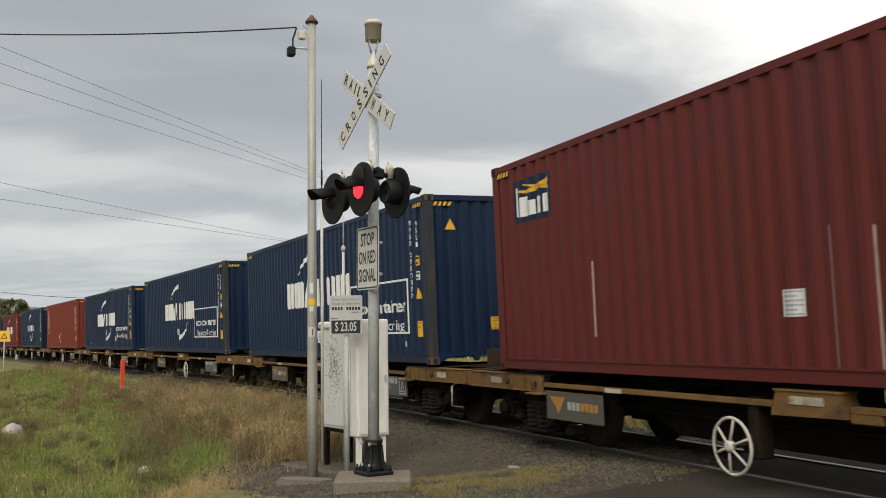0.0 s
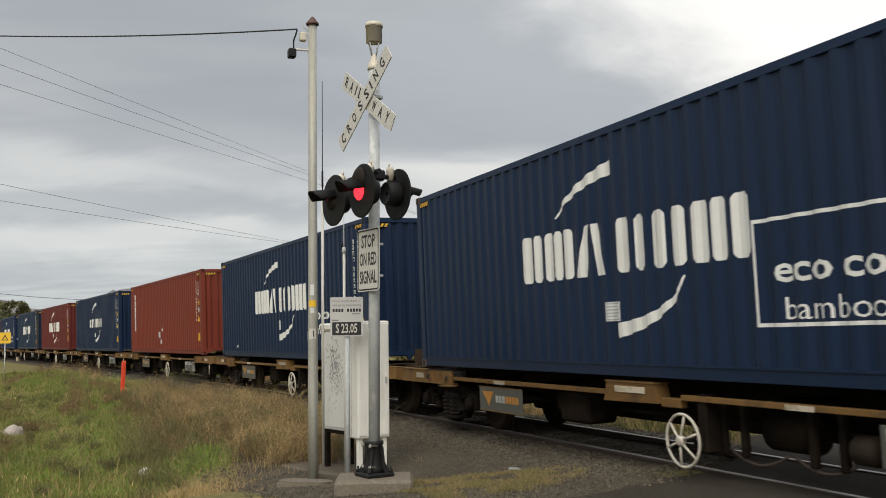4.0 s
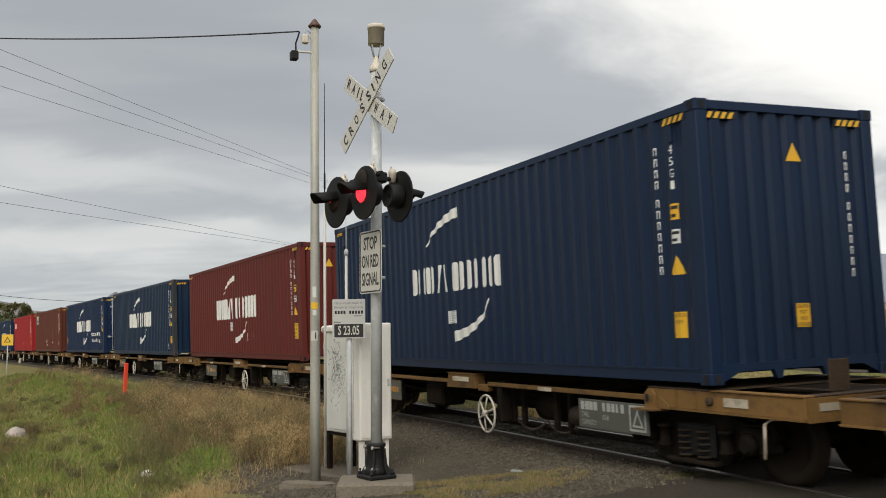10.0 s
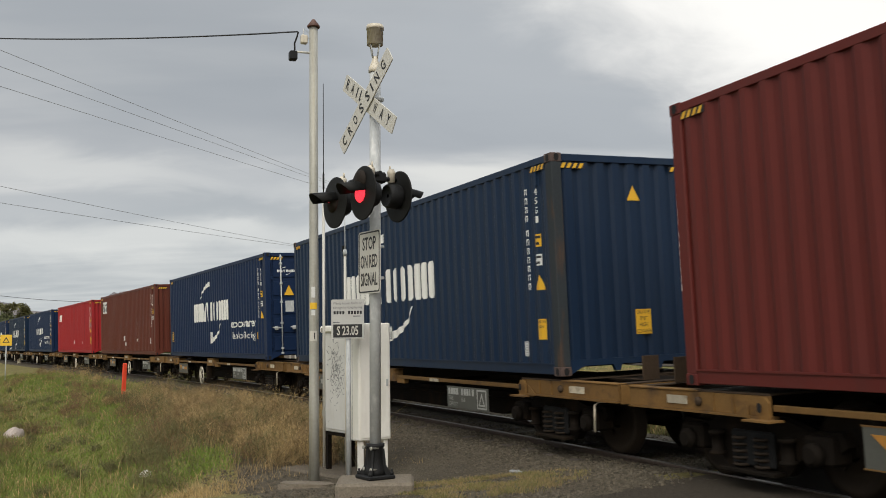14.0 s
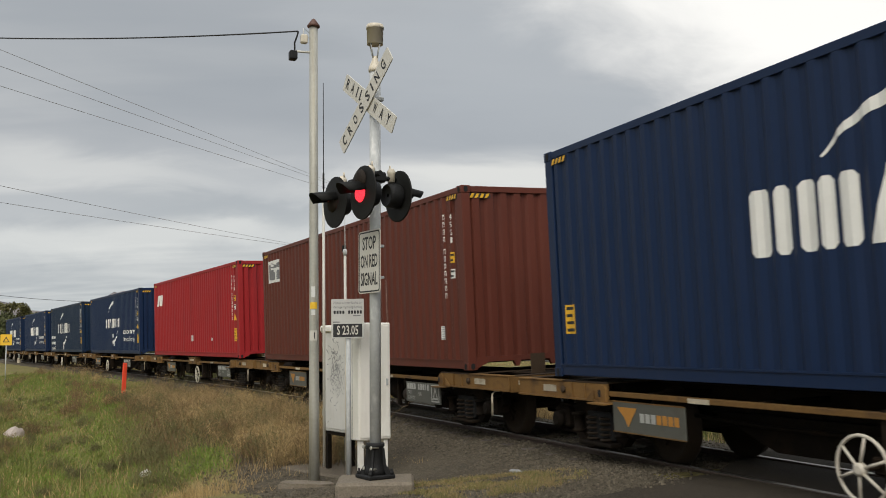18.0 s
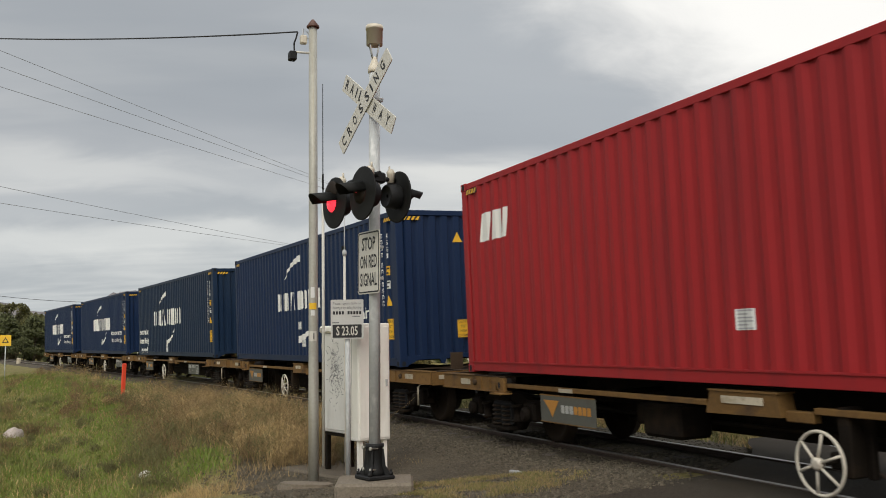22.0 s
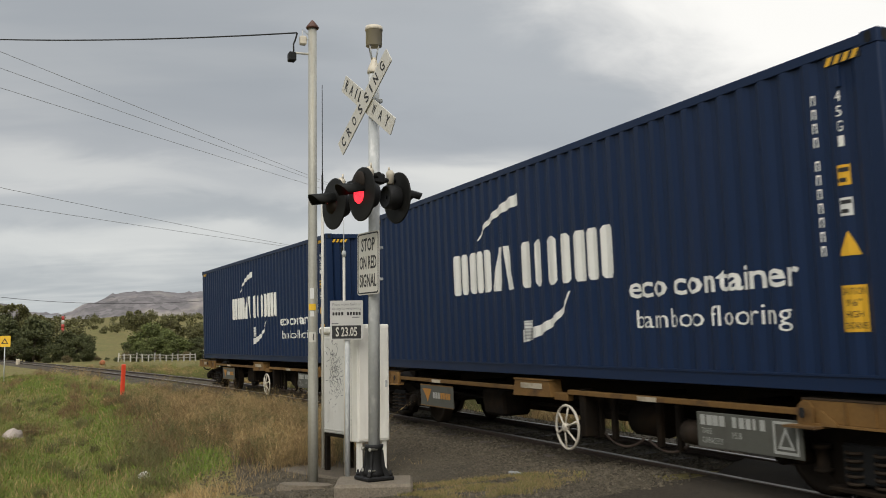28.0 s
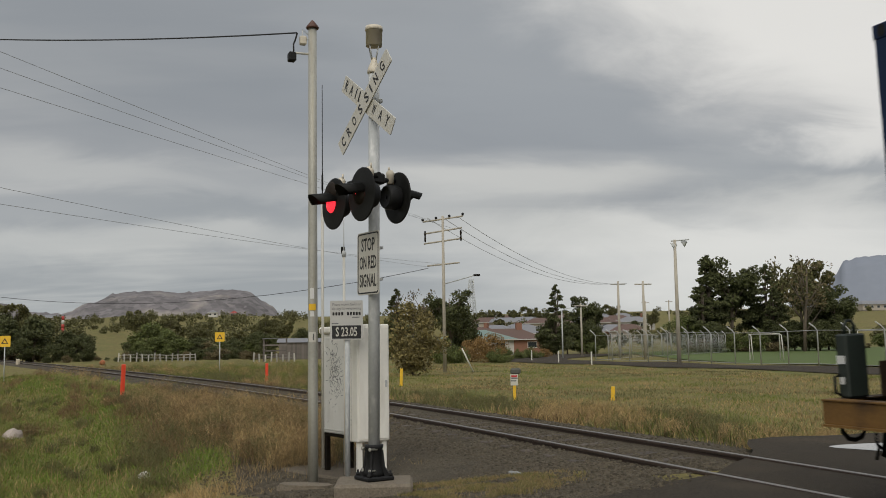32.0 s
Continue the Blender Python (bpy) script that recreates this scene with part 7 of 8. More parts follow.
rnd = random.Random(21)
lists = {"straw": [], "brown": [], "grass": [], "fresh": [], "weed": []}
mounds = {"brown": [], "straw": [], "weed": [], "grass": []}
n_try = 0
while n_try < 22000:
    n_try += 1
    dist = 9.5 + 55 * rnd.random() ** 1.7
    x, y = by_ray(-60 + 690 * rnd.random(), dist)
    d = track_y(x) - y
    if d < 2.1 or x > -11.6 or (x > -19.7 and d < 2.2 + (x + 19.5) * 0.62 + 0.2 * math.sin(3 * x)) or (x > -14.4 and d < 5.0):
        continue
    k = 0.8 + dist / 40
    f = noise.noise(Vector((x * 0.45, y * 0.6, 7.0)))
    f2 = noise.noise(Vector((x * 0.55, y * 0.7, 2.0)))
    wide = 5.25 - 2.9 * smooth(-18, -40, x)
    belt = smooth(wide + 0.3, wide - 0.3, d + 0.7 * f)
    glade = math.hypot((x + 16.2) / 1.5, (y + 3.75) / 0.7) < 1 + 0.3 * f
    if rnd.random() < belt and not glade:
        kind = "brown" if f2 + 0.5 * rnd.random() > 0.30 else "straw" if d < 3.6 and rnd.random() < 0.7 else "weed"
        lists[kind].append((x, y, 12, 0.45 * k, rnd.uniform(0.04, 0.13), 0.009 * k, 0.9))
        if rnd.random() < 0.075:
            mounds[kind].append((x, y, rnd.uniform(0.05, 0.26), rnd.uniform(0.24, 0.56)))
        continue
    r = rnd.random()
    kind = "fresh" if glade or r < (0.40 + 0.60 * smooth(-0.25, 0.15, f2)) * smooth(wide + 3.4, wide + 1.8, d) * 0.95 else "grass" if r < 0.88 else "straw" if r < 0.95 else "weed"
    lists[kind].append((x, y, 18, 0.5 * k, rnd.uniform(0.05, 0.13) * (1.0 if kind == "fresh" else 1.3), 0.011 * k, 0.9))
    if rnd.random() < 0.03:
        lists["straw"].append((x, y, 5, 0.3, rnd.uniform(0.22, 0.42), 0.005 * k, 0.5))
    if rnd.random() < 0.010 and dist > 14:
        mounds["weed"].append((x, y, 0.04, rnd.uniform(0.12, 0.26)))
    if f2 > 0.22 and dist > 20 and rnd.random() < 0.05:
        mounds["brown"].append((x, y, 0.08, rnd.uniform(0.2, 0.5)))
for i in range(14):
    mounds[("weed", "brown", "straw")[i % 3]].append((-30.6 + 0.7 * rnd.random(), -4.5 + 1.0 * rnd.random(), 0.10, rnd.uniform(0.18, 0.32)))
# short yellow-green turf between the footing and the road
EDGE = [(-10.75, -2.05), (-10.3, -1.55), (-10.1, -0.95), (-9.95, -0.45), (-9.5, -0.35), (-8.95, -0.85), (-8.6, -1.6), (-8.6, -2.4), (-9.6, -2.5)]


def within(x, y):
    inside = False
    for (xa, ya), (xb, yb) in zip(EDGE, EDGE[1:] + EDGE[:1]):
        if (ya > y) != (yb > y) and x < (xb - xa) * (y - ya) / (yb - ya) + xa:
            inside = not inside
    return inside


turf = {"straw": [], "grass": []}
for i in range(6500):
    x, y = rnd.uniform(-10.9, -8.5), rnd.uniform(-2.6, -0.2)
    f = noise.noise(Vector((x * 2.6, y * 2.6, 3)))
    if not within(x + 0.3 * f, y + 0.25 * f) or f < 0.14 - 0.35 * rnd.random():
        continue
    turf["straw" if rnd.random() < 0.62 - 0.7 * f else "grass"].append((x, y, 7, 0.10, rnd.uniform(0.015, 0.045), 0.005, 0.95))
blades(turf["straw"], "short_turf", M_LEAF["turf"], "short dry yellowish turf at the road edge", 0.05)
blades(turf["grass"], "short_turf", M_LEAF["turf_green"], "short yellow-green turf at the road edge", 0.05)
# dry tufts at the edge of the gravel
for i in range(220):
    if i > 160:
        x, y = rnd.uniform(-19, -12.5), rnd.uniform(-3.6, -1.2)
    else:
        x, y = -13.2 + rnd.gauss(0, 0.9), -4.2 + rnd.gauss(0, 0.35)
    lists["straw"].append((x, y, 10, 0.2, rnd.uniform(0.08, 0.22), 0.006, 1.0))
# beyond the line
for i in range(14000):
    px, dist = -20 + 1620 * rnd.random(), 16 + 62 * rnd.random() ** 1.3
    x, y = by_ray(px, dist)
    d = y - track_y(x)
    if d < 2.3 + 1.3 * smooth(-18.0, -12.5, x) or x > -10.2 or y > 30:
        continue
    line = d < 5.5
    f = noise.noise(Vector((x * 0.2, y * 0.25, 4.0)))
    r = 0.25 + 0.5 * rnd.random() + 1.1 * f + (0.16 * smooth(940, 1080, px) if not line else 0)
    kind = ("weed" if r < 0.42 else "grass" if r < 0.66 else "straw" if r < 0.84 else "brown") if line else ("grass" if r < 0.48 else "straw" if r < 0.74 else "brown" if r < 0.84 else "weed")
    lists[kind].append((x, y, 12, 0.7, rnd.uniform(0.14, 0.40) if line else rnd.uniform(0.05, 0.15) * (1.6 if px < 560 else 1.0), 0.008 + dist * 0.00035, 0.8))
    if line and rnd.random() < 0.10:
        mounds["weed" if r < 0.55 else "straw"].append((x, y, 0.10, rnd.uniform(0.2, 0.4)))
# tawny bushes along the foot of the embankment
for i in range(210):
    x = -13.6 - 15.0 * rnd.random() ** 1.3
    y = track_y(x) - rnd.uniform(2.3, 4.3)
    if x > -15.2 and track_y(x) - y < 2.9:
        continue
    near = smooth(-27, -17, x)
    kind = rnd.choice(("straw", "straw", "straw", "brown", "brown", "weed"))
    mounds[kind].append((x, y, rnd.uniform(0.10, 0.34) * (0.5 + 0.5 * near), rnd.uniform(0.22, 0.48)))
# rank growth beyond the line
for i in range(330):
    x, y = by_ray(60 + 500 * rnd.random(), 38 + 45 * rnd.random())
    if y - track_y(x) > 2.8:
        mounds[rnd.choice(("weed", "grass", "grass", "straw"))].append((x, y, rnd.uniform(0.0, 0.2), rnd.uniform(0.25, 0.6)))
for i in range(150):
    x, y = by_ray(690 + 620 * rnd.random(), 18 + 14 * rnd.random())
    if 2.4 < y - track_y(x) < 6.5 and x < -10.5:
        mounds[rnd.choice(("weed", "weed", "straw"))].append((x, y, 0.0, rnd.uniform(0.10, 0.26)))
BUSH = {"grass": "tall olive-green grass clumps beyond the line", "straw": "bushy pale dry weeds on the embankment", "brown": "bushy brown dry weeds on the embankment", "weed": "low grey-green bushes on the embankment"}
for kind, cents in mounds.items():
    balls = []
    for x, y, z, r in cents:
        z0 = ground_z(x, y)
        for _ in range(4):
            balls.append((x + rnd.gauss(0, 0.4 * r), y + rnd.gauss(0, 0.4 * r), z0 + rnd.uniform(0.3, 1.0) * (z + r * 0.6), r * rnd.uniform(0.4, 0.75)))
        lists[kind].append((x, y, 26, r * 1.3, r * 1.2 + z, 0.0045, 0.9))
        lists["straw" if kind == "brown" else "brown"].append((x, y, 8, r * 1.2, r * 1.4 + z, 0.004, 0.9))
    tagged(part("weed_bushes", leaves(balls, 95, 1.1, 0.050, 5 + len(balls), 0.9, 0.11), M_LEAF[kind]), BUSH[kind], "weeds", kind="stuff")
NAMES = {"straw": "pale dry straw-coloured grass beside the track", "brown": "brown seeding weeds beside the track", "grass": "green roadside grass", "fresh": "bright green grass in the hollow", "weed": "grey-green weeds at the ballast edge"}
for kind, spots in lists.items():
    blades(spots, "long_grass" if kind != "brown" else "dry_weeds", M_LEAF[kind], NAMES[kind])

# loose stones: one joined sheet of small angular pebbles
V, F = [], []
rng = np.random.default_rng(5)
cube = [(-1, -1, 0), (1, -1, 0), (1, 1, 0), (-1, 1, 0), (-0.6, -0.5, 1), (0.7, -0.6, 1), (0.5, 0.6, 1), (-0.6, 0.7, 1)]
faces = [(4, 5, 6, 7), (0, 1, 5, 4), (1, 2, 6, 5), (2, 3, 7, 6), (3, 0, 4, 7)]
count = 0
while count < 62000:
    if rng.random() < 0.5:
        s_ = -9.0 - 30 * rng.random() ** 1.4
        c, a = on_track(s_), heading(s_)
        o = rng.normal() * 1.25 - 0.3
        x, y = c.x - o * math.sin(a), c.y + o * math.cos(a)
        z = c.z - 0.10 + CANT * o if abs(o) < 0.6 else c.z + CANT * o - (0.075 + 0.087 * (abs(o) - 0.6) if abs(o) < 1.75 else 0.17 + 0.28 * (abs(o) - 1.75))
        z = max(z, ground_z(x, y))
        r = 0.010 + 0.015 * rng.random()
    else:
        x, y = -12.6 + rng.normal() * 3.0, -1.5 + rng.normal() * 1.3
        if x > -8.2 or y > 0.6 or y < -4:
            continue
        z = ground_z(x, y) + 0.012
        r = 0.005 + 0.014 * rng.random() ** 2.2
    count += 1
    t = rng.random() * 6.28
    ca, sa = math.cos(t) * r, math.sin(t) * r
    sz = r * (0.7 + 0.7 * rng.random())
    i = len(V)
    V += [(x + ca * p[0] - sa * p[1] * 0.8, y + sa * p[0] + ca * p[1] * 0.8, z - 0.004 + sz * p[2]) for p in cube]
    F += [tuple(i + q for q in f) for f in faces]
me = bpy.data.meshes.new("ballast_stones")
me.from_pydata(V, [], F)
tagged(part("ballast_stones", me, M_STONE), "loose grey and brown ballast stones", "gravel", kind="stuff")
# ---------------------------------------------------------------- flat wagons
def ring(bm, R, r, m, n=28, k=6):
    """A round bar bent into a ring in the pose's xy plane."""
    loops = []
    for i in range(n):
        a = 2 * math.pi * i / n
        c = Vector((math.cos(a), math.sin(a), 0))
        loops.append([bm.verts.new(m @ (c * (R + r * math.cos(2 * math.pi * q / k)) + Vector((0, 0, r * math.sin(2 * math.pi * q / k))))) for q in range(k)])
    for i in range(n):
        a, b = loops[i], loops[(i + 1) % n]
        for q in range(k):
            bm.faces.new((a[q], b[q], b[(q + 1) % k], a[(q + 1) % k])).smooth = True
    return bm


def coil(bm, x, y, z0, z1, R, r=0.017, turns=5, n=9):
    """A coil spring as a stack of rings."""
    for i in range(turns):
        ring(bm, R, r, pose(x, y, z0 + (z1 - z0) * (i + 0.5) / turns), 12, 5)
    return bm


def bogie(top, bx):
    """One three-piece bogie: side frames with springs and axle boxes, bolster and brake beams."""
    b = part("bogie", box(bx - 0.17, bx + 0.17, -0.95, 0.95, 0.40, 0.60, 0.03), M_UNDER, top)
    for sy in (-1, 1):
        y = sy * 0.86
        m = Matrix(((1, 0, 0, bx), (0, 0, -1, y + 0.06), (0, 1, 0, 0), (0, 0, 0, 1)))
        bm = bmesh.new()
        prism(bm, [(-1.16, 0.50), (-1.10, 0.62), (-0.72, 0.60), (-0.34, 0.70), (0.34, 0.70), (0.72, 0.60), (1.10, 0.62), (1.16, 0.50), (1.04, 0.42), (0.70, 0.44),
                   (0.40, 0.16), (-0.40, 0.16), (-0.70, 0.44), (-1.04, 0.42)], m, 0.11)
        f = part("side_frame", bm, M_UNDER, b)
        # a near-black block behind the springs paints the shade of a recess
        bm = bmesh.new()
        block(bm, bx - 0.30, bx + 0.30, y - 0.115, y - 0.062, 0.22, 0.56, 0.02)
        part("spring_recess", bm, M_HOLE_SHADE, f)
        for dx in (-0.15, 0.15):
            part("coil_spring", coil(bmesh.new(), bx + dx, y + sy * 0.11, 0.20, 0.52, 0.075), M_WHEEL, f)
        bm = bmesh.new()
        block(bm, bx - 0.38, bx + 0.38, y + sy * 0.11 - 0.10, y + sy * 0.11 + 0.10, 0.155, 0.20, 0.01)
        part("spring_plank", bm, M_UNDER, f)
        for ax in (-0.89, 0.89):
            bm = bmesh.new()
            block(bm, bx + ax - 0.17, bx + ax + 0.17, y + sy * 0.02 - 0.13, y + sy * 0.02 + 0.13, 0.32, 0.58, 0.03)
            lathe(bm, [(0.105, 0.0), (0.105, 0.085), (0.07, 0.09), (0.07, 0.105)], 14, pose(bx + ax, y + sy * 0.14, 0.42, -90 * sy))
            part("axle_box", bm, M_UNDER, f)
        for ax in (-0.50, 0.50):
            bm = bmesh.new()
            lathe(bm, [(0.085, 0.29), (0.085, 0.32), (0.06, 0.321), (0.06, 0.49), (0.085, 0.491), (0.085, 0.53)], 12, pose(bx + ax, y + sy * 0.12, 0))
            part("damper", bm, M_UNDER, f)
    return b


def wagon_deck(top, sx):
    """Ochre end platform with its edge plates, twist-lock brackets, reflectors and buffers."""
    x0, x1 = 4.95, 7.24
    a, b = min(sx * x0, sx * x1), max(sx * x0, sx * x1)
    # a plate over the inner half, an open tray with a lip towards the end
    xm = sx * 6.0
    d = part("deck", box(min(sx * x0, xm), max(sx * x0, xm), -1.165, 1.165, 0.925, 0.945, 0.004), M_DECK, top)
    lip = min(xm + sx * 0.002, sx * x1), max(xm + sx * 0.002, sx * x1)
    for sy in (-1, 1):
        part("deck_lip", box(lip[0], lip[1], min(sy * 1.04, sy * 1.175), max(sy * 1.04, sy * 1.175), 0.926, 0.942, 0.003), M_OCHRE, d)
    part("deck_lip", box(min(sx * 7.10, sx * 7.242), max(sx * 7.10, sx * 7.242), -1.038, 1.038, 0.926, 0.941, 0.003), M_DECK, d)
    part("tray_floor", box(lip[0], sx * 7.2 if sx > 0 else lip[1] - 0.04, -1.10, 1.10, 0.745, 0.76) if sx > 0 else box(-7.2, lip[1], -1.10, 1.10, 0.745, 0.76), M_UNDER, d)
    for y in (-0.36, 0.36):
        part("tray_rib", box(lip[0] + 0.02, lip[1] - 0.16, y - 0.02, y + 0.02, 0.761, 0.93), M_DECK, d)
    for sy in (-1, 1):
        part("edge_plate", box(a + 0.002, b - 0.002, sy * 1.15 - 0.012, sy * 1.15 + 0.012, 0.735, 0.924, 0.003), M_OCHRE, d)
        part("lower_flange", box(a + 0.01, b - 0.01, min(sy * 1.06, sy * 1.19), max(sy * 1.06, sy * 1.19), 0.715, 0.7345), M_OCHRE, d)
        # bracket with an eye and gusset
        xb = sx * 5.02
        m = Matrix(((1, 0, 0, xb), (0, 0, -1, sy * 1.20 + 0.03), (0, 1, 0, 0), (0, 0, 0, 1)))
        bm = bmesh.new()
        prism(bm, [(-0.09, 0.715), (0.09, 0.715), (0.09, 0.86), (0.04, 0.915), (-0.04, 0.915), (-0.09, 0.86)], m, 0.03)
        block(bm, xb - 0.16, xb + 0.20, sy * 1.22 - 0.09, sy * 1.22 + 0.09, 0.695, 0.714)
        br = part("lock_bracket", bm, M_OCHRE, d)
        # the eye is not cut: a near-black plate gives its shade
        part("eye", prism(bmesh.new(), rounded(0.06, 0.09, 0.028), pose(xb, sy * 1.232, 0.82, 90), 0.003), M_HOLE_SHADE, br)
        part("gusset", prism(bmesh.new(), [(0, 0), (0.16, 0), (0.16, 0.03), (0.0, 0.13)], pose(xb + sx * 0.2, sy * 1.2, 0.716, 90, 0, 90 - 90 * sx), 0.012), M_OCHRE, d)
        part("reflector", box(sx * 6.35 - 0.17, sx * 6.35 + 0.17, sy * 1.167 - 0.004, sy * 1.167 + 0.004, 0.79, 0.875), M_REFL, d, "dirty white reflector")
        bm = bmesh.new()
        lathe(bm, [(0.045, 0.0), (0.045, 0.03), (0.03, 0.04), (0.012, 0.042)], 12, pose(sx * 5.98, sy * 1.16, 0.83, -90 * sy))
        part("lift_lug", bm, M_DECK, d)
        for gx in (5.45, 5.75):
            part("rib", box(sx * gx - 0.008, sx * gx + 0.008, min(sy * 1.163, sy * 1.185), max(sy * 1.163, sy * 1.185), 0.74, 0.92), M_OCHRE, d)
    part("end_plate", box(sx * 7.23 - 0.012, sx * 7.23 + 0.012, -1.13, 1.13, 0.70, 0.922, 0.003), M_OCHRE, d)
    part("reflector", box(min(sx * 7.243, sx * 7.25), max(sx * 7.243, sx * 7.25), -1.0, -0.55, 0.80, 0.87), M_REFL, d, "dirty white reflector")
    for y in (-0.55, 0.55):
        bm = bmesh.new()
        block(bm, sx * 7.06 - 0.012, sx * 7.06 + 0.012, y - 0.12, y + 0.12, 0.946, 1.24, 0.004)
        block(bm, sx * 6.98 - 0.07, sx * 6.98 + 0.07, y + 0.108, y + 0.12, 0.946, 1.12, 0.004)
        part("stop_post", bm, M_DECK, d, "dark steel stop post")


def flat_wagon(deep=False):
    """Skeletal container wagon; x forward, z up from rail level."""
    top = empty("flat_wagon", "skeletal container wagon with grimy ochre frame on rails", "rail wagon", "wagons of the train")
    bm = box(-7.15, 7.15, -0.30, 0.30, 0.60, 0.90, 0.02)
    block(bm, -7.15, 7.15, -0.42, 0.42, 0.901, 0.92)
    part("centre_sill", bm, M_UNDER, top)
    bm = bmesh.new()
    prism(bm, [(-4.0, 0.62), (4.0, 0.62), (3.0, 0.26), (-3.0, 0.26)] if deep else [(-4.0, 0.62), (4.0, 0.62), (3.2, 0.36), (-3.2, 0.36)], Matrix(((1, 0, 0, 0), (0, 0, -1, 0.42 if deep else 0.15), (0, 1, 0, 0), (0, 0, 0, 1))), 0.84 if deep else 0.30)
    part("fish_belly_web", bm, M_UNDER, top)
    for sx in (1, -1):
        wagon_deck(top, sx)
        bogie(top, sx * 5.47)
        bm = box(min(sx * 7.15, sx * 7.55), max(sx * 7.15, sx * 7.55), -0.10, 0.10, 0.62, 0.86, 0.03)
        block(bm, sx * 7.53 - 0.13, sx * 7.53 + 0.13, -0.16, 0.16, 0.58, 0.90, 0.04)
        part("coupler", bm, M_UNDER, top)
        bm = tube(bmesh.new(), [(sx * 7.2, -0.35, 0.72), (sx * 7.35, -0.36, 0.60), (sx * 7.42, -0.33, 0.38), (sx * 7.46, -0.25, 0.36), (sx * 7.50, -0.2, 0.45)], 0.022, 7)
        part("brake_hose", bm, M_BLACK, top, "black rubber brake hose")
    # side rails
    for sy in (-1, 1):
        for x0, x1 in ((0.28, 4.93), (-4.93, -0.64)) if deep else ((0.98, 4.93), (-4.93, -0.46)):
            part("side_rail", box(x0, x1, sy * 1.12 - 0.035, sy * 1.12 + 0.035, 0.785, 0.843, 0.006), M_OCHRE, top)
            part("reflector", box(x0 + 1.5, x0 + 1.85, sy * 1.157 - 0.003, sy * 1.157 + 0.003, 0.785, 0.835), M_REFL, top, "dirty white reflector")
        for x in (-4.2, -2.4, 2.2, 3.9):
            part("outrigger", box(x - 0.05, x + 0.05, min(sy * 0.3, sy * 1.08), max(sy * 0.3, sy * 1.08), 0.79, 0.85, 0.006), M_UNDER, top)
        m = Matrix(((1, 0, 0, 0), (0, 0, -1, sy * 1.1 + 0.09), (0, 1, 0, 0), (0, 0, 0, 1)))
        x0, x1 = (-0.58, 0.24) if deep else (-0.40, 0.60)
        bm = prism(bmesh.new(), [(x0 - 0.03, 0.72), (x1 + 0.02, 0.735), (x1 - 0.02, 0.94), (x0 + 0.05, 0.94)], m, 0.18)
        prism(bm, [(x0 + 0.03, 0.9405), (x1 + 0.0, 0.9405), (x1 + 0.0, 0.958), (x0 + 0.03, 0.958)], m @ pose(0, 0, -0.012), 0.204)
        s = part("step_box", bm, M_OCHRE, top)
        part("reflector", box(x0 + 0.22, x1 - 0.20, sy * 1.195 - 0.004, sy * 1.195 + 0.004, 0.83, 0.90), M_REFL, s, "dirty white reflector")
        part("rail_bracket", box(x1 + 0.03, x1 + 0.36, sy * 1.1 - 0.05, sy * 1.1 + 0.05, 0.70, 0.80, 0.01), M_OCHRE, top)
    # boards hung on the near side
    b = part("name_board", box(-4.09, -2.73, -1.19, -1.17, 0.40, 0.74, 0.004), M_PLATE, top, "grey board with an orange shape", pose(-0.72 if deep else 0.22, 0, 0))
    part("board_rim", box(-4.10, -2.72, -1.194, -1.1905, 0.735, 0.75), M_OCHRE, b)
    part("board_rim", box(-4.10, -2.72, -1.194, -1.1905, 0.392, 0.405), M_OCHRE, b)
    part("emblem", prism(bmesh.new(), [(-0.20, 0.10), (0.20, 0.10), (0.10, -0.02), (0.02, -0.12), (-0.05, -0.02)], pose(-3.80, -1.191, 0.58, 90), 0.003), M_EMBLEM, b, "orange wedge")
    for i in range(7):
        part("name_block", box(-3.54 + 0.105 * i, -3.46 + 0.105 * i, -1.194, -1.191, 0.53, 0.63), M_GREYPALE if i < 3 else M_EMBLEM, b)
    b = part("number_board", box(3.48, 4.90, -1.19, -1.17, 0.40, 0.74, 0.004), M_PLATE, top, "grey board with pale writing", pose(-0.95 if deep else 0.06, 0, 0))
    for i, w in enumerate((0.10, 0.12, 0.11, 0.11, 0, 0.08, 0.10, 0.09, 0.05, 0.09)):
        if w:
            part("number_bar", box(3.54 + 0.094 * i, 3.54 + 0.094 * i + w * 0.7, -1.194, -1.191, 0.615, 0.715), M_GREYPALE, b)
    for text, x, z, w in (("TARE", 3.63, 0.555, 0.15), ("CAPACITY", 3.71, 0.465, 0.31), ("15.8", 4.06, 0.54, 0.13)):
        part("lettering", letters(text, 0.085, w), M_GREYPALE, b, "", pose(x, -1.1915, z, 90))
    bm = bmesh.new()
    for q in (rect(4.55, 4.86, 0.43, 0.455), rect(4.55, 4.86, 0.695, 0.72), rect(4.55, 4.575, 0.456, 0.694), rect(4.835, 4.86, 0.456, 0.694)):
        prism(bm, [(q[0][0], q[0][1]), (q[1][0], q[1][1]), (q[2][0], q[2][1]), (q[3][0], q[3][1])], pose(0, -1.191, 0, 90), 0.003)
    part("square_frame", bm, M_GREYPALE, b)
    bm = bmesh.new()
    o, i = [(4.60, 0.475), (4.81, 0.475), (4.705, 0.67)], [(4.64, 0.50), (4.77, 0.50), (4.705, 0.622)]
    for k in range(3):
        prism(bm, [o[k], o[(k + 1) % 3], i[(k + 1) % 3], i[k]], pose(0, -1.191, 0, 90), 0.003)
    part("triangle_frame", bm, M_GREYPALE, b)
    # hand-brake wheel on its bracket
    bm = bmesh.new()
    wx = -1.08 if deep else 1.12
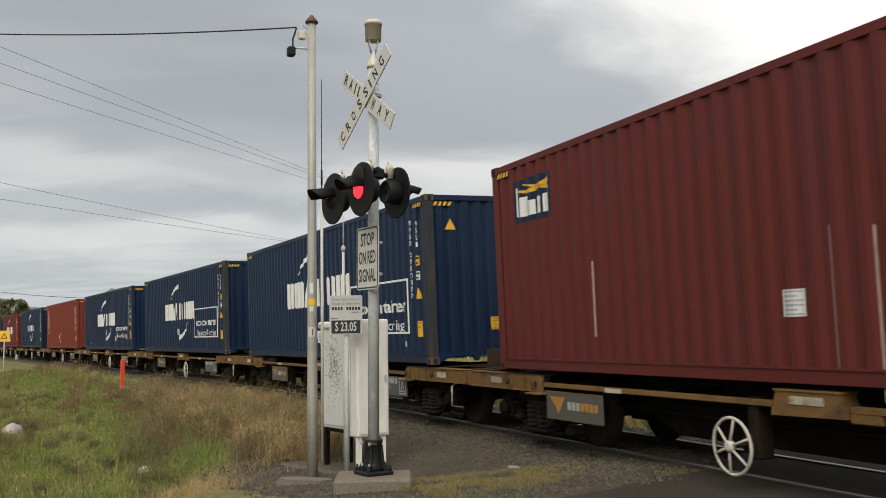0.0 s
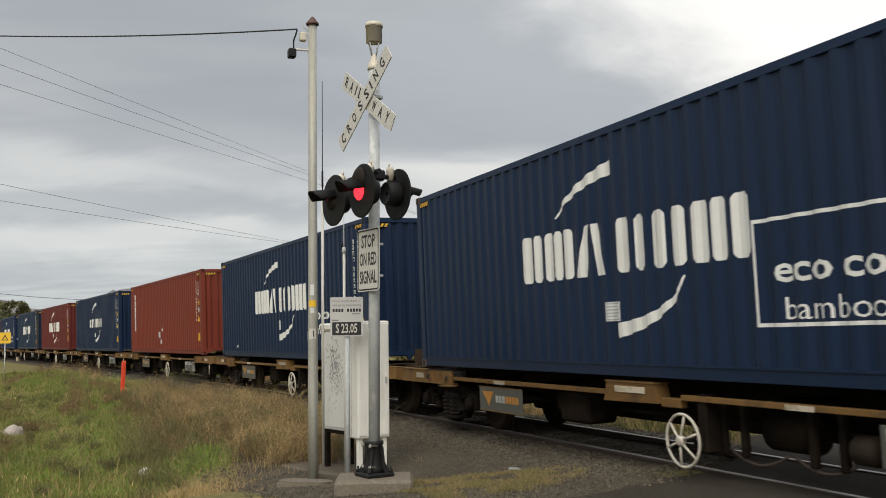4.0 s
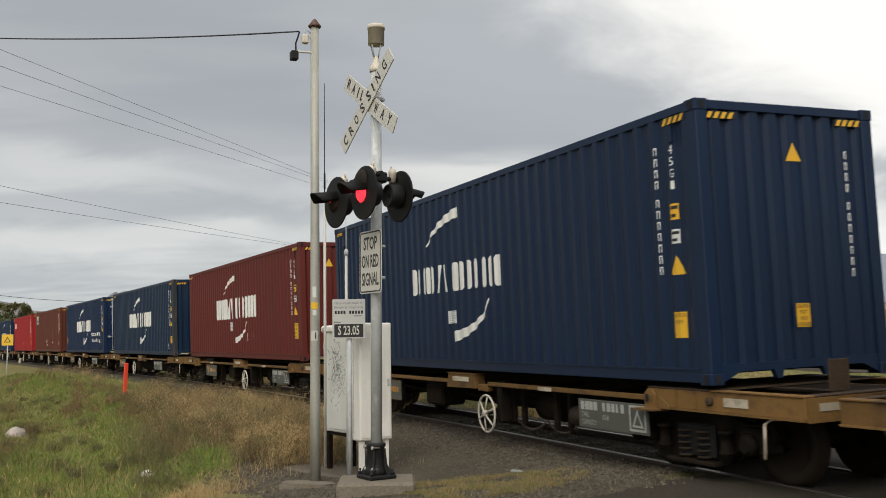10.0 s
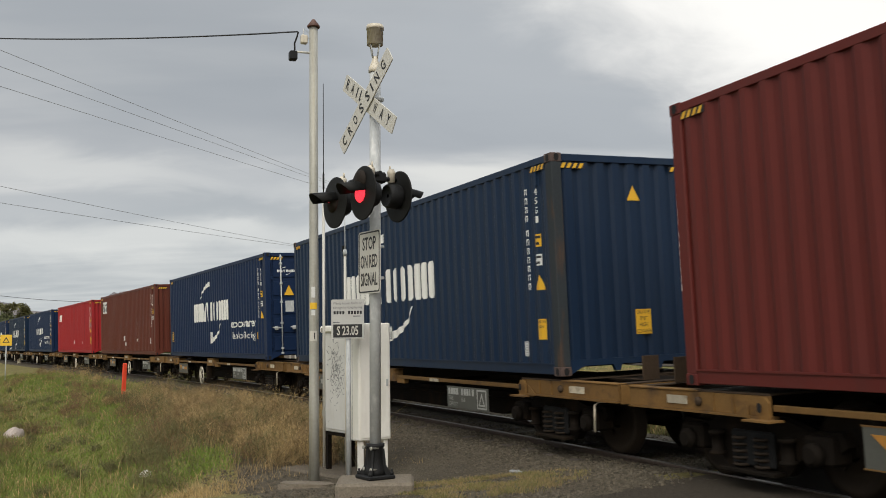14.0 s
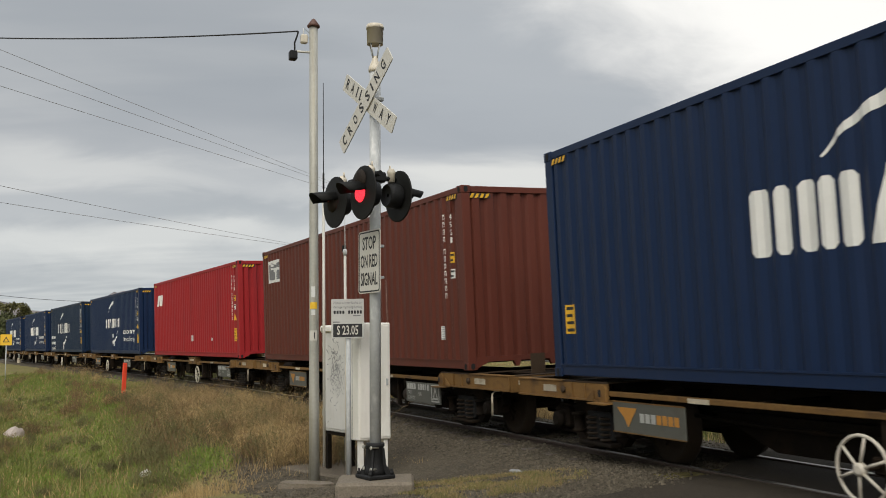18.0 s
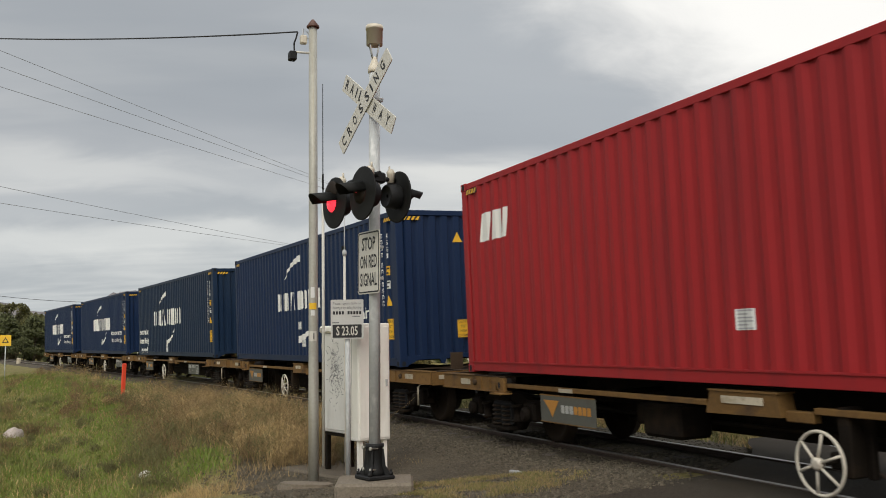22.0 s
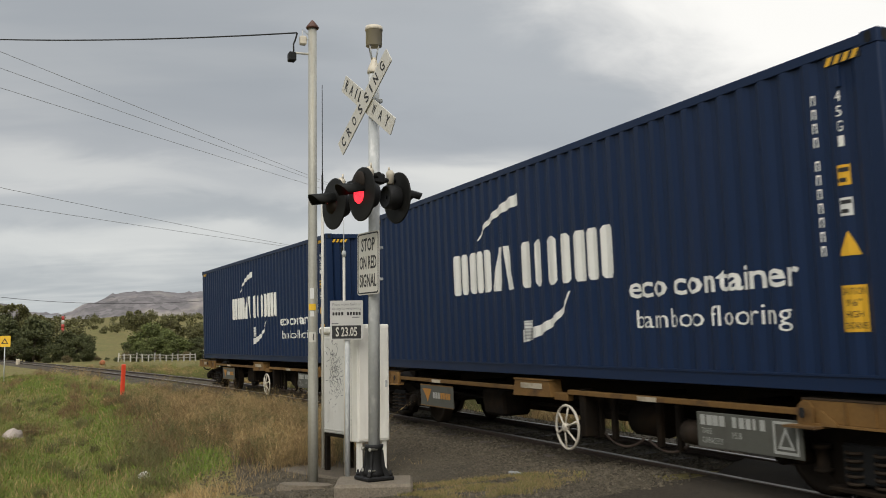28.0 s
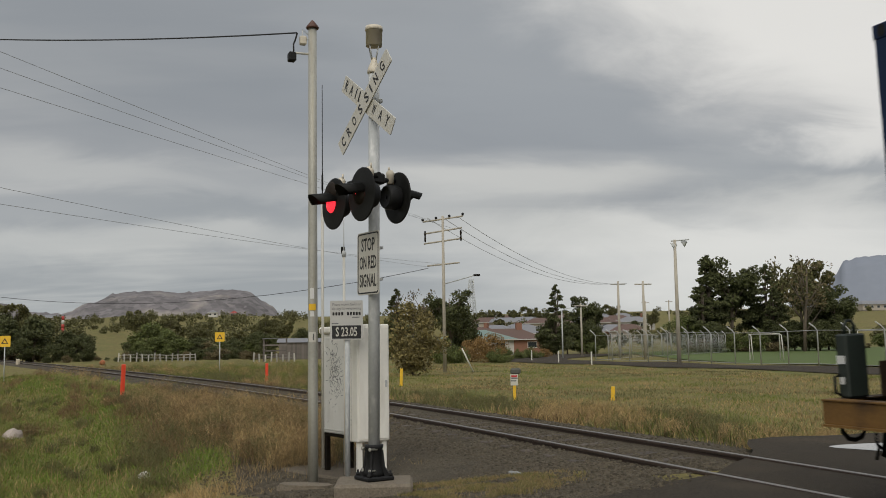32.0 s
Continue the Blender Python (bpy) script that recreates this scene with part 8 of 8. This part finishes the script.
    mw = pose(wx, -1.26, 0.40, 90)
    ring(bm, 0.265, 0.016, mw, 30, 6)
    wheel = part("brake_wheel", bm, M_HAND, top, "cream six-spoked hand-brake wheel")
    for i in range(6):
        a = radians(60 * i + 20)
        bm = tube(bmesh.new(), [mw @ Vector((0.05 * math.cos(a), 0.05 * math.sin(a), 0.03)), mw @ Vector((0.262 * math.cos(a), 0.262 * math.sin(a), 0))], 0.013, 6)
        part("spoke", bm, M_HAND, wheel)
    part("hub", lathe(bmesh.new(), [(0.055, 0.0), (0.055, 0.05), (0.03, 0.06)], 10, mw), M_HAND, wheel)
    bm = tube(bmesh.new(), [(wx, -1.24, 0.40), (wx, -0.95, 0.40)], 0.022, 8)
    block(bm, wx + 0.08, wx + 0.22, -1.13, -0.95, 0.28, 0.86, 0.015)
    block(bm, wx - 0.08, wx + 0.10, -1.08, -0.95, 0.33, 0.47, 0.015)
    part("brake_bracket", bm, M_UNDER, top)
    # brake gear below the frame
    if not deep:
        bm = bmesh.new()
        lathe(bm, [(0.15, -0.3), (0.19, -0.28), (0.19, 0.26), (0.15, 0.3)], 14, pose(2.05, -0.62, 0.50, 0, 90))
        part("air_reservoir", bm, M_UNDER, top)
        bm = bmesh.new()
        lathe(bm, [(0.13, -0.1), (0.13, 0.1), (0.06, 0.14)], 12, pose(3.20, -0.95, 0.48, 0, 90))
        part("brake_cylinder", bm, M_WHEEL, top)
        bm = box(-1.9, -1.2, -0.95, -0.5, 0.35, 0.72, 0.04)
        block(bm, -2.25, -1.95, -0.80, -0.5, 0.45, 0.70, 0.03)
        part("valve_box", bm, M_UNDER, top)
        for x in (1.35, 1.65, 2.55, 2.9):
            part("brake_hanger", box(x - 0.04, x + 0.04, -0.95, -0.88, 0.26, 0.76, 0.012), M_UNDER, top)
        for x0, x1, d in ((1.4, 2.2, 0.12), (2.3, 3.0, 0.10)):
            pts = [(x0 + (x1 - x0) * i / 8, -0.9, 0.32 - d * (1 - (i / 4 - 1) ** 2)) for i in range(9)]
            part("chain", tube(bmesh.new(), pts, 0.016, 5), M_RAIL, top, "rusty slack chain")
    part("brake_pipe", tube(bmesh.new(), [(-6.8, -0.5, 0.66), (-3, -0.5, 0.52), (3, -0.5, 0.52), (6.8, -0.5, 0.66)], 0.025, 6), M_UNDER, top)
    # white bent grab rail at the front corner
    bm = tube(bmesh.new(), [(6.95, -1.10, 0.72), (6.80, -1.14, 0.71), (6.72, -1.16, 0.66), (6.70, -1.16, 0.34)], 0.016, 6)
    part("grab_rail", bm, M_REFL, top, "pale bent grab rail")
    return top


def wheelset():
    bm = bmesh.new()
    turn = pose(0, 0, 0, 90)
    lathe(bm, [(0.065, -0.62), (0.065, 0.62)], 10, turn)
    for sy in (-1, 1):
        rim = [(0.10, 0.43), (0.16, 0.47), (0.30, 0.49), (0.345, 0.465), (0.455, 0.463), (0.455, 0.49), (0.425, 0.50), (0.42, 0.595), (0.345, 0.60), (0.30, 0.535), (0.16, 0.56), (0.10, 0.60)]
        lathe(bm, [(r, sy * z) for r, z in rim], 28, turn, cap=False)
        block(bm, -0.03, 0.03, sy * 0.55 - 0.03, sy * 0.55 + 0.03, 0.20, 0.25)
    bmesh.ops.recalc_face_normals(bm, faces=bm.faces[:])
    return mesh_of(bm, "wheelset")


M_TAIL = mat("dark_green_plastic", (0.02, 0.028, 0.022), 0.6, vary=0.3, scale=5, grain=40, bump=0.05)
M_EMBLEM = mat("faded_orange_paint", (0.42, 0.19, 0.03), 0.65, vary=0.25, scale=6, grain=40, bump=0)
M_GREYPALE = mat("grimy_pale_paint", (0.36, 0.36, 0.33), 0.65, vary=0.25, scale=6, grain=40, bump=0)
WHEELSET = wheelset()
WAGONS, AXLES, FIRST = [], [], {}
AXLE_X = (6.36, 4.58, -4.58, -6.36)
for k in range(15):
    deep = k in (0, 7, 8, 11, 12)
    if deep not in FIRST:
        FIRST[deep] = flat_wagon(deep)
        WAGONS.append(FIRST[deep])
    else:
        WAGONS.append(copy_thing(FIRST[deep], Matrix()))
for w in WAGONS:
    for x in AXLE_X:
        a = part("wheelset", WHEELSET, M_WHEEL, w, "", pose(x, 0, 0.42))
        AXLES.append((a, x))
# the last wagon carries the tail unit on its rear deck
bm = box(-7.18, -7.06, -1.03, -0.80, 0.946, 1.48, 0.015)
tube(bm, [(-7.12, -0.98, 1.48), (-7.12, -0.98, 1.55), (-7.12, -0.95, 1.59), (-7.12, -0.90, 1.59), (-7.12, -0.87, 1.55), (-7.12, -0.87, 1.48)], 0.016, 6)
tail = part("tail_unit", bm, M_TAIL, WAGONS[14], "dark green end-of-train unit")
part("tail_plate", box(-7.17, -7.08, -1.035, -1.031, 1.23, 1.30), M_LABEL, tail)
part("tail_plate", box(-7.15, -7.10, -1.035, -1.031, 1.06, 1.12), M_LABEL, tail)
part("tail_handle", tube(bmesh.new(), [(-7.16, -1.03, 1.14), (-7.17, -1.07, 1.12), (-7.17, -1.07, 0.99), (-7.16, -1.03, 0.97)], 0.014, 6), M_BLACK, tail)
bm = tube(bmesh.new(), [(-7.16, -1.04, 0.73), (-7.17, -1.03, 0.66), (-7.17, -0.97, 0.60), (-7.17, -0.90, 0.585), (-7.17, -0.83, 0.60), (-7.17, -0.78, 0.66), (-7.16, -0.77, 0.73)], 0.020, 7)
part("hanging_hose", bm, M_BLACK, WAGONS[14], "black rubber hose loop")
bm = bmesh.new()
for i in range(5):
    ring(bm, 0.018, 0.005, pose(-7.15, -0.68, 0.70 - 0.034 * i, 90, 0, 90 * (i % 2)), 10, 5)
tube(bm, [(-7.15, -0.68, 0.55), (-7.15, -0.66, 0.50), (-7.15, -0.70, 0.40)], 0.014, 6)
tube(bm, [(-7.15, -0.66, 0.52), (-7.15, -0.61, 0.47), (-7.15, -0.64, 0.43)], 0.012, 6)
part("hanging_hook", bm, M_BLACK, WAGONS[14], "black chain and hook")

# ---------------------------------------------------------------- what moves
NUDGE = (-0.10, 0.02, 0.03, 0.05, 0.07, 0.0, 0.02, 0.08, 0.15, 0.13, 0.18, -0.06, -0.08, -0.11, 0.0)
SHIFT = [0.0] * 14 + [-0.25]   # where each box sits along its wagon
FRONTS = [-14.98 - 14.9 * (k - 1) + NUDGE[k] for k in range(15)]


def gone(t):
    """Metres that the train has travelled since the start."""
    return 6.68 * t + 0.0065 * max(0.0, min(t, 22.0) - 12.0) ** 2 + 0.13 * max(0.0, t - 22.0)


def motions():
    times = [i * 1.0 for i in range(33)]
    for k in range(15):
        rows = []
        for t in times:
            s = FRONTS[k] + gone(t) - LEN / 2
            rows.append((t, riding(s + 5.47, s - 5.47, s)))
        walk(WAGONS[k], rows)
        walk(CARS[k], [(t, m @ pose(SHIFT[k], 0, Z_BED)) for t, m in rows])
    # the two lamps flash in turn, 0.714 s each: added vanes slide over the glowing lenses
    for vane, m, which in ADDED_VANES:
        rows = [(0.0, m @ pose(0, 0, 0.135 if which == 2 else 0))]
        for i in range(45):
            t0 = 0.08 + i * 5 / 7
            lit = (i % 2 == 0) == (which == 1)
            if t0 > 31.9:
                break
            rows += [(t0, rows[-1][1]), (t0 + 0.07, m @ pose(0, 0, 0.135 if lit else 0))]
        walk(vane, rows + [(32.0, rows[-1][1])])
    spins = [i * 0.08 for i in range(401)]
    for a, x in AXLES:
        walk(a, [(t, pose(x, 0, 0.42) @ pose(0, 0, 0, 0, math.degrees(gone(t) / 0.43) % 360, 0)) for t in spins])


motions()
